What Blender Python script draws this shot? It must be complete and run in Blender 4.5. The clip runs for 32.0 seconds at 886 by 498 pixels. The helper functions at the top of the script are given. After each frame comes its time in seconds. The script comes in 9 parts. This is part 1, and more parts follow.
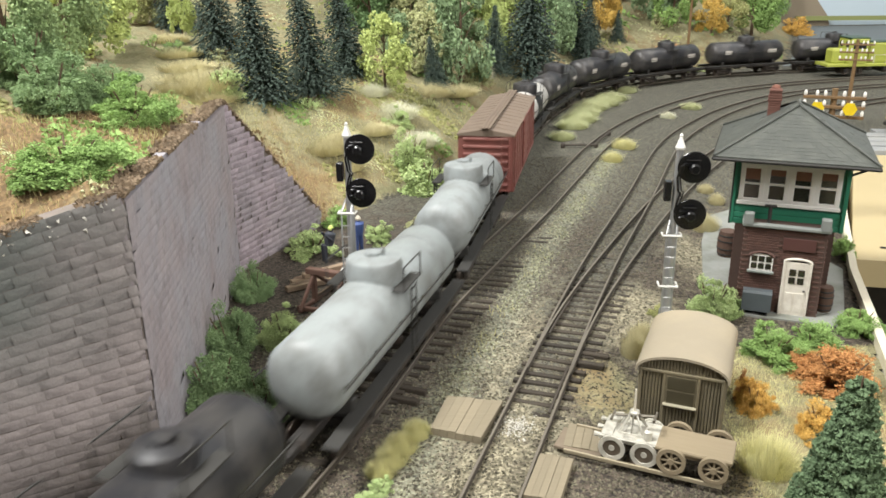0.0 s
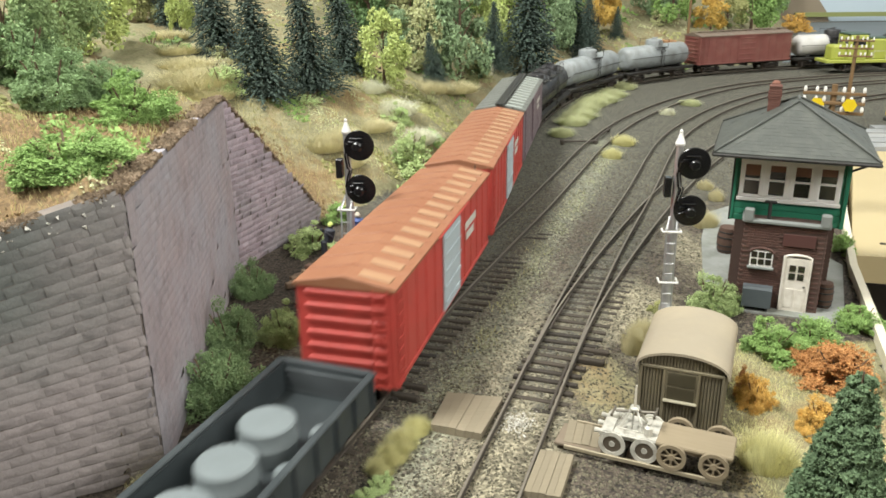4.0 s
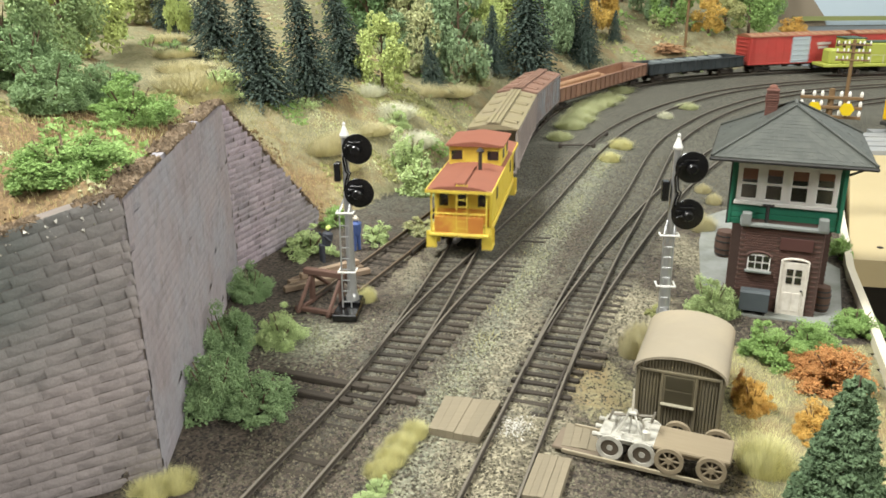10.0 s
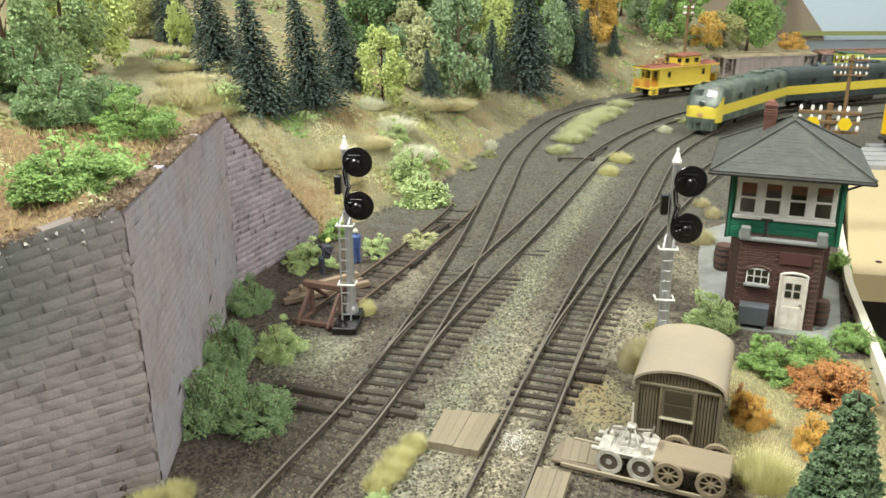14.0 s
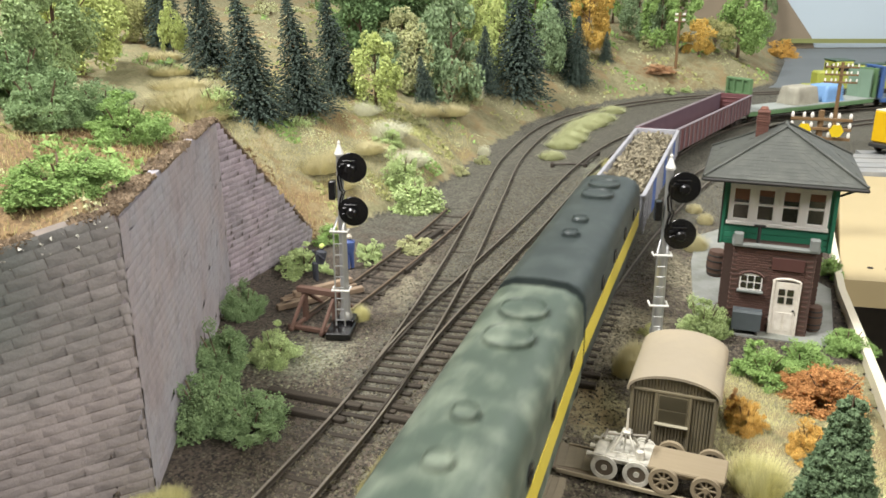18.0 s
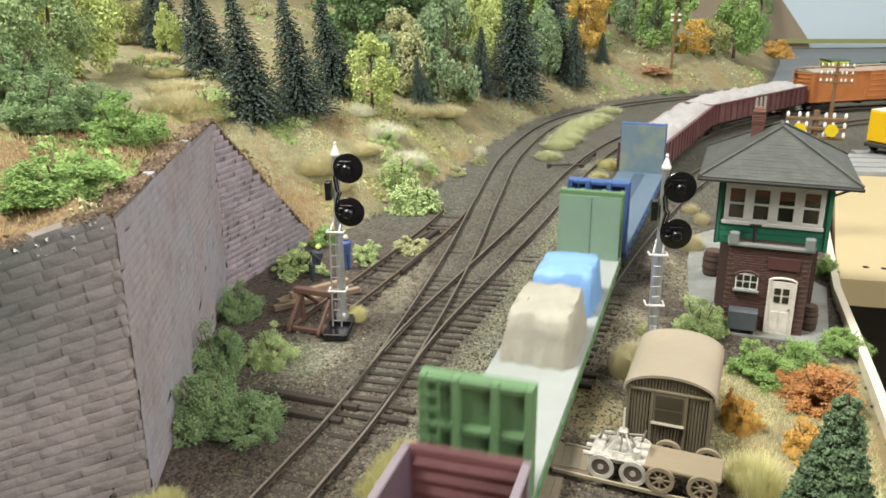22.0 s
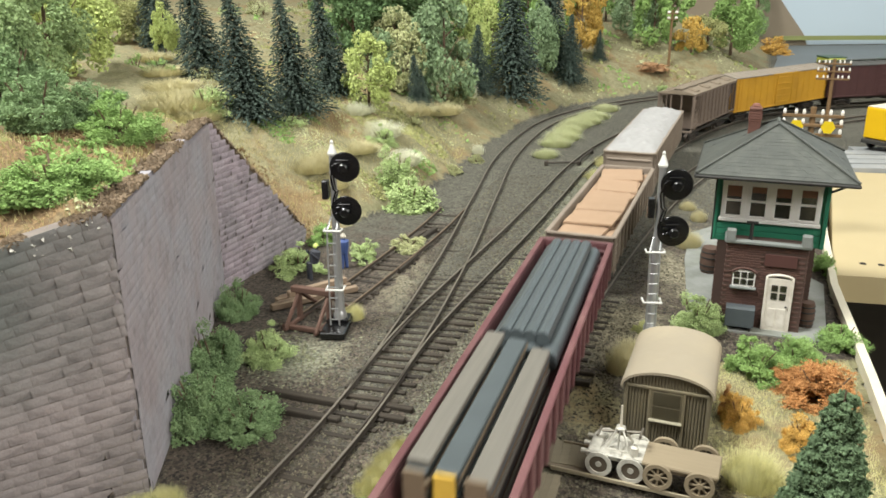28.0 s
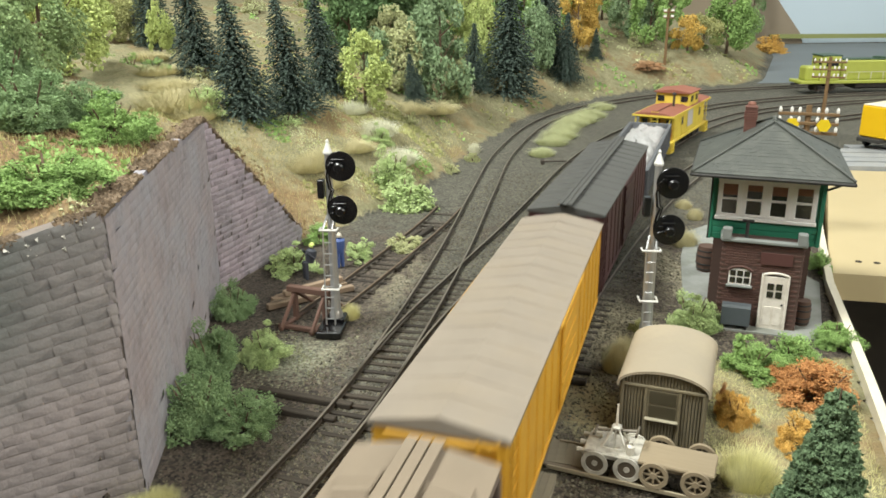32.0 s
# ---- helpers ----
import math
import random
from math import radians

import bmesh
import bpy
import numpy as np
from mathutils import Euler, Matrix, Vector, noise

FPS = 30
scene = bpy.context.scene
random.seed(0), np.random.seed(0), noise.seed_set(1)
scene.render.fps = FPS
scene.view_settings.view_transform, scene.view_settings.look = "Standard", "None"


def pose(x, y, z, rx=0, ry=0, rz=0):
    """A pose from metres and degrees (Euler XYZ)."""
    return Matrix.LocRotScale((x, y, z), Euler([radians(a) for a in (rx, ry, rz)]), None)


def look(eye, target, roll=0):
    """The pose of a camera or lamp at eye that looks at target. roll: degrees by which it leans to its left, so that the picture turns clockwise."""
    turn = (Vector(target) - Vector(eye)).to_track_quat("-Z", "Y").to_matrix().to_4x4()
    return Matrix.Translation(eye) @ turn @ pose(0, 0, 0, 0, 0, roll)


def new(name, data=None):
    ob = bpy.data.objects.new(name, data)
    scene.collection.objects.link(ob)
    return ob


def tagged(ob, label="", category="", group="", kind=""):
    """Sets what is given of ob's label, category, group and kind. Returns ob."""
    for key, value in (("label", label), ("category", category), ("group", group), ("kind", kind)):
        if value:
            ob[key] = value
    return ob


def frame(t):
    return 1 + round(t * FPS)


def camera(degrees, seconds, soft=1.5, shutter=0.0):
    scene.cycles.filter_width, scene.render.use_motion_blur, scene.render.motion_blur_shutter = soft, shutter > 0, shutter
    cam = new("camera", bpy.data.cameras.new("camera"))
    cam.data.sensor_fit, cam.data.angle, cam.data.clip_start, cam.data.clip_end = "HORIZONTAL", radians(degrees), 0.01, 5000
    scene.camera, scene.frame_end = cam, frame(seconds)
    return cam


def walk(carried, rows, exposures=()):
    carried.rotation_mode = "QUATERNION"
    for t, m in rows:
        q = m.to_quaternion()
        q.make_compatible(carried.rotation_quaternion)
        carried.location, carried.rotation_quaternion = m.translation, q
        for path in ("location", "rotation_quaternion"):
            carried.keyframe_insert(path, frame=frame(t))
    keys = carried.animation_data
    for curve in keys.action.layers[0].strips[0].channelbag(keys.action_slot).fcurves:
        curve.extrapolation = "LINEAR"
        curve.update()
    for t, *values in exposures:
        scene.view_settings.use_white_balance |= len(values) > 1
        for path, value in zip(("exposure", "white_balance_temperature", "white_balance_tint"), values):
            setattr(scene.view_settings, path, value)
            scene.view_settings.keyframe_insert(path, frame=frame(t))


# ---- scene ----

# The layout is an HO model railway. Plan numbers are in full-size metres; K turns them into the model's metres.
K = 1 / 87.1
cam = camera(57.7, 32.0, soft=1.65, shutter=0.6)
PATH = [
    (0, 0.018, 0.013, 13.463, 70.085, 0.613, 0.035), (0.5, 0.007, 0.035, 13.451, 70.092, 0.596, -0.008),
    (1, -0.018, 0.013, 13.417, 70.157, 0.529, -0.105), (1.5, 0.002, 0.011, 13.449, 70.044, 0.564, -0.091),
    (2, 0.006, 0.020, 13.412, 70.085, 0.619, -0.150), (2.5, -0.009, 0.023, 13.423, 70.076, 0.596, -0.160),
    (3, 0.015, 0.025, 13.403, 70.034, 0.631, -0.068), (3.5, -0.008, 0.038, 13.415, 69.852, 0.680, -0.025),
    (5.5, 0.001, 0.005, 13.444, 70.003, 0.588, -0.211), (6, -0.001, 0.035, 13.425, 69.939, 0.686, -0.221),
    (6.5, 0.008, 0.029, 13.415, 69.913, 0.680, -0.138), (7, 0.008, 0.047, 13.401, 69.909, 0.649, -0.112),
    (7.5, 0.024, 0.027, 13.415, 69.895, 0.641, -0.116), (8, 0.002, 0.020, 13.409, 69.974, 0.600, -0.087),
    (8.5, 0.016, 0.028, 13.447, 69.924, 0.566, -0.147), (9, 0.008, 0.035, 13.446, 69.928, 0.546, -0.175),
    (9.5, -0.003, 0.013, 13.429, 70.053, 0.599, -0.175), (10, -0.007, 0.014, 13.458, 70.089, 0.564, -0.159),
    (10.5, 0.020, -0.007, 13.417, 70.212, 0.608, -0.041), (11, -0.009, 0.004, 13.417, 70.261, 0.568, -0.272),
    (11.5, -0.019, -0.028, 13.446, 70.361, 0.524, -0.260), (12, -0.001, 0.003, 13.455, 70.465, 0.504, -0.239),
    (12.5, -0.000, 0.000, 13.467, 70.570, 0.522, -0.184), (13, -0.029, -0.009, 13.450, 70.677, 0.428, -0.045),
    (13.5, -0.030, 0.003, 13.458, 70.670, 0.461, 0.036), (14, -0.020, -0.033, 13.499, 70.975, 0.368, -0.150),
    (14.5, 0.004, -0.026, 13.472, 70.780, 0.477, -0.439), (16.5, -0.090, -0.028, 13.470, 71.044, 0.434, -0.401),
    (17, -0.096, -0.036, 13.487, 71.112, 0.429, -0.434), (17.5, -0.104, -0.036, 13.473, 71.321, 0.299, -0.598),
    (18, -0.122, -0.036, 13.492, 71.389, 0.134, -0.687), (18.5, -0.131, -0.051, 13.490, 71.440, 0.154, -0.737),
    (19, -0.123, -0.042, 13.503, 71.372, 0.170, -0.705), (19.5, -0.126, -0.045, 13.493, 71.381, 0.180, -0.660),
    (20, -0.110, -0.028, 13.484, 71.354, 0.210, -0.634), (20.5, -0.114, -0.027, 13.476, 71.329, 0.224, -0.732),
    (21, -0.113, -0.038, 13.489, 71.299, 0.202, -0.756), (21.5, -0.121, -0.001, 13.516, 71.216, 0.230, -0.880),
    (22, -0.099, -0.067, 13.478, 71.455, 0.224, -0.945), (22.5, -0.112, -0.053, 13.475, 71.446, 0.249, -0.928),
    (23, -0.097, -0.046, 13.492, 71.419, 0.260, -0.901), (23.5, -0.092, -0.043, 13.493, 71.365, 0.275, -0.835),
    (24, -0.092, -0.059, 13.481, 71.369, 0.313, -0.926), (24.5, -0.120, -0.045, 13.490, 71.421, 0.248, -0.917),
    (25, -0.119, -0.076, 13.527, 71.474, 0.266, -1.078), (25.5, -0.099, -0.062, 13.509, 71.492, 0.274, -1.057),
    (27.5, -0.068, -0.057, 13.490, 71.434, 0.380, -1.132), (28, -0.066, -0.071, 13.478, 71.337, 0.420, -1.149),
    (28.5, -0.039, -0.076, 13.465, 71.410, 0.419, -1.226), (29, -0.067, -0.043, 13.482, 71.347, 0.380, -1.290),
    (29.5, -0.065, -0.062, 13.515, 71.266, 0.438, -1.369), (30, -0.038, -0.046, 13.467, 71.275, 0.442, -1.251),
    (30.5, -0.022, -0.046, 13.491, 71.128, 0.506, -1.249), (31, -0.020, -0.039, 13.457, 71.210, 0.493, -1.312),
    (31.5, -0.039, -0.056, 13.469, 71.280, 0.412, -1.352), (32, -0.023, -0.032, 13.475, 71.249, 0.478, -1.393),
]
walk(cam, [(t, pose(x * K, y * K, z * K, a, b, c)) for t, x, y, z, a, b, c in PATH], [(0.0, 0.03, 6620, 16), (2.0, 0.03, 6620, 13), (10.0, 0.03, 6620, 13), (13.0, 0.03, 6620, 11), (18.0, 0.03, 6670, 17), (22.0, -0.02, 6720, 16), (24.0, -0.07, 6920, 24), (25.0, -0.19, 6620, 15), (28.0, -0.03, 6620, 13), (30.0, -0.07, 6620, 14), (31.0, -0.18, 6620, 17), (32.0, -0.06, 6620, 11)])

# ---- light: unseen area panels in the exhibition room, one key and two added fills ----
world = bpy.data.worlds.new("room_air")
scene.world = world
world.use_nodes = True
world.node_tree.nodes["Background"].inputs[0].default_value = (1.0, 0.97, 0.92, 1)
world.node_tree.nodes["Background"].inputs[1].default_value = 0.02


def panel_lamp(x, y, z, sx, sy, power, warm, target):
    d = bpy.data.lights.new("area_panel", "AREA")
    d.shape, d.size, d.size_y, d.energy, d.color = "RECTANGLE", sx * K, sy * K, power, warm
    o = new("area_panel", d)
    o.matrix_world = look(Vector((x, y, z)) * K, Vector(target) * K)
    tagged(o, "bright white unseen panel lamp above the layout", "ceiling lamp")
    return o


# high left key, as the train shadows call for
panel_lamp(-75, 10, 152, 54, 54, 90.0, (0.96, 1.0, 0.96), (0, 40, 0))
# fill added behind the camera to brighten the wall and building fronts
panel_lamp(115, -105, 115, 150, 90, 52.0, (0.98, 1.0, 0.95), (0, 45, 3))
# weak fill added from the far right
panel_lamp(95, 90, 150, 110, 60, 22.0, (0.95, 1.0, 0.97), (20, 70, 0))


def build_room():
    wall_m = mat("room_wall", "cfcac0", "bdb8ae", rough=0.9, grain=0.05, amount=0.4)
    floor_m = mat("room_floor", "6e675e", "58524a", rough=0.8, grain=0.2, amount=0.5)
    for nm, c, s, m in (("floor", (180, -40, -86), (1100, 640, 4), floor_m), ("ceiling", (180, -40, 162), (1100, 640, 4), wall_m),
                        ("wall_north", (180, 282, 38), (1100, 4, 252), wall_m), ("wall_south", (180, -362, 38), (1100, 4, 252), wall_m),
                        ("wall_west", (-372, -40, 38), (4, 640, 252), wall_m), ("wall_east", (732, -40, 38), (4, 640, 252), wall_m)):
        o = new(nm, MB().box(c, s).f and mesh_of(nm, MB().box(c, s), m))
        tagged(o, {"floor": "dark grey room floor", "ceiling": "plain white ceiling"}.get(nm, "plain off-white room wall"), nm.split("_")[0], kind="structure")


# ---- materials ----
MATS = {}


def lin(h):
    c = [int(h[i:i + 2], 16) / 255 for i in (0, 2, 4)]
    return tuple(((v + 0.055) / 1.055) ** 2.4 if v > 0.04 else v / 12.92 for v in c)


def mat(name, col, col2=None, rough=0.7, metal=0.0, grain=3.0, amount=0.5, bump=0.0, bscale=None, dirt=None, dirtamt=0.35, dscale=0.5,
        rnd=0.0, streak=None, island=0.0, coat=0.0, spec=0.5, trans=0.0, stain=None, sscale=0.15, patch=None):
    """Principled surface; grain, dirt and bump scales are per full-size metre."""
    if name in MATS:
        return MATS[name]
    m = bpy.data.materials.new(name)
    m.use_nodes = True
    t = m.node_tree
    n, l = t.nodes, t.links
    p = n["Principled BSDF"]
    tc = n.new("ShaderNodeTexCoord")
    co = tc.outputs["Object"]
    if streak:
        mp = n.new("ShaderNodeMapping")
        mp.inputs["Scale"].default_value = streak
        l.new(co, mp.inputs[0])
        cg = mp.outputs[0]
    else:
        cg = co

    def noise_tex(src, s, det=4.0, ro=0.6):
        q = n.new("ShaderNodeTexNoise")
        q.inputs["Scale"].default_value, q.inputs["Detail"].default_value, q.inputs["Roughness"].default_value = s / K, det, ro
        l.new(src, q.inputs["Vector"])
        return q.outputs["Fac"]

    def ramp(src, a, b):
        q = n.new("ShaderNodeMapRange")
        q.inputs[1].default_value, q.inputs[2].default_value = a, b
        l.new(src, q.inputs[0])
        return q.outputs[0]

    def mix(fac, a, b, blend="MIX"):
        q = n.new("ShaderNodeMix")
        q.data_type, q.blend_type = "RGBA", blend
        for s, v in ((q.inputs[0], fac), (q.inputs[6], a), (q.inputs[7], b)):
            if isinstance(v, (int, float)):
                s.default_value = v
            elif isinstance(v, tuple):
                s.default_value = (*v, 1)
            else:
                l.new(v, s)
        return q.outputs[2]

    c1 = lin(col)
    c2 = lin(col2) if col2 else tuple(min(1, v * 0.62) for v in c1)
    g = ramp(noise_tex(cg, grain), 0.5 - 0.35 * 1, 0.5 + 0.35)
    fac = n.new("ShaderNodeMath")
    fac.operation = "MULTIPLY"
    l.new(g, fac.inputs[0])
    fac.inputs[1].default_value = amount
    c = mix(fac.outputs[0], c1, c2)
    if dirt:
        d = ramp(noise_tex(co, dscale, 5.0, 0.65), 0.45, 0.72)
        f2 = n.new("ShaderNodeMath")
        f2.operation = "MULTIPLY"
        l.new(d, f2.inputs[0])
        f2.inputs[1].default_value = dirtamt
        c = mix(f2.outputs[0], c, lin(dirt))
    if stain:
        gp = n.new("ShaderNodeNewGeometry")
        c = mix(ramp(noise_tex(gp.outputs["Position"], sscale, 6.0, 0.6), 0.4, 0.6), c, lin(stain))
        c = mix(ramp(noise_tex(gp.outputs["Position"], sscale * 5, 6.0, 0.7), 0.5, 0.85), c, tuple(0.45 * v for v in c1))
    if patch:
        # a greyer patch about one place, with a ragged edge; it also paints in dimness there
        gp = n.new("ShaderNodeNewGeometry")
        vm = n.new("ShaderNodeVectorMath")
        vm.operation = "DISTANCE"
        l.new(gp.outputs["Position"], vm.inputs[0])
        vm.inputs[1].default_value = tuple(v * K for v in patch[0])
        ad = n.new("ShaderNodeMath")
        ad.operation = "MULTIPLY_ADD"
        l.new(noise_tex(gp.outputs["Position"], 0.35, 6.0, 0.6), ad.inputs[0])
        ad.inputs[1].default_value = patch[1] * 1.2 * K
        l.new(vm.outputs["Value"], ad.inputs[2])
        q = n.new("ShaderNodeMapRange")
        q.inputs[1].default_value, q.inputs[2].default_value, q.inputs[3].default_value, q.inputs[4].default_value = patch[1] * 1.0 * K, patch[1] * 1.9 * K, 0.9, 0.0
        l.new(ad.outputs[0], q.inputs[0])
        c = mix(q.outputs[0], c, lin(patch[2]))
    if rnd or island:
        oi = n.new("ShaderNodeObjectInfo") if rnd else n.new("ShaderNodeNewGeometry")
        src = oi.outputs["Random"] if rnd else oi.outputs["Random Per Island"]
        k = rnd or island
        q = n.new("ShaderNodeMapRange")
        q.inputs[3].default_value, q.inputs[4].default_value = 1 - k, 1 + k
        l.new(src, q.inputs[0])
        hs = n.new("ShaderNodeHueSaturation")
        l.new(q.outputs[0], hs.inputs["Value"])
        l.new(c, hs.inputs["Color"])
        c = hs.outputs[0]
    l.new(c, p.inputs["Base Color"])
    p.inputs["Roughness"].default_value, p.inputs["Metallic"].default_value = rough, metal
    p.inputs["Specular IOR Level"].default_value = spec
    p.inputs["Coat Weight"].default_value = coat
    if trans:
        p.inputs["Transmission Weight"].default_value = trans
    if bump:
        b = n.new("ShaderNodeBump")
        b.inputs["Strength"].default_value = bump
        b.inputs["Distance"].default_value = 0.05 * K
        l.new(noise_tex(cg, bscale or grain * 2), b.inputs["Height"])
        l.new(b.outputs[0], p.inputs["Normal"])
    MATS[name] = m
    return m


# ---- mesh helpers (full-size metres in, model metres out) ----
class MB:
    """Collects the vertices and faces of one mesh."""

    def __init__(self):
        self.v, self.f = [], []

    def add(self, vs, fs, m=None):
        o = len(self.v)
        if m is not None:
            vs = [tuple(m @ Vector(q)) for q in vs]
        self.v += [tuple(q) for q in vs]
        self.f += [tuple(i + o for i in q) for q in fs]
        return self

    def box(self, c, s, ch=0.0, m=None):
        x, y, z = s[0] / 2, s[1] / 2, s[2] / 2
        ch = min(ch, 0.45 * min(s))
        if ch <= 0:
            vs = [(a * x + c[0], b * y + c[1], d * z + c[2]) for a in (-1, 1) for b in (-1, 1) for d in (-1, 1)]
            fs = [(0, 1, 3, 2), (4, 6, 7, 5), (0, 4, 5, 1), (2, 3, 7, 6), (0, 2, 6, 4), (1, 5, 7, 3)]
            return self.add(vs, fs, m)
        vs, idx = [], {}
        for a in (-1, 1):
            for b in (-1, 1):
                for d in (-1, 1):
                    for ax in range(3):
                        q = [a * (x - (ch if ax != 0 else 0)), b * (y - (ch if ax != 1 else 0)), d * (z - (ch if ax != 2 else 0))]
                        idx[a, b, d, ax] = len(vs)
                        vs.append((q[0] + c[0], q[1] + c[1], q[2] + c[2]))
        fs = []
        for s_ in (-1, 1):
            for ax, k in ((0, lambda p, q: (s_, p, q)), (1, lambda p, q: (p, s_, q)), (2, lambda p, q: (p, q, s_))):
                fs.append(tuple(idx[(*k(p, q), ax)] for p, q in ((-1, -1), (1, -1), (1, 1), (-1, 1))))
        for p in (-1, 1):
            for q in (-1, 1):
                fs.append((idx[p, q, -1, 0], idx[p, q, 1, 0], idx[p, q, 1, 1], idx[p, q, -1, 1]))
                fs.append((idx[p, -1, q, 0], idx[p, 1, q, 0], idx[p, 1, q, 2], idx[p, -1, q, 2]))
                fs.append((idx[-1, p, q, 1], idx[1, p, q, 1], idx[1, p, q, 2], idx[-1, p, q, 2]))
        for a in (-1, 1):
            for b in (-1, 1):
                for d in (-1, 1):
                    fs.append((idx[a, b, d, 0], idx[a, b, d, 1], idx[a, b, d, 2]))
        return self.add(vs, fs, m)

    def rod(self, p0, p1, r0, r1=None, n=8, cap=True):
        p0, p1 = Vector(p0), Vector(p1)
        r1 = r0 if r1 is None else r1
        d = (p1 - p0).normalized()
        u = d.orthogonal().normalized()
        w = d.cross(u)
        vs = []
        for p, r in ((p0, r0), (p1, r1)):
            for i in range(n):
                a = 2 * math.pi * i / n
                vs.append(tuple(p + u * (r * math.cos(a)) + w * (r * math.sin(a))))
        fs = [(i, (i + 1) % n, n + (i + 1) % n, n + i) for i in range(n)]
        if cap:
            fs += [tuple(range(n))[::-1], tuple(range(n, 2 * n))]
        return self.add(vs, fs)

    def lathe(self, prof, n=16, m=None):
        """prof: (radius, z) from bottom to top, closed by its ends."""
        vs = [(r * math.cos(2 * math.pi * i / n), r * math.sin(2 * math.pi * i / n), z) for r, z in prof for i in range(n)]
        fs = [(k * n + i, k * n + (i + 1) % n, (k + 1) * n + (i + 1) % n, (k + 1) * n + i) for k in range(len(prof) - 1) for i in range(n)]
        fs += [tuple(range(n))[::-1], tuple(range((len(prof) - 1) * n, len(prof) * n))]
        return self.add(vs, fs, m)

    def ring(self, prof, n=16, m=None):
        """A closed (radius, z) section turned round the axis."""
        k = len(prof)
        vs = [(r * math.cos(2 * math.pi * i / n), r * math.sin(2 * math.pi * i / n), z) for r, z in prof for i in range(n)]
        return self.add(vs, [(j * n + i, j * n + (i + 1) % n, (j + 1) % k * n + (i + 1) % n, (j + 1) % k * n + i) for j in range(k) for i in range(n)], m)

    def sweep(self, prof, y0, y1, m=None):
        """A closed (x, z) outline pushed along y."""
        n = len(prof)
        vs = [(x, y, z) for y in (y0, y1) for x, z in prof]
        fs = [(i, (i + 1) % n, n + (i + 1) % n, n + i) for i in range(n)] + [tuple(range(n))[::-1], tuple(range(n, 2 * n))]
        return self.add(vs, fs, m)

    def tube(self, pts, r, n=6):
        """A round bar bent along the points, one closed skin."""
        q = [Vector(p) for p in pts]
        vs, u = [], None
        for i, p in enumerate(q):
            d = (q[min(i + 1, len(q) - 1)] - q[max(i - 1, 0)]).normalized()
            u = d.orthogonal().normalized() if u is None else (u - d * u.dot(d)).normalized()
            w = d.cross(u)
            vs += [tuple(p + u * (r * math.cos(6.2832 * k / n)) + w * (r * math.sin(6.2832 * k / n))) for k in range(n)]
        fs = [(i * n + k, i * n + (k + 1) % n, (i + 1) * n + (k + 1) % n, (i + 1) * n + k) for i in range(len(q) - 1) for k in range(n)]
        fs += [tuple(range(n))[::-1], tuple(range((len(q) - 1) * n, len(q) * n))]
        return self.add(vs, fs)


def mesh_of(name, mb, material, smooth=0.0):
    d = bpy.data.meshes.new(name)
    v = np.array(mb.v, dtype=float) * K
    d.from_pydata(v.tolist(), [], mb.f)
    bm = bmesh.new()
    bm.from_mesh(d)
    bmesh.ops.recalc_face_normals(bm, faces=bm.faces)
    bm.to_mesh(d)
    bm.free()
    if smooth:
        d.shade_smooth()
        d.set_sharp_from_angle(angle=radians(smooth))
    d.materials.append(material)
    return d


def part(name, mb, material, parent, label="", smooth=35.0, at=None):
    """One mesh object under a thing or a part; at: its place in its parent, in full-size metres."""
    ob = new(name, mb if isinstance(mb, bpy.types.Mesh) else mesh_of(name, mb, material, smooth))
    ob.parent = parent
    if at is not None:
        ob.location = Vector(at) * K
    if label:
        ob["label"] = label
    return ob


def thing(name, x, y, z, rz, label, category, group="", kind=""):
    ob = new(name)
    ob.empty_display_size = 0.01
    ob.matrix_basis = pose(x * K, y * K, z * K, 0, 0, rz)
    return tagged(ob, label, category, group, kind)


def solid(name, mb, material, label, category, group="", kind="", smooth=35.0, at=(0, 0, 0), rz=0):
    ob = new(name, mesh_of(name, mb, material, smooth))
    ob.matrix_basis = pose(at[0] * K, at[1] * K, at[2] * K, 0, 0, rz)
    return tagged(ob, label, category, group, kind)


# ---- plan: curves of the tracks ----
def spline(pts, n=24):
    pts = np.array(pts, float)
    q = np.vstack([2 * pts[0] - pts[1], pts, 2 * pts[-1] - pts[-2]])
    out = []
    for i in range(1, len(q) - 2):
        p0, p1, p2, p3 = q[i - 1:i + 3]
        t1 = np.linalg.norm(p1 - p0) ** 0.5
        t2 = t1 + np.linalg.norm(p2 - p1) ** 0.5
        t3 = t2 + np.linalg.norm(p3 - p2) ** 0.5
        for k in range(n):
            t = t1 + (t2 - t1) * k / n
            a1 = (t1 - t) / t1 * p0 + t / t1 * p1
            a2 = (t2 - t) / (t2 - t1) * p1 + (t - t1) / (t2 - t1) * p2
            a3 = (t3 - t) / (t3 - t2) * p2 + (t - t2) / (t3 - t2) * p3
            b1 = (t2 - t) / t2 * a1 + t / t2 * a2
            b2 = (t3 - t) / (t3 - t1) * a2 + (t - t1) / (t3 - t1) * a3
            out.append((t2 - t) / (t2 - t1) * b1 + (t - t1) / (t2 - t1) * b2)
    out.append(pts[-1])
    return np.array(out)


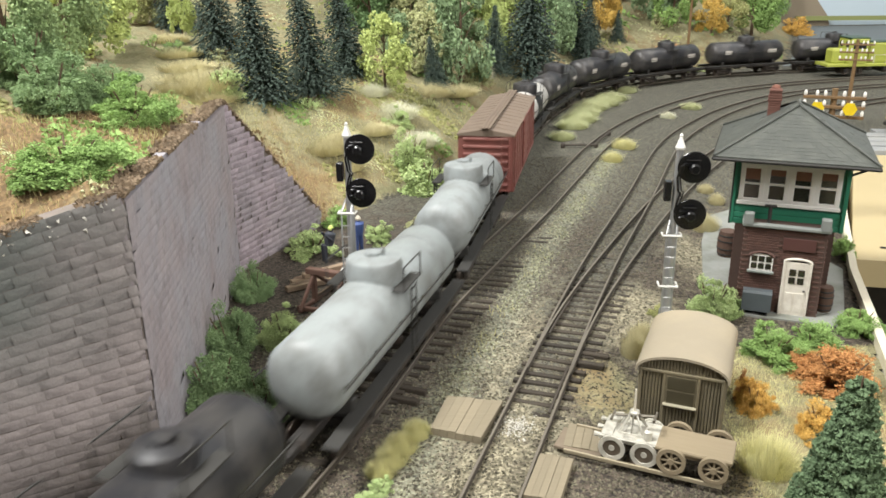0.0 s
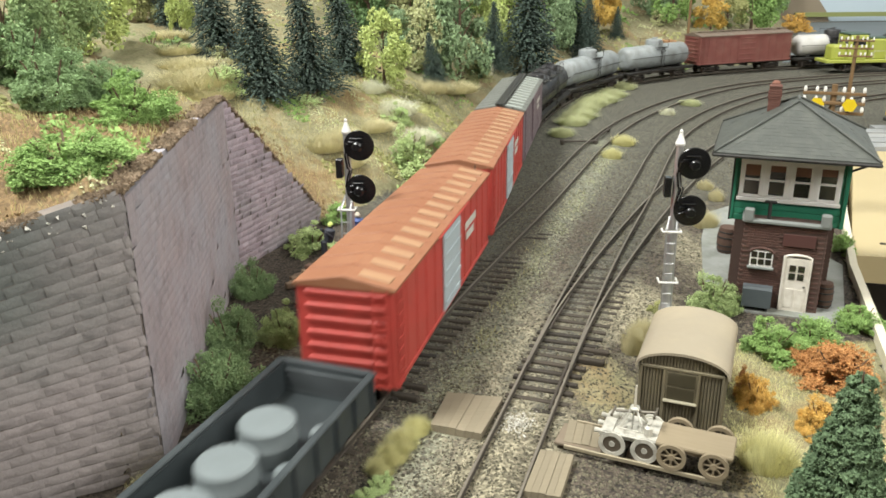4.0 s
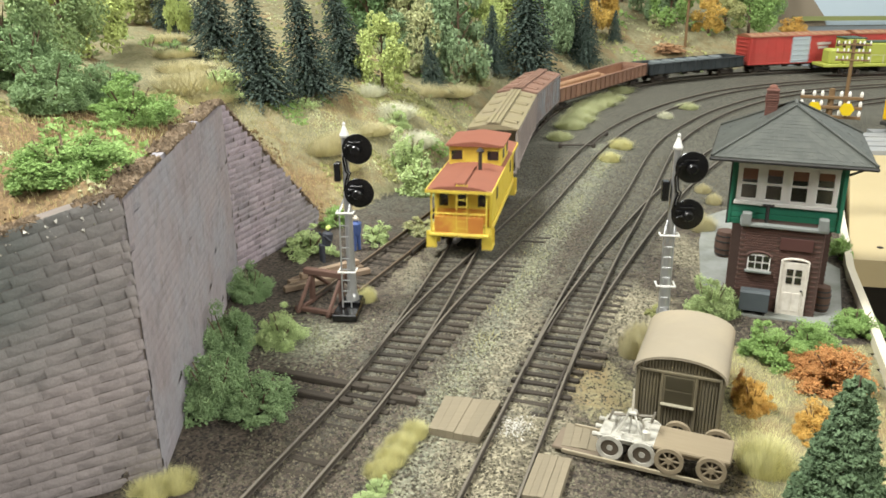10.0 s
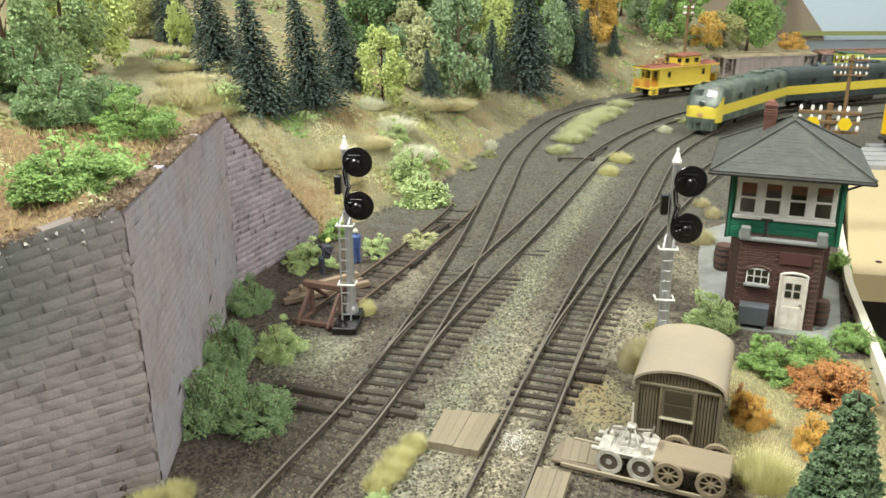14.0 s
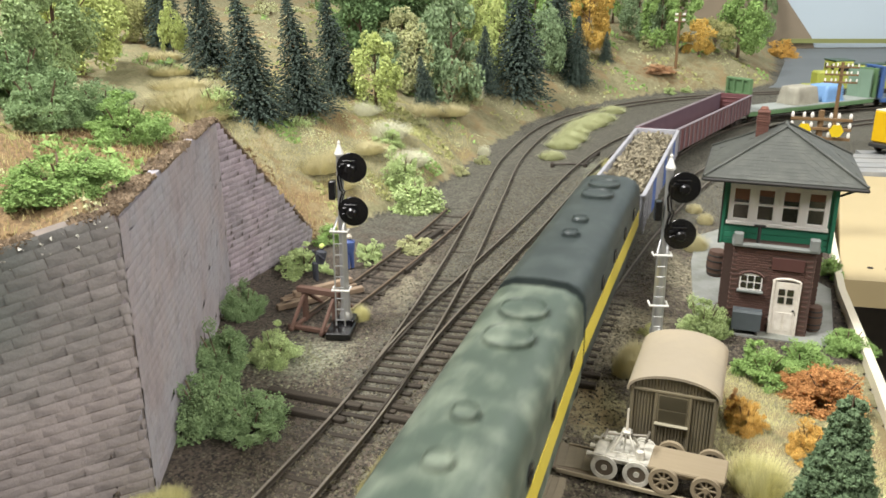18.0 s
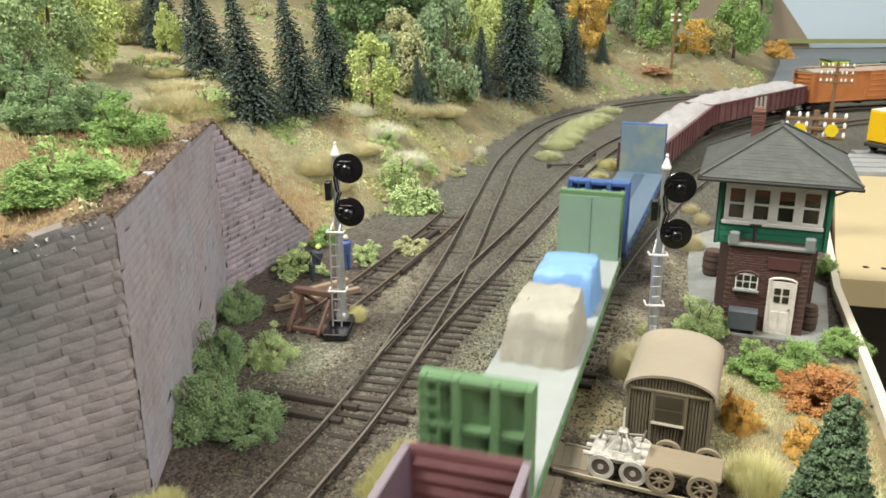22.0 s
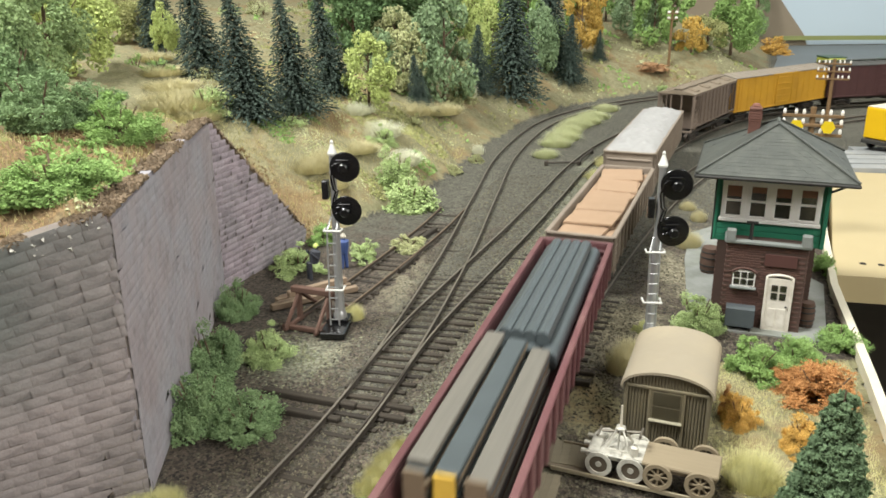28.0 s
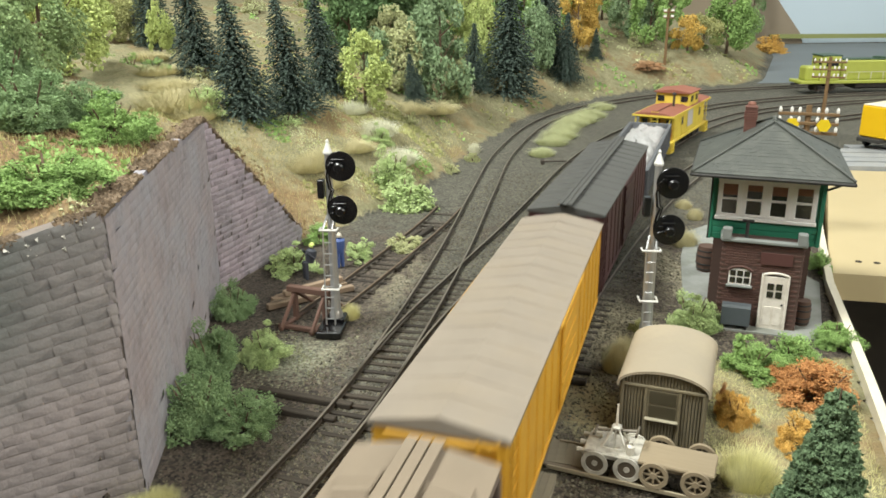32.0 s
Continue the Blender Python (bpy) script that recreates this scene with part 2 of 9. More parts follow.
class Line:
    """A curve in plan with its length; s = 0 where it crosses y = 18.1."""

    def __init__(self, pts, smooth=True):
        self.p = spline(pts) if smooth else np.array(pts, float)
        self.l = np.r_[0, np.cumsum(np.linalg.norm(np.diff(self.p, axis=0), axis=1))]
        self.l -= self.l[np.argmin(np.abs(self.p[:, 1] - 18.1))]

    def at(self, s):
        return np.array([np.interp(s, self.l, self.p[:, 0]), np.interp(s, self.l, self.p[:, 1])])

    def way(self, s):
        d = self.at(s + 0.3) - self.at(s - 0.3)
        return d / np.linalg.norm(d)

    def dist(self, x, y):
        """Distance of many points from the curve."""
        best = np.full(np.shape(x), 1e9)
        for a, b in zip(self.p, self.p[1:]):
            d = b - a
            t = np.clip(((x - a[0]) * d[0] + (y - a[1]) * d[1]) / (d @ d + 1e-9), 0, 1)
            best = np.minimum(best, np.hypot(x - a[0] - t * d[0], y - a[1] - t * d[1]))
        return best


TRACK_A = Line([(-205, -330), (-80, -160), (-38, -70), (-11.1, 0), (-4.57, 18.17), (-2.6, 23.5), (-0.95, 29.5), (1.4, 39.6), (3.65, 51), (6.6, 64.5), (12.5, 80),
                (20.0, 89.2), (28.3, 95.3), (36, 98.6), (45, 101), (60, 103), (160, 105), (700, 105)])
TRACK_B = Line([(-150, -330), (-66, -160), (-28, -70), (-4.7, 0), (1.2, 18.1), (3.0, 23.4), (5.2, 29.8), (7.3, 35.5), (11.5, 46), (17.1, 60.2), (21.2, 67.5), (27, 75.4),
                (35, 82.8), (47, 88), (62, 90.5), (160, 93), (700, 93)])
TRACK_A2 = Line([(-2.6, 23.5), (-0.75, 29.5), (2.1, 36.5), (5.0, 43.4), (8.0, 51), (11.6, 60), (16.5, 69.5), (23.5, 79), (32, 86.8), (45, 92.6), (62, 95.2), (160, 96.5), (300, 97)])
TRACK_B2 = Line([(3.0, 23.4), (5.25, 29.5), (8.9, 37.5), (13.2, 46), (18.2, 54.5), (24.5, 63.5), (32, 71.5), (42, 78.5), (56, 83), (80, 85)])
SIDING = Line([(-4.9, 31.2), (-3.3, 35.0), (-1.3, 40.0), (0.4, 44.6), (1.6, 48.5)])
FOOT = [(-30, 9.0), (-13.5, 16.4), (-8.0, 19.3), (-9.6, 35), (-6.8, 42), (-4, 46.2), (-0.6, 52), (2.4, 60), (4.4, 67), (9, 78.5), (15.2, 89), (23, 97.2), (31, 102), (40, 104.5),
        (45.5, 109), (50, 120), (60, 143), (68, 165), (70, 190)]
RISE = [3.6, 6.5, 7.9, 7.5, 0.3] + [0] * 14
EDGE = [(-2, -330), (4.5, -60), (6.5, 0), (15.2, 24.8), (18.24, 33.9), (21.3, 41.3), (29.5, 60)]


def height(x, y):
    """Height of the ground: flat track bed, the bank behind the retaining wall and the hillside."""
    x, y = np.asarray(x, float), np.asarray(y, float)
    best = np.full(x.shape, 1e9)
    side = np.zeros(x.shape)
    rise = np.zeros(x.shape)
    for i, (a, b) in enumerate(zip(FOOT, FOOT[1:])):
        dx, dy = b[0] - a[0], b[1] - a[1]
        t = np.clip(((x - a[0]) * dx + (y - a[1]) * dy) / (dx * dx + dy * dy), 0, 1)
        d = np.hypot(x - a[0] - t * dx, y - a[1] - t * dy)
        near = d < best
        best = np.where(near, d, best)
        side = np.where(near, dx * (y - a[1]) - dy * (x - a[0]), side)
        rise = np.where(near, RISE[i] * (1 - t) + RISE[i + 1] * t, rise)
    d = np.where(side > 0, best, 0)
    top = 10.3
    hill = rise + (top - rise) * (1 - np.exp(-0.66 * d / 10.3 * np.where(rise > 1, 1.6, 1))) + 0.008 * d
    inside = (d > 0.35) | (rise < 0.5)
    return np.where((d > 0) & inside, hill, 0) - 0.33



def bumpy(x, y, s, a):
    """Cheap smooth unevenness for many points."""
    return a * (np.sin(x * 1.7 * s + 3 * np.sin(y * 0.9 * s)) * np.cos(y * 1.3 * s + 2 * np.sin(x * 0.7 * s + 1)) + 0.5 * np.sin(3.1 * s * x + 1.7 * s * y + 4 * np.sin(x * s)))


def right_of_edge(x, y):
    ex = np.interp(y, [p[1] for p in EDGE], [p[0] for p in EDGE])
    return (x > ex) & (y < 60)


# ---- ground: one sheet with track bed, banks and hillside ----
def build_ground():
    xs = np.r_[np.arange(-220, -34, 6), np.arange(-34, -14, 0.9), np.arange(-14, 30, 0.4), np.arange(30, 70, 0.8), np.arange(70, 110, 4), np.arange(110, 720, 30)]
    ys = np.r_[np.arange(-330, 0, 8), np.arange(0, 14, 1.0), np.arange(14, 60, 0.4), np.arange(60, 112, 0.7), np.arange(112, 192, 4)]
    gx, gy = np.meshgrid(xs, ys)
    z = height(gx, gy)
    hill = z > -0.2
    z = z + np.where(hill, bumpy(gx, gy, 0.35, 0.28) + bumpy(gx, gy, 1.1, 0.12), bumpy(gx, gy, 0.8, 0.035))
    da = TRACK_A.dist(gx, gy)
    db = TRACK_B.dist(gx, gy)
    dm = np.minimum(np.minimum(da, db), np.minimum(TRACK_A2.dist(gx, gy), TRACK_B2.dist(gx, gy)))
    z = np.where(hill, z, z + 0.05 * np.exp(-(dm / 2.2) ** 2))
    nx, ny = len(xs), len(ys)
    v = np.stack([gx, gy, z], -1).reshape(-1, 3) * K
    i = (np.arange(ny - 1)[:, None] * nx + np.arange(nx - 1)[None]).reshape(-1)
    f = np.stack([i, i + 1, i + nx + 1, i + nx], 1)
    cx, cy = gx.reshape(-1)[f].mean(1), gy.reshape(-1)[f].mean(1)
    f = f[~right_of_edge(cx - 0.1, cy)]
    d = bpy.data.meshes.new("ground")
    d.from_pydata(v.tolist(), [], f.tolist())
    d.shade_smooth()
    # what the ground is strewn with: r dark ballast, g straw grass, b brown dirt of the yard
    col = np.zeros((nx * ny, 4), dtype=np.float32)
    far = np.clip((gy - 36) / 14, 0, 1)
    bal = 0.75 * np.exp(-(dm / 1.7) ** 2) * np.clip((gy - 19) / 6, 0.1, 1)
    bal = np.maximum(bal, far * 0.95)
    bal = np.where(hill, np.clip(1 - (z + 0.2) / 0.9, 0, 1) * 0.5, bal)
    straw = np.where(hill, 1.0, 0)
    strip = np.exp(-((gx - np.interp(gy, [16, 20, 24, 30, 38, 48, 58], [-1.6, -1.0, 0.3, 2.4, 5.0, 8.6, 12.2])) / 1.15) ** 2) * (gy < 62)
    yard = (1 / (1 + np.exp(-(gx - np.interp(gy, [15, 22, 30, 40], [7.2, 8.6, 10.4, 14])) * 2.0))) * (gy < 27)
    yard = np.maximum(yard, np.clip(1.5 * np.exp(-((gx - 5.3) / 1.0) ** 2 - ((gy - 23.8) / 1.9) ** 2), 0, 1))
    straw = np.maximum(straw, yard)
    col[:, 0], col[:, 1] = bal.reshape(-1), straw.reshape(-1)
    # pale sandy gravel between the tracks and about the signal's foot
    mid = np.interp(gy, [10, 18, 24, 30, 40], [-4.6, -1.2, 1.0, 3.2, 6.5])
    sand = 0.75 * np.exp(-((gx - mid - 1.7) / 2.5) ** 2) * np.clip((38 - gy) / 10, 0.0, 1) + 0.6 * np.exp(-((gx + 0.5) / 2.2) ** 2 - ((gy - 35) / 6) ** 2) + 0.6 * np.exp(-((gx - 3.6) / 1.2) ** 2 - ((gy - 25) / 3.5) ** 2) + 0.9 * np.exp(-((gx - 7.8) / 1.7) ** 2 - ((gy - 30) / 3.5) ** 2) + 0.8 * np.exp(-((gx - 12.2) / 1.8) ** 2 - ((gy - 36.5) / 4.5) ** 2) + 0.45 * np.exp(-((gx + 4.6) ** 2 + (gy - 28.3) ** 2) / 3.5)
    sand = sand * (1 - np.clip(2 * yard, 0, 1))
    col[:, 2] = np.clip(np.maximum(sand, far * 0.1), 0, 1).reshape(-1)
    leaf = 0.8 * np.exp(-(((gx + 8.5) / 3) ** 2 + ((gy - 43) / 5) ** 2)) + 1.3 * np.exp(-(((gx + 12) / 5) ** 2 + ((gy - 23) / 7) ** 2)) + 0.7 * np.exp(-(((gx + 14) / 4) ** 2 + ((gy - 38) / 7) ** 2)) + 0.6 * np.exp(-(((gx - 29) / 7) ** 2 + ((gy - 105) / 3) ** 2)) + 0.7 * np.exp(-(((gx - 50) / 6) ** 2 + ((gy - 117) / 8) ** 2))
    col[:, 2] = np.where(hill, leaf, col[:, 2].reshape(gx.shape)).reshape(-1)
    moss = np.maximum(strip * 0.5 * (gy > 17), 0.7 * np.exp(-((gx + 5.2) ** 2 + (gy - 28.0) ** 2) / 4.0))
    col[:, 3] = np.where(hill, 0, moss).reshape(-1)
    at = d.color_attributes.new("cover", "FLOAT_COLOR", "POINT")
    at.data.foreach_set("color", col.reshape(-1))
    d.materials.append(ground_mat())
    return tagged(new("ground", d), "scenic base with dark cinder ballast, brown dirt and straw hillside", "ground", kind="structure")


def ground_mat():
    m = bpy.data.materials.new("ground_cover")
    m.use_nodes = True
    t = m.node_tree
    n, l = t.nodes, t.links
    p = n["Principled BSDF"]
    tc = n.new("ShaderNodeTexCoord")
    at = n.new("ShaderNodeAttribute")
    at.attribute_name = "cover"
    sep = n.new("ShaderNodeSeparateColor")
    l.new(at.outputs["Color"], sep.inputs[0])

    def nz(s, det=5, ro=0.65):
        q = n.new("ShaderNodeTexNoise")
        q.inputs["Scale"].default_value, q.inputs["Detail"].default_value, q.inputs["Roughness"].default_value = s / K, det, ro
        l.new(tc.outputs["Object"], q.inputs["Vector"])
        return q.outputs["Fac"]

    def rng(src, a, b, c=0.0, d=1.0):
        q = n.new("ShaderNodeMapRange")
        for k, v in zip((1, 2, 3, 4), (a, b, c, d)):
            q.inputs[k].default_value = v
        l.new(src, q.inputs[0])
        return q.outputs[0]

    def mix(fac, a, b):
        q = n.new("ShaderNodeMix")
        q.data_type = "RGBA"
        for s, v in ((q.inputs[0], fac), (q.inputs[6], a), (q.inputs[7], b)):
            if isinstance(v, (int, float)):
                s.default_value = v
            elif isinstance(v, tuple):
                s.default_value = (*v, 1)
            else:
                l.new(v, s)
        return q.outputs[2]

    def edge(src, src2, w=0.25):
        q = n.new("ShaderNodeMath")
        q.operation = "ADD"
        l.new(src, q.inputs[0])
        l.new(rng(src2, 0.25, 0.75, -0.5, 0.5), q.inputs[1])
        return rng(q.outputs[0], 0.5 - w, 0.5 + w)

    vor = n.new("ShaderNodeTexVoronoi")
    vor.inputs["Scale"].default_value = 11.0 / K
    l.new(tc.outputs["Object"], vor.inputs["Vector"])
    speck = vor.outputs["Color"]
    sp = n.new("ShaderNodeSeparateColor")
    l.new(speck, sp.inputs[0])
    n2, n3, n4 = nz(1.3), nz(0.22), nz(6.0)
    # cinder ballast: dark grey stones with a few pale ones
    bal = mix(rng(sp.outputs[0], 0, 1), lin("272620"), lin("6e6b5e"))
    bal = mix(rng(n2, 0.4, 0.7, 0, 0.4), bal, lin("44443c"))
    dirt = mix(rng(sp.outputs[1], 0, 1), lin("15120f"), lin("62574b"))
    dirt = mix(rng(n2, 0.42, 0.66, 0, 0.5), dirt, lin("2e2721"))
    brown = mix(rng(sp.outputs[2], 0, 1), lin("585342"), lin("a59d84"))
    straw = mix(rng(n4, 0.3, 0.7), lin("716d52"), lin("958f6d"))
    straw = mix(rng(n2, 0.46, 0.66), straw, lin("6e6d4d"))
    straw = mix(rng(n3, 0.5, 0.66), straw, lin("86714e"))
    litter_c = mix(rng(sp.outputs[1], 0, 1), lin("604d34"), lin("8d7450"))
    straw = mix(edge(sep.outputs[2], n2, 0.3), straw, litter_c)
    c = mix(edge(sep.outputs[2], n2), dirt, brown)
    c = mix(edge(sep.outputs[0], n2), c, bal)
    mossy = mix(rng(sp.outputs[2], 0, 1), lin("66695b"), lin("a3a68d"))
    c = mix(edge(at.outputs["Alpha"], n4, 0.35), c, mossy)
    c = mix(edge(sep.outputs[1], n4, 0.3), c, straw)
    l.new(c, p.inputs["Base Color"])
    p.inputs["Roughness"].default_value = 0.9
    b = n.new("ShaderNodeBump")
    b.inputs["Strength"].default_value, b.inputs["Distance"].default_value = 0.7, 0.08 * K
    ad = n.new("ShaderNodeMath")
    ad.operation = "ADD"
    l.new(sp.outputs[0], ad.inputs[0])
    l.new(n4, ad.inputs[1])
    l.new(ad.outputs[0], b.inputs["Height"])
    l.new(b.outputs[0], p.inputs["Normal"])
    return m


ground = build_ground()

# ---- loose stones on the track bed ----
def stones():
    rng = np.random.default_rng(5)
    mb_v, mb_f = [], []
    n = 46000
    y = 15.5 + 42 * rng.random(n) ** 2.0
    x = np.interp(y, [15, 60], [-8, 6]) + (np.interp(y, [15, 60], [16, 22])) * rng.random(n)
    hz = height(x, y)
    ok = (hz < 0) & ~right_of_edge(x + 0.4, y) & ~((x > 8.5) & (y < 27))
    x, y = x[ok], y[ok]
    r = 0.03 + 0.05 * rng.random(len(x)) ** 2
    tet = np.array([(1, 0, -0.5), (-0.5, 0.87, -0.5), (-0.5, -0.87, -0.5), (0.3, 0.2, 0.7), (-0.4, -0.1, 0.6)])
    fc = [(0, 1, 3), (1, 2, 4), (1, 4, 3), (2, 0, 3), (2, 3, 4)]
    a = rng.random(len(x)) * 6.28
    vs = np.zeros((len(x), 5, 3))
    ca, sa = np.cos(a)[:, None], np.sin(a)[:, None]
    j = tet[None] * (0.75 + 0.5 * rng.random((len(x), 5, 3)))
    vs[:, :, 0] = (j[:, :, 0] * ca - j[:, :, 1] * sa) * r[:, None] + x[:, None]
    vs[:, :, 1] = (j[:, :, 0] * sa + j[:, :, 1] * ca) * r[:, None] + y[:, None]
    dm = np.minimum(np.minimum(TRACK_A.dist(x, y), TRACK_B.dist(x, y)), np.minimum(TRACK_A2.dist(x, y), TRACK_B2.dist(x, y)))
    z = -0.33 + bumpy(x, y, 0.8, 0.035) + 0.05 * np.exp(-(dm / 2.2) ** 2)
    vs[:, :, 2] = j[:, :, 2] * r[:, None] * 0.8 + (z + 0.2 * r)[:, None]
    f = (np.arange(len(x))[:, None, None] * 5 + np.array(fc)[None]).reshape(-1, 3)
    d = bpy.data.meshes.new("ballast_stones")
    d.from_pydata((vs.reshape(-1, 3) * K).tolist(), [], f.tolist())
    d.materials.append(mat("ballast_stone", "77725f", "3f3a30", rough=0.9, grain=0.35, amount=1.0, island=0.6))
    tagged(new("ballast_stones", d), "loose grey and brown ballast stones between the tracks", "gravel", kind="stuff")


stones()

# ---- retaining wall ----
WALL = [(-13.5, 16.4), (-8.0, 19.3), (-9.6, 35.0), (-6.8, 42.0)]
WTOP = [6.65, 8.0, 7.7, 0.5]
# patch: greyer stone, with the dimness of the wall's upper left painted in
stone_m = mat("wall_stone", "a69d9b", "8a8280", rough=0.85, grain=2.2, amount=0.8, bump=0.7, bscale=6, stain="8b8482", sscale=0.3, rnd=0.06, patch=((-11.6, 17.4, 7.4), 4.0, "6b706c"))
stone_j = mat("wall_stone_rest", "a69d9b", "8a8280", rough=0.85, grain=2.2, amount=0.8, bump=0.7, bscale=6, stain="8b8482", sscale=0.3, island=0.06, patch=((-11.6, 17.4, 7.4), 4.0, "6b706c"))
render_m = mat("wall_render", "a89e9f", "8b8183", rough=0.9, grain=0.8, amount=1.0, bump=0.9, bscale=3, stain="9a979c", sscale=0.3, streak=(1.0, 1.0, 0.45))


def pillow(w, h, depth, rnd, nick):
    """One rough-faced stone, bulging from its joints, now and then with a broken corner."""
    us, vs_ = (0, 0.2, 0.8, 1), (0, 0.3, 0.75, 1)
    mb = MB()
    lost = rnd.choice((4, 7)) if rnd.random() < nick else -1
    for j, v in enumerate(vs_):
        for i, u in enumerate(us):
            inner = 0 < i < 3 and 0 < j < 3
            y = depth * (rnd.uniform(0.9, 1.4) if j == 1 else rnd.uniform(0.5, 0.9)) if inner else 0.0
            if lost >= 0 and j <= 1 and (i >= 2) == (lost == 7):
                y = -0.07
            mb.v.append(((u - 0.5) * w, y, (v - 0.5) * h))
    mb.f = [(j * 4 + i, j * 4 + i + 1, j * 4 + i + 5, j * 4 + i + 4) for j in range(3) for i in range(3)]
    return mb


def build_wall():
    w = thing("retaining_wall", 0, 0, 0, 0, "tall mauve-grey cut-stone retaining wall holding back the bank", "wall", kind="structure")
    stones_done = 0
    rest, mauve, plain = MB(), MB(), MB()
    rnd = random.Random(3)
    for (a, b, za, zb, kind) in ((WALL[0], WALL[1], WTOP[0], WTOP[1], "stone"), (WALL[1], WALL[2], WTOP[1], WTOP[2], "render"), (WALL[2], WALL[3], WTOP[2], WTOP[3], "stone")):
        a, b = Vector((*a, 0)), Vector((*b, 0))
        d = (b - a)
        ln = d.length
        d.normalize()
        nrm = Vector((d.y, -d.x, 0))
        if nrm.x < 0 and kind == "render":
            nrm = -nrm
        if nrm.y > 0 and kind == "stone" and a.y < 20:
            nrm = -nrm
        if a.y > 30 and nrm.x < 0:
            nrm = -nrm
        core = MB()
        back = nrm * (-0.75 if kind == "stone" else -0.4)
        bot = Vector((0, 0, -0.5))
        ca, cb = a - nrm * 0.08, b - nrm * 0.08
        q = [ca + bot, cb + bot, b + bot + back, a + bot + back, ca + Vector((0, 0, za)), cb + Vector((0, 0, zb)), b + back + Vector((0, 0, zb)), a + back + Vector((0, 0, za))]
        core.add([tuple(v) for v in q], [(0, 1, 5, 4), (1, 2, 6, 5), (2, 3, 7, 6), (3, 0, 4, 7), (4, 5, 6, 7), (3, 2, 1, 0)])
        part("wall_core", core, render_m if kind == "render" else mat("wall_joint", "8a7f77", "6c635c", rough=0.95, grain=2.5, amount=0.9, stain="77706a", sscale=0.3), w, smooth=0)
        sh, sw = (0.31, 0.68) if a.y < 20 else (0.29, 0.66)
        if kind == "render":
            sh, sw = 0.28, 0.62
        rows = int(max(za, zb) / sh) + 2
        for r in range(rows):
            z = -0.3 + r * sh
            x = -rnd.random() * sw
            while x < ln:
                wd = sw * rnd.uniform(0.7, 1.35)
                x0, x1 = max(x, 0.0), min(x + wd, ln)
                x += wd
                top = za + (zb - za) * (x0 + x1) / 2 / ln
                lean, fan = 0.0, 1.0
                if kind == "stone" and a.y < 20:
                    # the courses close up towards the low end
                    fan = (top + 0.3) / (zb + 0.3)
                    lean = math.degrees(math.atan((zb - za) / ln * r / (rows - 2)))
                    z = -0.3 + r * sh * fan
                if z + sh * fan > top + (0.02 if a.y > 19 else 0.1) or x1 - x0 < 0.12:
                    continue
                c = a + d * ((x0 + x1) / 2) + nrm * 0.012 + Vector((0, 0, z + sh * fan / 2))
                m = Matrix(((d.x, nrm.x, 0, c.x), (d.y, nrm.y, 0, c.y), (0, 0, 1, c.z), (0, 0, 0, 1))) @ pose(0, 0, 0, 0, -lean, 0)
                mb = pillow(x1 - x0, sh * fan, rnd.uniform(0.025, 0.055) if kind == "stone" else rnd.uniform(0.004, 0.02), rnd, 0.5 if kind == "stone" else 0.02)
                if kind == "stone" and a.y < 20 and z > 0.2 and stones_done < 300:
                    o = part("stone", mb, stone_m, w, smooth=50)
                    o.matrix_basis = Matrix.Translation(c * K) @ m.to_3x3().to_4x4()
                    stones_done += 1
                else:
                    (mauve if a.y > 30 else plain if kind == "render" else rest).add(mb.v, mb.f, m)
    r = part("stone_facing", rest, stone_j, w, smooth=50)
    r["kind"] = "stuff"
    part("stone_facing", plain, render_m, w, "worn grey stone facing", smooth=50)["kind"] = "stuff"
    part("stone_facing", mauve, mat("wall_stone_mauve", "ac9fa5", "90838a", rough=0.85, grain=2.2, amount=0.8, bump=0.7, bscale=6, stain="928b8f", sscale=0.2, island=0.09), w, "mauve cut-stone facing", smooth=50)["kind"] = "stuff"


build_wall()

# ---- tracks ----
rail_side = mat("rail_rust", "423b32", "302a24", rough=0.7, grain=5, amount=0.6)
rail_top = mat("rail_steel", "7d766a", "5f594f", rough=0.5, metal=0.35, grain=4, amount=0.4)
tie_m = mat("tie_wood", "3f382f", "282219", rough=0.9, grain=4, amount=0.8, streak=(0.3, 3, 3), bump=0.4, rnd=0.35)
tie_j = mat("tie_wood_rest", "3f382f", "282219", rough=0.9, grain=4, amount=0.8, bump=0.4, island=0.35)
TIE_COUNT = [0]


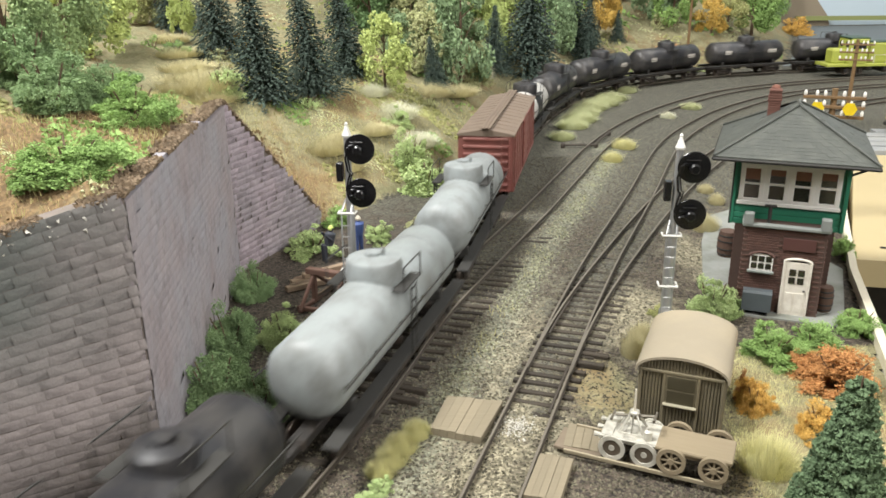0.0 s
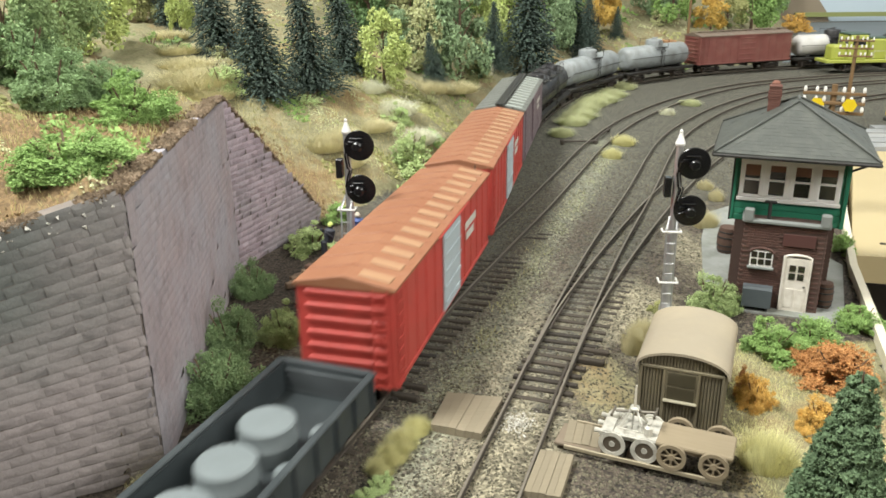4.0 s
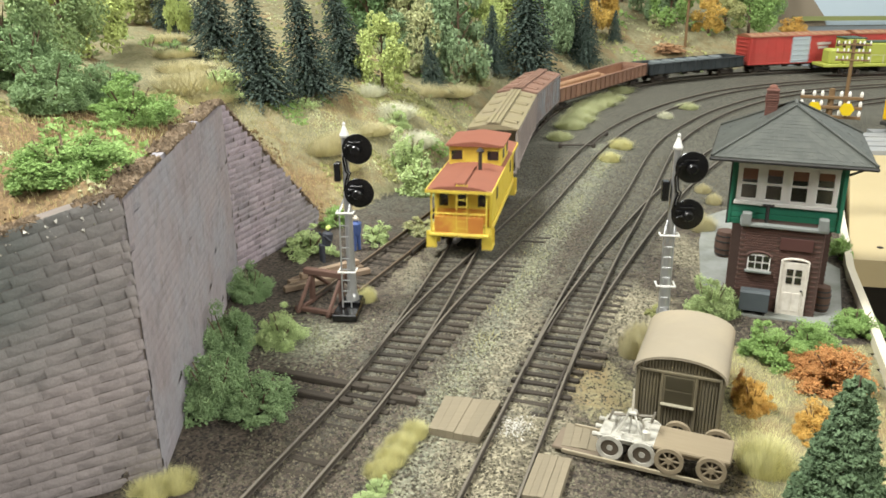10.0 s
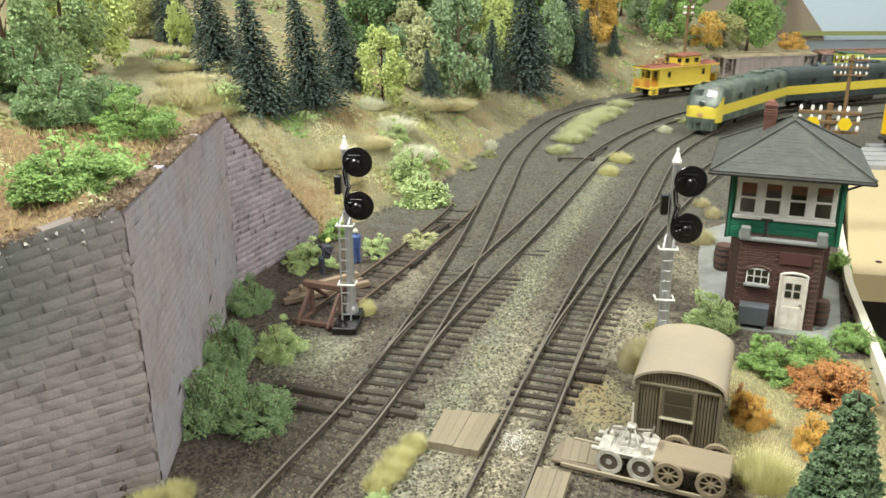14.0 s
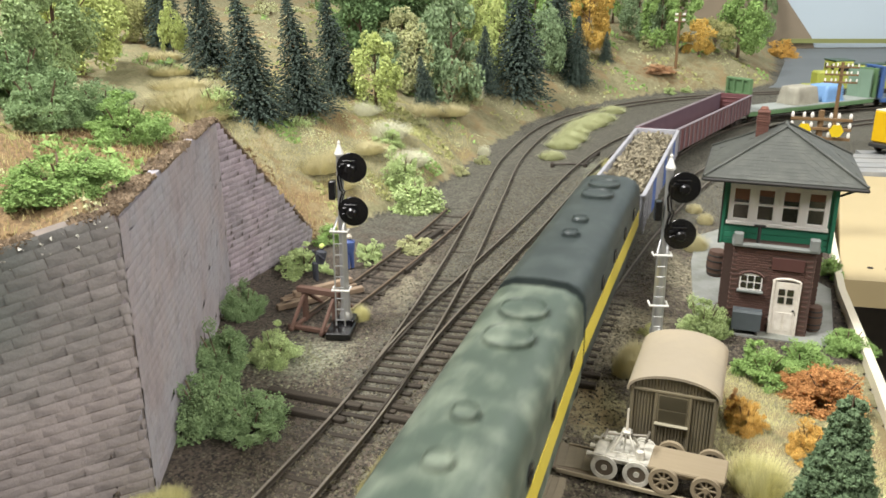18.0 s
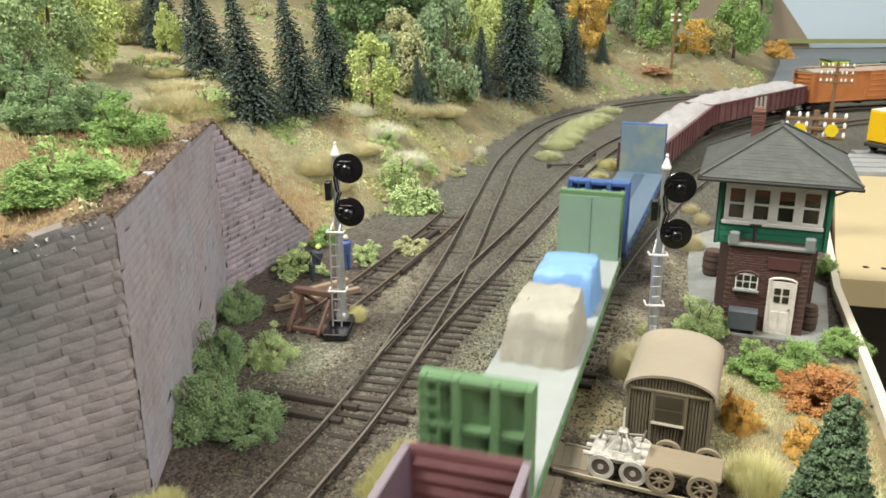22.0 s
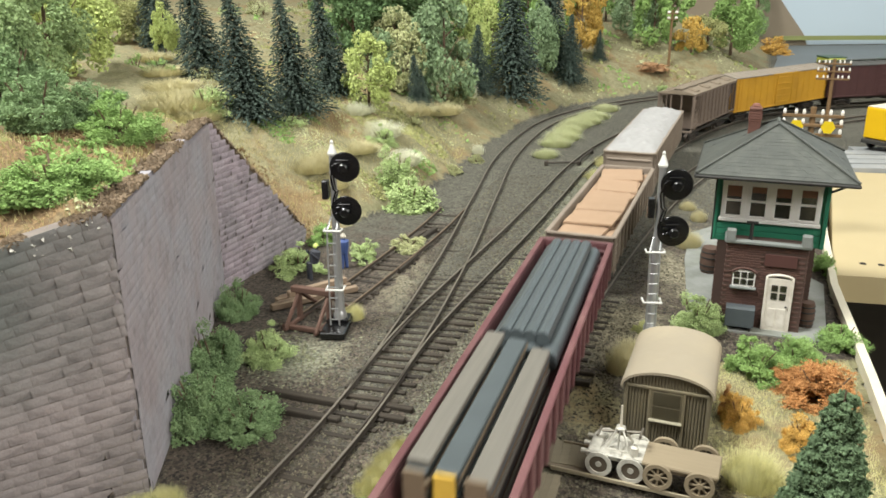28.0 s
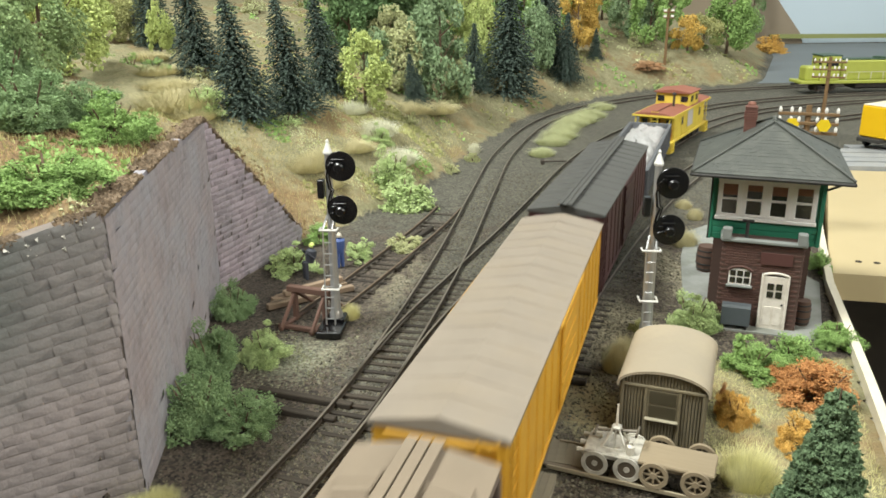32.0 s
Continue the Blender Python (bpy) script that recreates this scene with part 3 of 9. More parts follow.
def track(line, s0, s1, label, long_to=None, other=None, tie_from=None, head_m=None, sink=(0.112, 0.108, 0.098, 0.015, 0.08, 0.117, 0.13)):
    w = thing("railway_track", 0, 0, 0, 0, label, "railway track", kind="structure")
    ss = np.arange(s0, s1 + 0.01, 0.8)
    for off in (-0.7525, 0.7525):
        rail, head = MB(), MB()
        prev = None
        for s in ss:
            p, d = line.at(s), line.way(s)
            n = np.array([d[1], -d[0]])
            c = p + n * off
            foot = [tuple((*(c + n * u), z)) for u, z in ((-0.055, -0.19), (0.055, -0.19), (0.025, -0.16), (0.025, -0.03), (-0.025, -0.03), (-0.025, -0.16))]
            top = [tuple((*(c + n * u), z)) for u, z in ((-0.038, -0.045), (0.038, -0.045), (0.038, -0.008), (0.025, 0.0), (-0.025, 0.0), (-0.038, -0.008))]
            for mb, ring in ((rail, foot), (head, top)):
                o = len(mb.v)
                mb.v += ring
                if prev is not None:
                    mb.f += [(o - 6 + i, o - 6 + (i + 1) % 6, o + (i + 1) % 6, o + i) for i in range(6)]
            prev = True
        r = part("rail", rail, rail_side, w, smooth=30)
        part("rail_head", head, head_m or rail_top, r, "" if head_m else "worn bright rail head", smooth=30)
    rest = MB()
    rnd = random.Random(int(s1 * 7))
    s = s0 if tie_from is None else tie_from
    short = mesh_of("tie", MB().box((0, 0, -0.26), (2.05, 0.22, 0.2), 0.02), tie_m)
    while s < s1:
        p, d = line.at(s), line.way(s)
        ang = math.degrees(math.atan2(d[1], d[0])) - 90
        ext, shift = 0.0, 0.0
        if other is not None and long_to and s < long_to:
            q = other.at(s)
            nn = np.array([d[1], -d[0]])
            sep = float((q - p) @ nn)
            ext, shift = abs(sep), sep / 2
        nrm = np.array([d[1], -d[0]])
        c = p + nrm * (shift + rnd.uniform(-0.05, 0.05))
        ang += rnd.uniform(-1.2, 1.2)
        sunk = np.interp(p[1], [14, 17, 22, 23.5, 35, 41, 50], sink)
        if sunk > 0.115 or (sunk > 0.09 and rnd.random() < 0.6):
            s += 0.62
            continue
        if 14 < p[1] < 45 and TIE_COUNT[0] < 300:
            if ext > 0.05:
                me = mesh_of("tie", MB().box((0, 0, -0.26), (2.05 + ext, 0.22, 0.2), 0.02), tie_m)
            else:
                me = short
            o = part("tie", me, tie_m, w)
            o.matrix_basis = pose(c[0] * K, c[1] * K, (rnd.uniform(-0.02, 0.0) - sunk) * K, 0, 0, ang)
            TIE_COUNT[0] += 1
        elif p[1] < 110 and -20 < p[1] and p[0] < 75:
            rest.box((0, 0, -0.26), (2.05 + ext, 0.22, 0.2), 0, pose(c[0], c[1], -sunk, 0, 0, ang))
        s += 0.62 + rnd.uniform(-0.03, 0.03)
    if rest.v:
        part("sleepers", rest, tie_j, w, smooth=0)["kind"] = "stuff"
    return w


track(TRACK_A, -360, 640, "main line track with dark wooden ties and worn steel rails", 24, TRACK_A2)
track(TRACK_B, -360, 640, "second main line track with dark ties, a turnout and worn rails", 24, TRACK_B2, sink=(0.13, 0.13, 0.115, 0.02, 0.1, 0.118, 0.13))
track(TRACK_A2, TRACK_A2.l[0] + 1.5, TRACK_A2.l[-1] - 1, "middle track leaving the main line at a turnout", tie_from=24.0, sink=(0.13, 0.13, 0.12, 0.085, 0.105, 0.118, 0.13))
track(TRACK_B2, TRACK_B2.l[0] + 1.5, TRACK_B2.l[-1] - 1, "inner track curving away beside the signal tower", tie_from=24.0, sink=(0.13, 0.13, 0.12, 0.085, 0.105, 0.118, 0.13))
track(SIDING, SIDING.l[0] + 0.2, SIDING.l[-1] - 0.2, "overgrown rusty siding ending at a buffer stop", head_m=mat("rail_rusty", "6b5b4a", "4f4337", rough=0.8, grain=5, amount=0.6), sink=(0.105,) * 7)


def turnout_bits():
    """Long head-block timbers with the throw rods, guard rails and frogs of the two turnouts."""
    t = thing("turnout_timbers", 0, 0, 0, 0, "dark head-block timbers beside a turnout", "railway tie")
    for k, (x, y, rz) in enumerate(((-4.3, 24.6, -21), (-4.75, 23.7, -21))):
        mb = MB().box((0, 0, -0.2), (3.6, 0.3, 0.22), 0.03)
        o = part("timber", mb, tie_m, t)
        o.matrix_basis = pose(x * K, y * K, 0, 0, 0, rz)
    t2 = thing("turnout_timbers", 0, 0, 0, 0, "dark stub timbers at the points of a turnout", "railway tie")
    for x, y in ((-1.2, 23.1), (-0.95, 23.75), (5.6, 26.1), (5.3, 25.4)):
        o = part("timber", MB().box((-0.2, 0, -0.21), (0.95, 0.26, 0.2), 0.03), tie_m, t2)
        o.matrix_basis = pose(x * K, y * K, 0, 0, 0, -21)
    for line, other, s in ((TRACK_A, TRACK_A2, 0), (TRACK_B, TRACK_B2, 0)):
        g = thing("guard_rail", 0, 0, 0, 0, "short steel check rails beside a turnout frog", "rail")
        for ln, off in ((line, 0.62), (other, -0.62)):
            for k in range(400):
                ss = 6 + k * 0.1
                if float(np.linalg.norm(line.at(ss) - other.at(ss))) > 1.5:
                    break
            pts = []
            for q in np.arange(ss - 1.6, ss + 1.7, 0.4):
                p, d = ln.at(q), ln.way(q)
                pts.append((*(p + np.array([d[1], -d[0]]) * off), -0.06))
            mb = MB().tube(pts, 0.05, 5)
            part("check_rail", mb, rail_side, g)["label"] = "short bent check rail"


turnout_bits()


def point_rod():
    """A throw rod with its crank lying across the far turnout."""
    t = thing("point_rod", 0, 0, 0, 0, "dark iron throw rod and crank beside a far turnout", "point rod")
    part("rod", MB().tube([(9.0, 60.5, -0.1), (10.4, 60.4, -0.06), (11.6, 60.4, -0.1)], 0.09, 6), rail_side, t)
    part("crank", MB().tube([(11.4, 60.3, -0.1), (12.1, 62.0, 0.0), (13.3, 64.6, -0.06)], 0.1, 6), rail_side, t)
    for x, y in ((9.0, 60.5), (11.5, 60.4), (13.3, 64.6)):
        part("pivot", MB().lathe([(0.16, -0.3), (0.18, -0.02), (0.1, 0.08)], 8, Matrix.Translation((x, y, 0))), rail_side, t)


point_rod()

# ---- rolling stock ----
iron = mat("car_iron", "2b2825", "1c1a18", rough=0.75, grain=6, amount=0.6, dirt="5b4c3e", dirtamt=0.5, dscale=1.5)
wheel_m = mat("wheel_steel", "5a5048", "3a332d", rough=0.5, metal=0.6, grain=6, amount=0.5)
white_p = mat("white_lettering", "c4bfb6", "a39d94", rough=0.7, grain=5, amount=0.5)


def wheel_mesh():
    return mesh_of("wheel", MB().lathe([(0.1, -0.09), (0.47, -0.09), (0.47, -0.05), (0.42, -0.045), (0.42, 0.07), (0.3, 0.03), (0.1, 0.07)], 16), wheel_m, 30)


WHEEL = wheel_mesh()


def truck_mesh():
    mb = MB()
    for sx in (-1, 1):
        mb.box((sx * 1.02, 0, 0.62), (0.14, 2.3, 0.14), 0.03)
        mb.box((sx * 1.02, 0, 0.30), (0.14, 1.2, 0.12), 0.03)
        for sy in (-1, 1):
            mb.box((sx * 1.02, sy * 0.86, 0.45), (0.2, 0.34, 0.36), 0.04)
            mb.box((sx * 1.02, sy * 0.34, 0.46), (0.12, 0.14, 0.3), 0.02)
        for k in (-0.14, 0, 0.14):
            mb.rod((sx * 1.02, k, 0.34), (sx * 1.02, k, 0.6), 0.07, 0.07, 6)
    mb.box((0, 0, 0.55), (2.0, 0.4, 0.24), 0.03)
    for sy in (-0.86, 0.86):
        mb.rod((-0.8, sy, 0.45), (0.8, sy, 0.45), 0.07, 0.07, 6)
    return mesh_of("side_frames", mb, iron, 30)


TRUCK = truck_mesh()


def bogie(car, y):
    t = part("truck", TRUCK, iron, car, at=(0, y, 0))
    for sy in (-0.86, 0.86):
        for sx in (-1, 1):
            o = part("wheel", WHEEL, wheel_m, t)
            o.matrix_basis = pose(sx * 0.76 * K, sy * K, 0.42 * K, 0, 90 * sx, 0)
    return t


COUPLER = None


def couplers(car, ln):
    global COUPLER
    if COUPLER is None:
        mb = MB().box((0, -0.25, 0.85), (0.22, 0.7, 0.22), 0.03).box((0.08, 0.2, 0.85), (0.26, 0.34, 0.3), 0.08)
        COUPLER = mesh_of("coupler", mb, iron, 30)
    for s in (-1, 1):
        o = part("coupler", COUPLER, iron, car)
        o.matrix_basis = pose(0, s * (ln / 2 + 0.25) * K, 0, 0, 0, 0 if s > 0 else 180)


def underframe(car, ln, w=2.7, z=0.95):
    mb = MB().box((0, 0, z - 0.02), (0.5, ln - 0.3, 0.3), 0.03)
    for s in (-1, 1):
        mb.box((s * (w / 2 - 0.12), 0, z + 0.02), (0.14, ln - 0.2, 0.2), 0.02)
        mb.box((0, s * (ln / 2 - 2.2), z), (w - 0.2, 0.4, 0.2), 0.03)
    mb.rod((-0.6, 1.0, z - 0.2), (0.6, 1.0, z - 0.2), 0.25, 0.25, 8)
    mb.box((0.5, -1.2, z - 0.15), (0.5, 0.7, 0.35), 0.04)
    part("underframe", mb, iron, car)
    couplers(car, ln)
    for s in (-1, 1):
        bogie(car, s * (ln / 2 - 2.2))


def ladder(car, x, y, z0, z1, m, along="y", w=0.45):
    mb = MB()
    k = int((z1 - z0) / 0.38)
    for i in range(k + 1):
        z = z0 + (z1 - z0) * i / k
        if along == "y":
            mb.rod((x, y - w / 2, z), (x, y + w / 2, z), 0.028, 0.028, 4)
        else:
            mb.rod((x - w / 2, y, z), (x + w / 2, y, z), 0.028, 0.028, 4)
    for s in (-1, 1):
        q = (x, y + s * w / 2) if along == "y" else (x + s * w / 2, y)
        mb.rod((*q, z0 - 0.1), (*q, z1 + 0.1), 0.03, 0.03, 4)
    return part("ladder", mb, m, car)


def bars(car, side, y0, z0, rows, m, h=0.3, off=1.56):
    """Unreadable lettering as plain bars: rows of (start, length) along the side."""
    for r, row in enumerate(rows):
        for a, b in row:
            part("lettering_bar", MB().box((side * off, y0 + a + b / 2, z0 - r * h * 1.5), (0.02, b, h)), m, car, "plain pale lettering bar")


def new_car(name, label, category, group):
    return thing(name, 0, 0, 0, 0, label, category, group)


def boxcar(label, side, roof, door, group, ln=12.6, h=3.2, letters=None, walk_board=True, doorw=2.4, w=3.05, rib=None, board=None, pads=None):
    c = new_car("boxcar", label, "boxcar", group)
    z0 = 1.05
    body = MB()
    body.box((0, 0, z0 + h / 2), (w, ln, h), 0.04)
    n = int(ln / 1.05)
    for s in (-1, 1):
        for i in range(n + 1):
            y = -ln / 2 + 0.1 + (ln - 0.2) * i / n
            if abs(y) > doorw / 2 + 0.1:
                part("side_rib", MB().box((s * w / 2, y, z0 + h / 2), (0.07, 0.09, h - 0.1), 0.01), rib or side, c)
        part("side_sill", MB().box((s * w / 2, 0, z0 + 0.08), (0.1, ln, 0.16), 0.02), side, c)
    part("body", body, side, c)
    for s in (-1, 1):
        for k in range(7):
            part("end_rib", MB().box((0, s * (ln / 2 + 0.015), z0 + 0.35 + k * (h - 0.6) / 6), (w - 0.5, 0.12, 0.2), 0.05), side, c)
    r = MB()
    r.sweep([(-w / 2 - 0.08, z0 + h - 0.06), (w / 2 + 0.08, z0 + h - 0.06), (w / 2 + 0.08, z0 + h + 0.03), (0, z0 + h + 0.32), (-w / 2 - 0.08, z0 + h + 0.03)], -ln / 2 - 0.06, ln / 2 + 0.06)
    rp = part("roof", r, roof, c, smooth=0)
    nr = int(ln / 1.0)
    ribs = MB()
    for s in (-1, 1):
        for i in range(nr + 1):
            y = -ln / 2 + ln * i / nr
            m = Matrix.Translation((s * w / 4, y, z0 + h + 0.2)) @ pose(0, 0, 0, 0, s * math.degrees(math.atan2(0.29, w / 2)), 0)
            ribs.box((0, 0, -0.015), (w / 2, 0.12, 0.05), 0.015, m)
    part("roof_ribs", ribs, roof, rp)
    # paler panels on one slope only: the ceiling lamp's reflection painted in
    if pads is not None:
        for i in range(nr):
            y = -ln / 2 + ln * (i + 0.5) / nr
            m = Matrix.Translation((w / 4 + 0.08, y, z0 + h + 0.19)) @ pose(0, 0, 0, 0, math.degrees(math.atan2(0.29, w / 2)), 0)
            part("roof_panel", MB().box((0, 0, 0), (w / 2 - 0.5, 0.48, 0.06), 0.025, m), pads, rp, "raised roof panel, pale with a painted lamp reflection")
    if walk_board:
        wb = MB()
        for k in (-0.2, 0, 0.2):
            wb.box((k, 0, z0 + h + 0.42), (0.18, ln + 0.5, 0.05), 0.01)
        for i in range(8):
            wb.box((0, -ln / 2 + ln * (i + 0.5) / 8, z0 + h + 0.35), (0.55, 0.08, 0.1))
        part("running_board", wb, board or roof, c)
    for s in (-1, 1):
        d = MB().box((s * (w / 2 + 0.05), 0, z0 + h / 2 + 0.02), (0.08, doorw, h - 0.2), 0.02)
        dp = part("door", d, door, c)
        for k in range(5):
            part("door_rib", MB().box((s * (w / 2 + 0.1), 0, z0 + 0.4 + k * (h - 0.8) / 4), (0.05, doorw - 0.15, 0.14), 0.02), door, dp)
        part("door_track", MB().box((s * (w / 2 + 0.08), 0.3, z0 + h - 0.05), (0.1, doorw * 1.9, 0.09), 0.02), side, c)
        ladder(c, s * (w / 2 + 0.08), -s * (ln / 2 - 0.35), z0 + 0.1, z0 + h - 0.1, side)
        ladder(c, -s * (w / 2 - 0.4), s * (ln / 2 + 0.14), z0 + 0.1, z0 + h - 0.1, side, "x")
        if letters:
            bars(c, s, *letters, white_p)
    bw = MB().rod((0.9, ln / 2 + 0.18, z0 + 0.4), (0.9, ln / 2 + 0.18, z0 + h + 0.3), 0.03, 0.03, 5)
    bw.lathe([(0.25, 0), (0.28, 0.03), (0.25, 0.06)], 12, Matrix.Translation((0.9, ln / 2 + 0.2, z0 + h - 0.5)) @ pose(0, 0, 0, 90, 0, 0))
    part("brake_wheel", bw, iron, c)
    underframe(c, ln)
    return c, ln


def tank(label, col, bands, group, ln=11.6, r=1.25, domes=1, dome_m=None, mid=None, text=None):
    c = new_car("tank_car", label, "tank car", group)
    zc = 1.25 + r
    L = ln - 1.2
    prof = [(0.05, -L / 2 - 0.0), (r * 0.55, -L / 2 + 0.06), (r * 0.85, -L / 2 + 0.2), (r, -L / 2 + 0.5), (r, L / 2 - 0.5), (r * 0.85, L / 2 - 0.2), (r * 0.55, L / 2 - 0.06), (0.05, L / 2)]
    part("tank", MB().lathe(prof, 28, Matrix.Translation((0, 0, zc)) @ pose(0, 0, 0, 90, 0, 0)), col, c, smooth=40)
    for y in (-L / 3, -L / 9, L / 9, L / 3):
        bn = MB().lathe([(r + 0.002, -0.04), (r + 0.012, -0.03), (r + 0.012, 0.03), (r + 0.002, 0.04)], 28, Matrix.Translation((0, y, zc)) @ pose(0, 0, 0, 90, 0, 0))
        part("tank_band", bn, col, c)
    if mid is not None:
        part("painted_band", MB().lathe([(r + 0.003, -1.0), (r + 0.012, -0.99), (r + 0.012, 0.99), (r + 0.003, 1.0)], 28, Matrix.Translation((0, 0, zc)) @ pose(0, 0, 0, 90, 0, 0)), mid, c)
    ys = {1: [0], 2: [-2, 2], 3: [-2.9, 0, 2.9]}[domes]
    dr, dh = (0.95, 0.9) if domes == 1 else (0.72, 0.65)
    for y in ys:
        d = MB().lathe([(dr, 0), (dr, dh - 0.3), (dr * 0.93, dh - 0.15), (dr * 0.6, dh - 0.04), (0.05, dh)], 18, Matrix.Translation((0, y, zc + r - 0.25)))
        dm = part("dome", d, dome_m or col, c, smooth=40)
        hp = MB().lathe([(0.3, 0), (0.3, 0.12), (0.1, 0.16)], 10, Matrix.Translation((0, y, zc + r + dh - 0.3)))
        hp.rod((0.35, y, zc + r + dh - 0.4), (0.35, y, zc + r + dh - 0.05), 0.07, 0.07, 6)
        part("hatch", hp, dome_m or col, dm)
        pl = MB()
        for s in (-1, 1):
            pl.box((s * (dr + 0.2), y, zc + r - 0.25), (0.4, 1.7, 0.06), 0.01)
            pl.rod((s * (dr + 0.38), y - 0.8, zc + r - 0.2), (s * (dr + 0.38), y - 0.8, zc + r + 0.55), 0.025, 0.025, 4)
            pl.rod((s * (dr + 0.38), y + 0.8, zc + r - 0.2), (s * (dr + 0.38), y + 0.8, zc + r + 0.55), 0.025, 0.025, 4)
            pl.rod((s * (dr + 0.38), y - 0.8, zc + r + 0.55), (s * (dr + 0.38), y + 0.8, zc + r + 0.55), 0.025, 0.025, 4)
        part("dome_platform", pl, bands, c)
    for s in (-1, 1):
        ladder(c, s * (r + 0.12), 0.0, 1.2, zc + r - 0.4, bands)
    rl = MB()
    for s in (-1, 1):
        rl.rod((s * (r + 0.12), -L / 2, zc + 0.1), (s * (r + 0.12), L / 2, zc + 0.1), 0.03, 0.03, 5)
        for y in np.linspace(-L / 2 + 0.3, L / 2 - 0.3, 6):
            rl.rod((s * (r + 0.12), y, zc + 0.1), (s * (r - 0.02), y, zc + 0.05), 0.025, 0.025, 4)
        rl.box((s * 1.1, 0, 1.12), (0.5, ln, 0.08), 0.02)
        rl.box((0, s * (L / 2 - 1.4), 1.25), (2.0, 0.35, 0.6), 0.05)
    part("handrail", rl, bands, c)
    if text:
        for s in (-1, 1):
            for y0, ln2 in text:
                part("lettering_bar", MB().box((s * (r + 0.03), y0, zc + 0.15), (0.02, ln2, 0.4)), white_p, c)
    underframe(c, ln)
    return c, ln


def gondola(label, side, floor_m, group, ln=16.0, h=1.6, w=2.95, inner=None, stripe=None, rim=None):
    c = new_car("gondola", label, "gondola car", group)
    z0 = 1.0
    inner = inner or side
    part("floor_board", MB().box((0, 0, z0 + 0.08), (w - 0.1, ln - 0.1, 0.16), 0.02), floor_m, c)
    for s in (-1, 1):
        mb = MB().box((s * (w / 2 - 0.05), 0, z0 + h / 2), (0.1, ln, h), 0.02)
        sp = part("side", mb, side, c)
        rb = MB()
        n = int(ln / 1.1)
        for i in range(n + 1):
            rb.box((s * (w / 2 + 0.05), -ln / 2 + 0.15 + (ln - 0.3) * i / n, z0 + h / 2), (0.12, 0.13, h - 0.08), 0.03)
        rb.box((s * (w / 2 + 0.01), 0, z0 + h + 0.02), (0.22, ln + 0.05, 0.12), 0.03)
        part("side_ribs", rb, rim or side, sp)
        part("lining", MB().box((s * (w / 2 - 0.115), 0, z0 + h / 2), (0.02, ln - 0.25, h - 0.06)), inner, sp)
        e = MB().box((0, s * (ln / 2 - 0.05), z0 + h / 2), (w, 0.1, h), 0.02)
        e.box((0, s * ln / 2, z0 + h + 0.02), (w, 0.18, 0.12), 0.03)
        ep = part("end_wall", e, side, c)
        for k in range(4):
            part("end_rib", MB().box((0, s * (ln / 2 - 0.06), z0 + 0.25 + k * (h - 0.4) / 3.5), (w - 0.3, 0.24, 0.14), 0.04), side, ep)
        ladder(c, s * (w / 2 + 0.1), -s * (ln / 2 - 0.35), z0, z0 + h, side)
        if stripe:
            mb = MB()
            for y, wd in stripe[1]:
                mb.box((s * (w / 2 + 0.115), y, z0 + h / 2), (0.012, wd, h - 0.15))
            part("painted_panel", mb, stripe[0], sp)
    underframe(c, ln)
    return c, ln


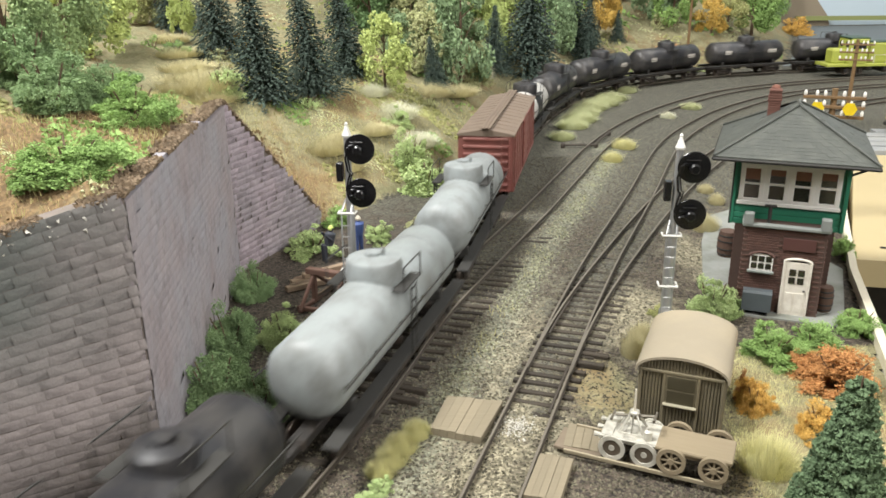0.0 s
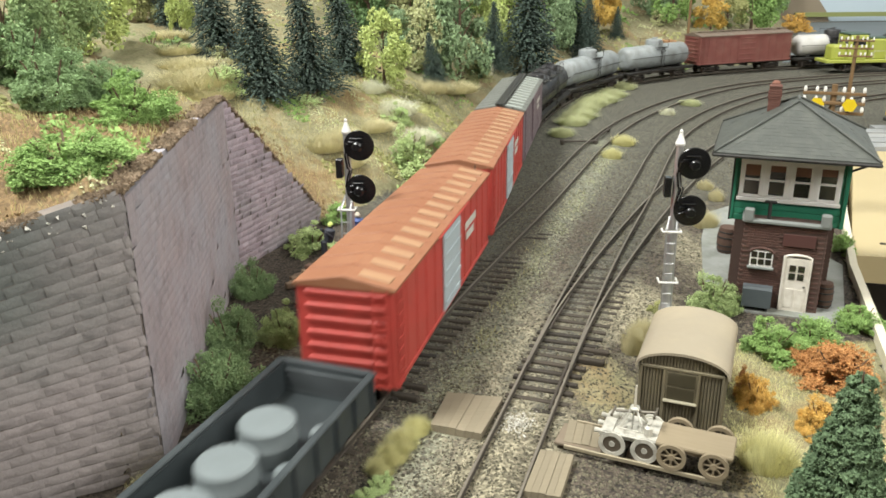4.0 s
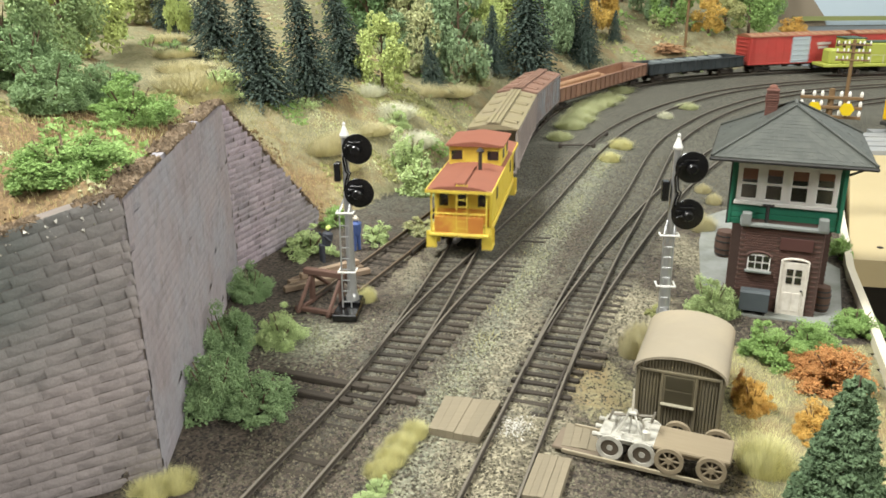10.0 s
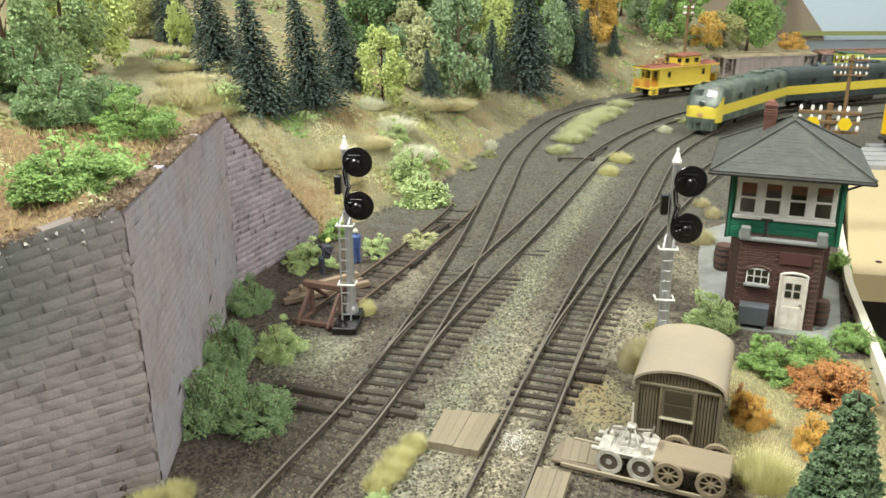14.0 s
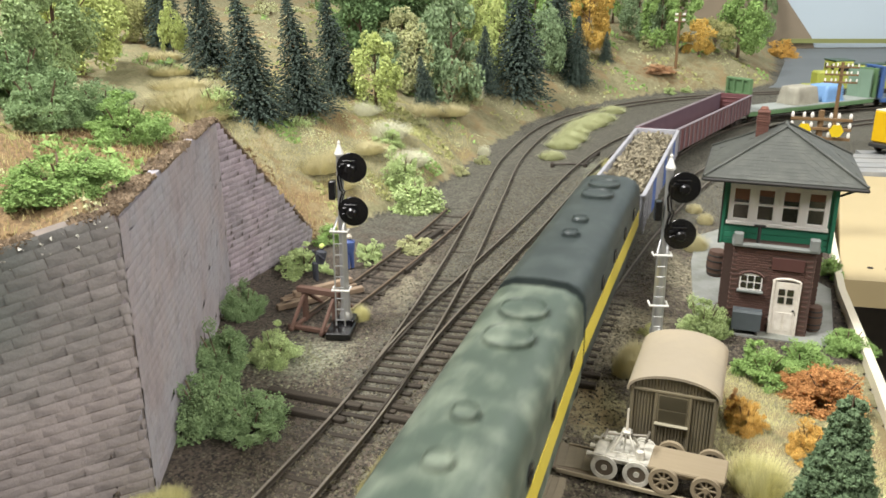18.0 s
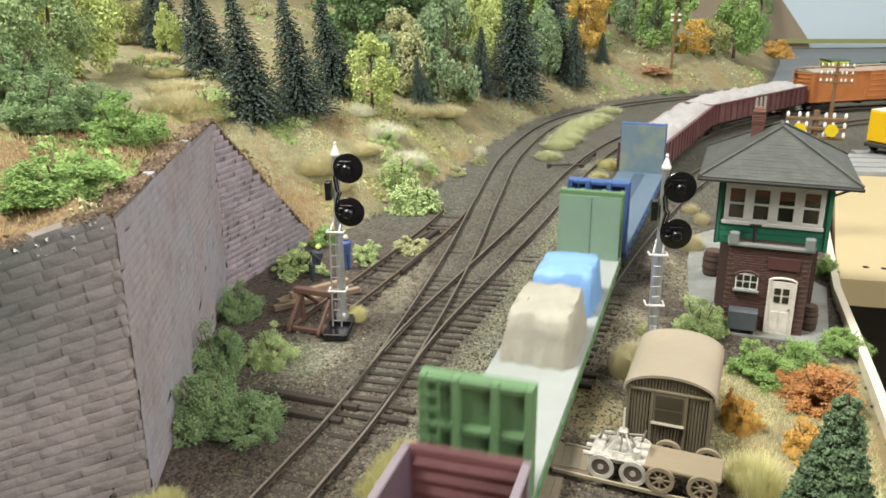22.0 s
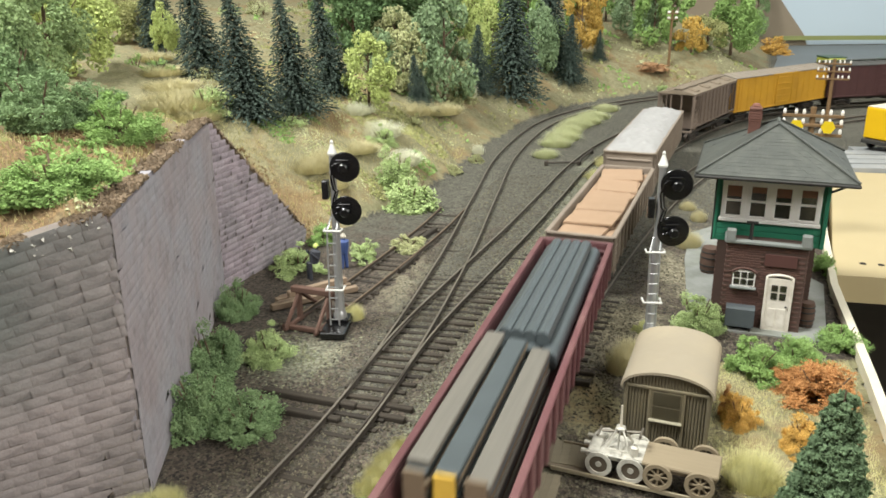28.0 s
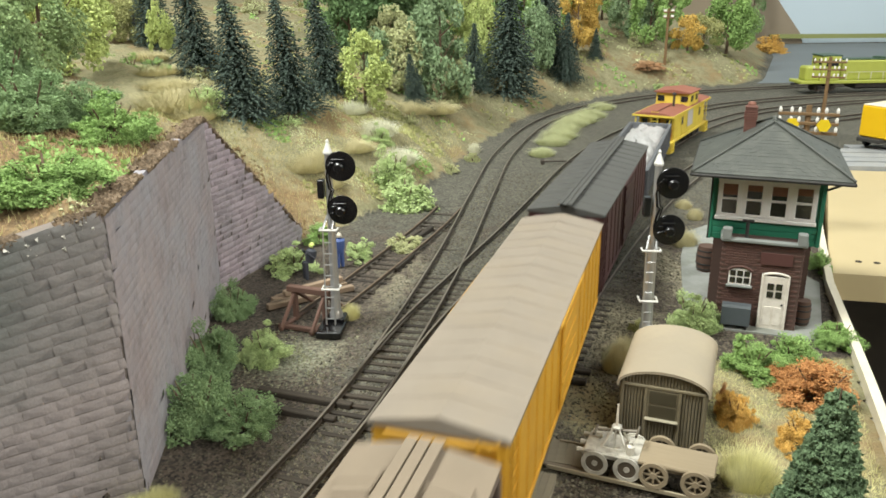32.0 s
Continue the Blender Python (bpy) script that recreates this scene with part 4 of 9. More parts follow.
def covered_hopper(label, side, roof, group, ln=12.6, h=2.75, w=3.0, patch=None):
    c = new_car("covered_hopper", label, "hopper car", group)
    z0 = 1.0
    sl = 1.7
    body = MB()
    o = [(-w / 2, z0 + 0.5), (-w / 2, z0 + h), (w / 2, z0 + h), (w / 2, z0 + 0.5), (0.9, z0 + 0.1), (-0.9, z0 + 0.1)]
    body.sweep(o, -ln / 2 + sl, ln / 2 - sl)
    n = 12
    for s in (-1, 1):
        body.box((s * w / 2, 0, z0 + h - 0.08), (0.14, ln, 0.16), 0.02)
        body.box((s * w / 2, 0, z0 + 0.5), (0.14, ln, 0.16), 0.02)
        for i in range(n + 1):
            body.box((s * (w / 2 + 0.03), -ln / 2 + 0.1 + (ln - 0.2) * i / n, z0 + h / 2 + 0.2), (0.12, 0.12, h - 0.6), 0.03)
    part("body", body, side, c, smooth=0)
    for s in (-1, 1):
        sheet = MB()
        y1, y0 = s * (ln / 2 - 0.15), s * (ln / 2 - sl - 1.2)
        sheet.add([(-w / 2 + 0.05, y1, z0 + h - 0.05), (w / 2 - 0.05, y1, z0 + h - 0.05), (w / 2 - 0.05, y0, z0 + 0.5), (-w / 2 + 0.05, y0, z0 + 0.5),
                   (-w / 2 + 0.05, y1, z0 + h - 0.13), (w / 2 - 0.05, y1, z0 + h - 0.13), (w / 2 - 0.05, y0, z0 + 0.4), (-w / 2 + 0.05, y0, z0 + 0.4)],
                  [(0, 1, 2, 3), (7, 6, 5, 4), (0, 4, 5, 1), (3, 2, 6, 7), (1, 5, 6, 2), (0, 3, 7, 4)])
        part("slope_sheet", sheet, side, c, smooth=0)
        e = MB()
        for x in (-w / 2 + 0.06, -0.45, 0.45, w / 2 - 0.06):
            e.box((x, s * (ln / 2 - 0.08), z0 + h / 2 + 0.1), (0.11, 0.11, h - 0.2), 0.02)
        e.box((0, s * (ln / 2 - 0.08), z0 + 0.12), (w, 0.14, 0.16), 0.02)
        part("end_post", e, side, c)
        ladder(c, -w / 2 + 0.5, s * (ln / 2 + 0.02), z0 + 0.2, z0 + h - 0.1, side, "x")
        ladder(c, s * (w / 2 + 0.1), -s * (ln / 2 - 0.35), z0 + 0.4, z0 + h - 0.1, side)
        if patch:
            for y, wd, hh in patch[1]:
                part("painted_panel", MB().box((s * (w / 2 + 0.02), y, z0 + h / 2 + 0.2), (0.05, wd, hh)), patch[0], c, "pale blue-grey side panel")
    r = MB()
    r.sweep([(-w / 2 - 0.06, z0 + h - 0.03), (w / 2 + 0.06, z0 + h - 0.03), (w / 2 + 0.06, z0 + h + 0.05), (0.3, z0 + h + 0.3), (-0.3, z0 + h + 0.3), (-w / 2 - 0.06, z0 + h + 0.05)], -ln / 2 - 0.03, ln / 2 + 0.03)
    rp = part("roof", r, roof, c, smooth=0)
    wb = MB()
    for k in (-0.28, 0, 0.28):
        wb.box((k, 0, z0 + h + 0.4), (0.24, ln + 0.1, 0.05), 0.01)
    part("running_board", wb, roof, c)
    for s in (-1, 1):
        for i in range(4):
            y = -ln / 2 + ln * (i + 0.5) / 4
            m = Matrix.Translation((s * 0.9, y, z0 + h + 0.22)) @ pose(0, 0, 0, 0, s * 11, 0)
            hb = MB().box((0, 0, 0), (0.85, 0.85, 0.12), 0.04, m).box((0, 0, 0.07), (0.95, 0.14, 0.06), 0.02, m)
            part("hatch", hb, roof, rp)
    for y in (-2.6, 2.6):
        part("hopper_bay", MB().lathe([(0.3, 0.25), (0.4, 0.4), (1.35, 1.3)], 4, Matrix.Translation((0, y, 0)) @ pose(0, 0, 0, 0, 0, 45)), side, c, smooth=0)
    underframe(c, ln)
    return c, ln


def open_hopper(label, side, load_m, group, ln=12.6):
    c, ln = gondola(label, side, side, group, ln, h=2.3)
    heap(c, ln, 3.25, 2.62 + 1.0, 0.35, load_m, "heaped bright white granular load")
    return c, ln


def heap(car, ln, w, z, bulge, m, label, seed=1, rough=0.12):
    """A load heaped in an open car."""
    nx, ny = 14, int(ln / 0.22)
    mb = MB()
    for j in range(ny + 1):
        for i in range(nx + 1):
            u, v = i / nx, j / ny
            x, y = (u - 0.5) * (w - 0.28), (v - 0.5) * (ln - 0.35)
            e = min(1, 4 * u, 4 * (1 - u)) * min(1, 10 * v, 10 * (1 - v))
            q = noise.noise((x * 1.3 + seed, y * 0.9, seed * 3.1)) * rough * 2 + noise.noise((x * 4, y * 4, seed)) * rough
            q += noise.noise((x * 7, y * 7, seed + 5)) * rough * 0.35
            mb.v.append((x, y, z - 0.25 + bulge * e ** 0.6 + q * (0.4 + 0.6 * e)))
    for j in range(ny):
        for i in range(nx):
            a = j * (nx + 1) + i
            mb.f.append((a, a + 1, a + nx + 2, a + nx + 1))
    return part("load", mb, m, car, label, smooth=60)


def caboose(label, yel, roof, group, ln=10.6, cupola_at=0.9):
    c = new_car("caboose", label, "caboose", group)
    z0, h, w = 1.05, 2.05, 2.85
    bl = ln - 2.6
    body = MB().box((0, 0, z0 + h / 2), (w, bl, h), 0.04)
    for s in (-1, 1):
        body.box((s * w / 2, 0, z0 + 0.02), (0.16, bl + 0.4, 0.22), 0.03)
    part("body", body, yel, c)
    sd = MB()
    for s in (-1, 1):
        for i in range(23):
            sd.box((s * w / 2, -bl / 2 + 0.15 + (bl - 0.3) * i / 22, z0 + h / 2), (0.025, 0.05, h - 0.15))
    part("siding", sd, yel, c)["kind"] = "stuff"
    rf = MB().sweep([(-w / 2 - 0.15, z0 + h), (w / 2 + 0.15, z0 + h), (w / 2 + 0.15, z0 + h + 0.08), (0.9, z0 + h + 0.26), (0, z0 + h + 0.32), (-0.9, z0 + h + 0.26), (-w / 2 - 0.15, z0 + h + 0.08)], -ln / 2, ln / 2)
    part("roof", rf, roof, c, smooth=20)
    part("roof_trim", MB().box((w / 2 + 0.16, 0, z0 + h + 0.02), (0.05, ln, 0.14)).box((-w / 2 - 0.16, 0, z0 + h + 0.02), (0.05, ln, 0.14))
         .box((0, ln / 2, z0 + h + 0.04), (w + 0.3, 0.05, 0.14)).box((0, -ln / 2, z0 + h + 0.04), (w + 0.3, 0.05, 0.14)), yel, c)
    ch, cw, cl = 1.05, 2.75, 2.9
    cz = z0 + h + 0.1
    cup = MB().box((0, cupola_at, cz + ch / 2), (cw, cl, ch), 0.05)
    cp = part("cupola", cup, yel, c)
    part("cupola_roof", MB().sweep([(-cw / 2 - 0.15, cz + ch), (cw / 2 + 0.15, cz + ch), (cw / 2 + 0.15, cz + ch + 0.08), (0, cz + ch + 0.28), (-cw / 2 - 0.15, cz + ch + 0.08)], cupola_at - cl / 2 - 0.2, cupola_at + cl / 2 + 0.2), roof, cp, smooth=20)
    part("running_board", MB().box((0, -ln / 4 - 0.6, z0 + h + 0.38), (0.5, ln / 2 - 1.2 - cupola_at + 0.4, 0.05), 0.01), roof, c)
    part("running_board", MB().box((0, ln / 2 - 1.2, z0 + h + 0.38), (0.5, 2.4, 0.05), 0.01), roof, c)
    part("smoke_jack", MB().rod((0.5, -2.0, z0 + h + 0.2), (0.5, -2.0, z0 + h + 1.25), 0.1, 0.1, 8).lathe([(0.2, 0), (0.22, 0.05), (0.04, 0.22)], 8, Matrix.Translation((0.5, -2.0, z0 + h + 1.2))), iron, c)
    glass = mat("dark_window", "1a1c1e", "26282a", rough=0.12, grain=2, amount=0.5, spec=0.8)
    def win(parent, x, y, z, nx, wd, hh):
        f = MB()
        if nx:
            f.box((x, y, z), (0.06, wd, hh), 0.01)
        else:
            f.box((x, y, z), (wd, 0.06, hh), 0.01)
        wf = part("window", f, yel, parent)
        g = MB()
        g.box((x + (0.025 * nx if nx else 0), y + (0 if nx else 0.025 * win.s), z), (0.03, wd - 0.12, hh - 0.12) if nx else (wd - 0.12, 0.03, hh - 0.12))
        part("pane", g, glass, wf)
    for s in (-1, 1):
        win.s = s
        for y in (-2.6, 2.9):
            win(c, s * w / 2, y, z0 + 1.35, s, 0.6, 0.75)
        for y in (cupola_at - 0.75, cupola_at + 0.75):
            win(cp, s * cw / 2, y, cz + 0.58, s, 0.8, 0.6)
        for x in (-0.95, 0.95):
            win(c, x, s * bl / 2, z0 + 1.35, 0, 0.55, 0.75)
            win(cp, x, cupola_at + s * cl / 2, cz + 0.58, 0, 0.7, 0.6)
        win(c, 0.0, s * bl / 2, z0 + 1.3, 0, 0.6, 0.9)
        part("end_panel", MB().box((0, s * (bl / 2 + 0.02), z0 + 0.48), (w - 0.3, 0.04, 0.85), 0.01), mat("caboose_orange", "c98a38", "b0662c", rough=0.65, grain=1.0, amount=0.9, dirt="d2b43e", dirtamt=0.8, dscale=1.2), c, "orange-stained end panel")
        part("end_gate", MB().box((0, s * (ln / 2 - 0.06), z0 + 0.45), (w - 0.5, 0.04, 0.8), 0.01), mat("caboose_orange", "c98a38"), c, "orange-stained end railing panel")
        pf = MB().box((0, s * (ln / 2 - 0.62), z0 - 0.05), (w, 1.3, 0.16), 0.03)
        for x in (-w / 2 + 0.1, w / 2 - 0.1):
            pf.rod((x, s * (ln / 2 - 0.1), z0), (x, s * (ln / 2 - 0.1), z0 + h), 0.045, 0.045, 6)
            pf.rod((x, s * (ln / 2 - 1.2), z0), (x, s * (ln / 2 - 1.2), z0 + h), 0.03, 0.03, 6)
        for z in (0.5, 1.0):
            pf.rod((-w / 2 + 0.1, s * (ln / 2 - 0.1), z0 + z), (w / 2 - 0.1, s * (ln / 2 - 0.1), z0 + z), 0.035, 0.035, 5)
        for k in range(9):
            x = -1.0 + k * 0.25
            pf.rod((x, s * (ln / 2 - 0.1), z0), (x, s * (ln / 2 - 0.1), z0 + 1.0), 0.022, 0.022, 4)
        pf.rod((0.4, s * (ln / 2 - 0.05), z0), (0.4, s * (ln / 2 - 0.05), z0 + h + 0.4), 0.03, 0.03, 4)
        pf.rod((-0.1, s * (ln / 2 - 0.05), z0), (-0.1, s * (ln / 2 - 0.05), z0 + h + 0.4), 0.03, 0.03, 4)
        for k in range(7):
            pf.rod((0.4, s * (ln / 2 - 0.05), z0 + 0.3 + k * 0.35), (-0.1, s * (ln / 2 - 0.05), z0 + 0.3 + k * 0.35), 0.022, 0.022, 4)
        part("end_platform", pf, yel, c, "orange-stained end platform with railings")
        for x in (-w / 2 + 0.2, w / 2 - 0.2):
            st = MB()
            sx = 1 if x > 0 else -1
            st.box((x + sx * 0.12, s * (ln / 2 - 0.62 - 0.45), z0 - 0.35), (0.5, 0.06, 0.85), 0.02)
            st.box((x + sx * 0.12, s * (ln / 2 - 0.62 + 0.45), z0 - 0.35), (0.5, 0.06, 0.85), 0.02)
            for k in range(3):
                st.box((x + sx * (0.0 + 0.12 * k), s * (ln / 2 - 0.62), z0 - 0.2 - 0.26 * k), (0.3, 0.9, 0.05), 0.01)
            part("steps", st, yel, c)
    underframe(c, ln - 0.3, 2.6)
    return c, ln


def bulkhead_flat(label, deck, bulk, group, ln=16.5, w=2.95, h=3.1, stripe=None, dark=None):
    c = new_car("bulkhead_flatcar", label, "flatcar", group)
    z0 = 1.05
    d = MB().box((0, 0, z0), (w, ln, 0.18), 0.02)
    part("deck", d, deck, c)
    if stripe:
        part("deck_stripe", MB().box((0, 0, z0 + 0.1), (0.7, ln - 1.6, 0.012)), stripe, c)
    sd = MB()
    for s in (-1, 1):
        sd.box((s * (w / 2 - 0.05), 0, z0 - 0.22), (0.16, ln - 0.4, 0.42), 0.03)
        for i in range(12):
            sd.box((s * (w / 2 + 0.03), -ln / 2 + 0.8 + (ln - 1.6) * i / 11, z0 - 0.08), (0.1, 0.16, 0.2), 0.02)
    part("side_sill", sd, bulk, c)
    for s in (-1, 1):
        y = s * (ln / 2 - 0.25)
        b = MB().box((0, y, z0 + h / 2), (w, 0.22, h), 0.03)
        bp = part("bulkhead", b, bulk, c)
        rb = MB()
        for x in (-w / 2 + 0.12, -0.5, 0.5, w / 2 - 0.12):
            rb.box((x, y + s * 0.2, z0 + h / 2), (0.2, 0.3, h - 0.02), 0.03)
        for k in range(2 if dark is None else 1):
            rb.box((0, y + s * 0.16, z0 + h - 0.15 - k * 1.3), (w - 0.2, 0.22, 0.2), 0.03)
        part("bulkhead_ribs", rb, bulk, bp)
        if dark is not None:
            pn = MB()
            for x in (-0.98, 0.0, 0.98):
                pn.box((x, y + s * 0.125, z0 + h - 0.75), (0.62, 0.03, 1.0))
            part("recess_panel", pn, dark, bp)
        ladder(c, -w / 2 + 0.3, y + s * 0.36, z0 + 0.2, z0 + h - 0.1, bulk, "x", 0.5)
    underframe(c, ln, z=0.9)
    return c, ln


def tarp_load(car, y, m, label, ln=2.9, w=2.35, h=2.1, z=1.14):
    mb = MB()
    n = 14
    rings = [(1.08, 0.0), (1.04, 0.3), (1.0, 0.62), (0.97, 0.85), (0.88, 0.97), (0.5, 1.01)]
    for k, (s, zz) in enumerate(rings):
        for i in range(4 * n):
            q, u = divmod(i, n)
            u = u / n * 2 - 1
            x, yy = [(u, -1), (1, u), (-u, 1), (-1, -u)][q]
            cr = 0.93 + 0.07 * (1 - (abs(x * yy)) ** 4)
            wob = 1 + 0.07 * noise.noise((x * 3 + y, yy * 3, zz * 2)) + 0.035 * math.sin(i * 1.7) * (1 - zz)
            mb.v.append((x * w / 2 * s * cr * wob, y + yy * ln / 2 * s * cr * wob, z + zz * h + 0.08 * noise.noise((x * 2, yy * 2 + y, k))))
    m4 = 4 * n
    for k in range(len(rings) - 1):
        for i in range(m4):
            mb.f.append((k * m4 + i, k * m4 + (i + 1) % m4, (k + 1) * m4 + (i + 1) % m4, (k + 1) * m4 + i))
    mb.f.append(tuple(range(5 * m4, 6 * m4)))
    part("tarped_load", mb, m, car, label, smooth=50)


def cab_unit(label, group, green, yel, ln=16.6, nose=True):
    c = new_car("diesel_locomotive", label, "locomotive", group)
    z0, h, w = 0.95, 3.15, 3.05
    # body outline, wall to wall over a rounded roof
    def outline(sc=1.0, top=1.0):
        o = [(-w / 2 * sc, z0)]
        o.append((-w / 2 * sc, z0 + 2.2 * top))
        for k in range(9):
            a = math.pi * (1 - k / 8)
            o.append((w / 2 * sc * math.copysign(abs(math.cos(a)) ** 0.6, math.cos(a)), z0 + (2.2 + 0.95 * math.sin(a) ** 0.75) * top))
        o.append((w / 2 * sc, z0 + 2.2 * top))
        o.append((w / 2 * sc, z0))
        return o
    yb = -ln / 2
    yf = ln / 2 - (1.15 if nose else 0)
    body = MB().sweep(outline(), yb, yf)
    part("body", body, green, c, smooth=40)
    for s in (-1, 1):
        part("side_stripe", MB().box((s * (w / 2 + 0.012), (yb + yf) / 2, z0 + 1.05), (0.03, yf - yb, 0.85)), yel, c, "bright yellow side stripe")
        for y in np.linspace(yb + 2.5, yf - 3.5, 4):
            part("porthole", MB().lathe([(0.3, -0.02), (0.3, 0.03), (0.24, 0.035)], 14, Matrix.Translation((s * (w / 2 + 0.02), y, z0 + 1.9)) @ pose(0, 0, 0, 0, 90 * s, 0)), mat("dark_window", "1a1c1e"), c)
    if nose:
        # cab with raked windscreen, then the bulldog nose
        rings = [(yf, 1.0, 1.0, 2.2, 0.95), (yf + 0.25, 1.0, 1.0, 2.15, 0.72), (yf + 0.75, 0.97, 1.0, 1.65, 0.3), (yf + 0.95, 0.9, 1, 1.42, 0.24), (yf + 1.08, 0.78, 1, 1.2, 0.18), (yf + 1.15, 0.58, 1, 0.95, 0.12)]
        mb = MB()
        n = 13
        for (y, sc, _, zs, ar) in rings:
            o = [(-w / 2 * sc, z0), (-w / 2 * sc, z0 + zs)]
            for k in range(9):
                a = math.pi * (1 - k / 8)
                o.append((w / 2 * sc * math.copysign(abs(math.cos(a)) ** 0.6, math.cos(a)), z0 + zs + ar * math.sin(a) ** 0.75))
            o += [(w / 2 * sc, z0 + zs), (w / 2 * sc, z0)]
            mb.v += [(x, y, z) for x, z in o]
        for k in range(len(rings) - 1):
            for i in range(n):
                mb.f.append((k * n + i, k * n + (i + 1) % n, (k + 1) * n + (i + 1) % n, (k + 1) * n + i))
        mb.f.append(tuple(range((len(rings) - 1) * n, len(rings) * n)))
        nz = part("nose", mb, green, c, smooth=50)
        nz.data.materials.append(yel)
        for f in nz.data.polygons:
            if f.center.y > (yf + 0.1) * K and f.center.z < (z0 + 1.3) * K:
                f.material_index = 1
        glass = mat("windscreen", "333b39", "262d2b", rough=0.2, grain=1, amount=0.4, spec=0.9)
        for s in (-1, 1):
            q4 = [(s * 0.2, yf + 0.66, z0 + 2.18), (s * 1.05, yf + 0.6, z0 + 2.2), (s * 1.0, yf + 0.36, z0 + 2.62), (s * 0.2, yf + 0.39, z0 + 2.72)]
            g = MB().add(q4 + [(x, y - 0.06, z - 0.05) for x, y, z in q4],
                         [(0, 1, 2, 3), (7, 6, 5, 4), (0, 4, 5, 1), (3, 2, 6, 7), (1, 5, 6, 2), (0, 3, 7, 4)])
            part("windscreen", g, glass, nz)
        part("headlight", MB().lathe([(0.24, 0), (0.26, 0.14), (0.18, 0.16)], 12, Matrix.Translation((0, yf + 0.98, z0 + 1.55)) @ pose(0, 0, 0, -70, 0, 0)), mat("lamp_dark", "3a3f3c", "2a2e2c", rough=0.2), nz)
        part("nose_badge", MB().box((0, yf + 1.2, z0 + 0.62), (0.5, 0.04, 0.26), 0.06), mat("badge_rose", "c29a72", "a87c5a", rough=0.6), nz)
        pl = MB()
        pl.sweep([(-1.2, 0.25), (1.2, 0.25), (1.32, 1.3), (-1.32, 1.3)], yf + 0.2, yf + 1.2)
        for k in range(7):
            pl.box((-0.9 + 0.3 * k, yf + 1.24, 0.6), (0.1, 0.12, 0.8), 0.02)
        part("pilot", pl, green, nz, "dusty grey-green pilot", smooth=0)
        part("horn", MB().rod((0.55, yf - 0.8, z0 + 3.15), (0.55, yf + 0.1, z0 + 3.2), 0.07, 0.13, 8).box((0.55, yf - 0.8, z0 + 3.08), (0.3, 0.3, 0.14), 0.03), iron, c)
    for y, r in ((yb + 2.2, 0.75), (yb + 4.2, 0.75), (yb + 8.5, 0.35), (yb + 10.5, 0.35)):
        part("roof_fan", MB().lathe([(r, 0), (r, 0.16), (r * 0.9, 0.2), (r * 0.85, 0.14), (0.1, 0.14)], 18, Matrix.Translation((0, y, z0 + 3.12))), green, c)
    sk = MB()
    for s in (-1, 1):
        sk.box((s * 1.35, (yb + yf) / 2, 0.75), (0.12, yf - yb - 7.0, 0.5), 0.04)
    sk.box((0, (yb + yf) / 2, 0.62), (2.4, 4.0, 0.6), 0.1)
    part("fuel_tank", sk, iron, c)
    couplers(c, ln - 0.3)
    for s in (-1, 1):
        bogie(c, s * (ln / 2 - 3.6))
    return c, ln


def hood_unit(label, group, lime, grn, ln=18.0):
    c = new_car("diesel_locomotive", label, "locomotive", group)
    z0 = 1.25
    part("frame_deck", MB().box((0, 0, z0 - 0.1), (3.0, ln, 0.35), 0.05), lime, c)
    part("hood", MB().box((0, -1.6, z0 + 1.2), (1.9, ln - 6.6, 2.4), 0.18), lime, c)
    part("hood_top", MB().box((0, -1.6, z0 + 2.45), (1.7, ln - 7.2, 0.2), 0.08), grn, c)
    cabp = part("cab", MB().box((0, ln / 2 - 3.6, z0 + 1.45), (2.95, 2.2, 2.9), 0.15), lime, c)
    part("short_hood", MB().box((0, ln / 2 - 1.7, z0 + 0.85), (1.9, 1.8, 1.7), 0.2), lime, c)
    part("cab_roof", MB().box((0, ln / 2 - 3.6, z0 + 2.95), (2.8, 2.4, 0.16), 0.06), grn, cabp)
    g = mat("dark_window", "1a1c1e")
    for s in (-1, 1):
        part("cab_window", MB().box((s * 1.48, ln / 2 - 3.6, z0 + 2.1), (0.04, 1.5, 0.7), 0.02), g, cabp)
        part("windscreen", MB().box((s * 0.7, ln / 2 - 2.49, z0 + 2.2), (0.7, 0.04, 0.65), 0.02), g, cabp)
        gr = MB()
        for k in range(9):
            gr.box((s * 0.96, -ln / 2 + 3 + k * 0.5, z0 + 1.5), (0.05, 0.36, 1.0), 0.01)
        part("grille", gr, grn, c)
        rl = MB()
        for k in range(9):
            rl.rod((s * 1.42, -ln / 2 + 0.5 + k * 1.5, z0), (s * 1.42, -ln / 2 + 0.5 + k * 1.5, z0 + 1.05), 0.035, 0.035, 4)
        rl.rod((s * 1.42, -ln / 2 + 0.5, z0 + 1.05), (s * 1.42, -ln / 2 + 12.5, z0 + 1.05), 0.035, 0.035, 4)
        part("handrail", rl, white_p, c)
    for y in (-5.5, -3.5, -1.0):
        part("roof_fan", MB().lathe([(0.7, 0), (0.7, 0.2), (0.5, 0.24)], 14, Matrix.Translation((0, y, z0 + 2.5))), grn, c)
    part("fuel_tank", MB().box((0, 0, 0.7), (2.5, 4.5, 0.8), 0.2), iron, c)
    couplers(c, ln - 0.3)
    for s in (-1, 1):
        bogie(c, s * (ln / 2 - 3.4))
    return c, ln

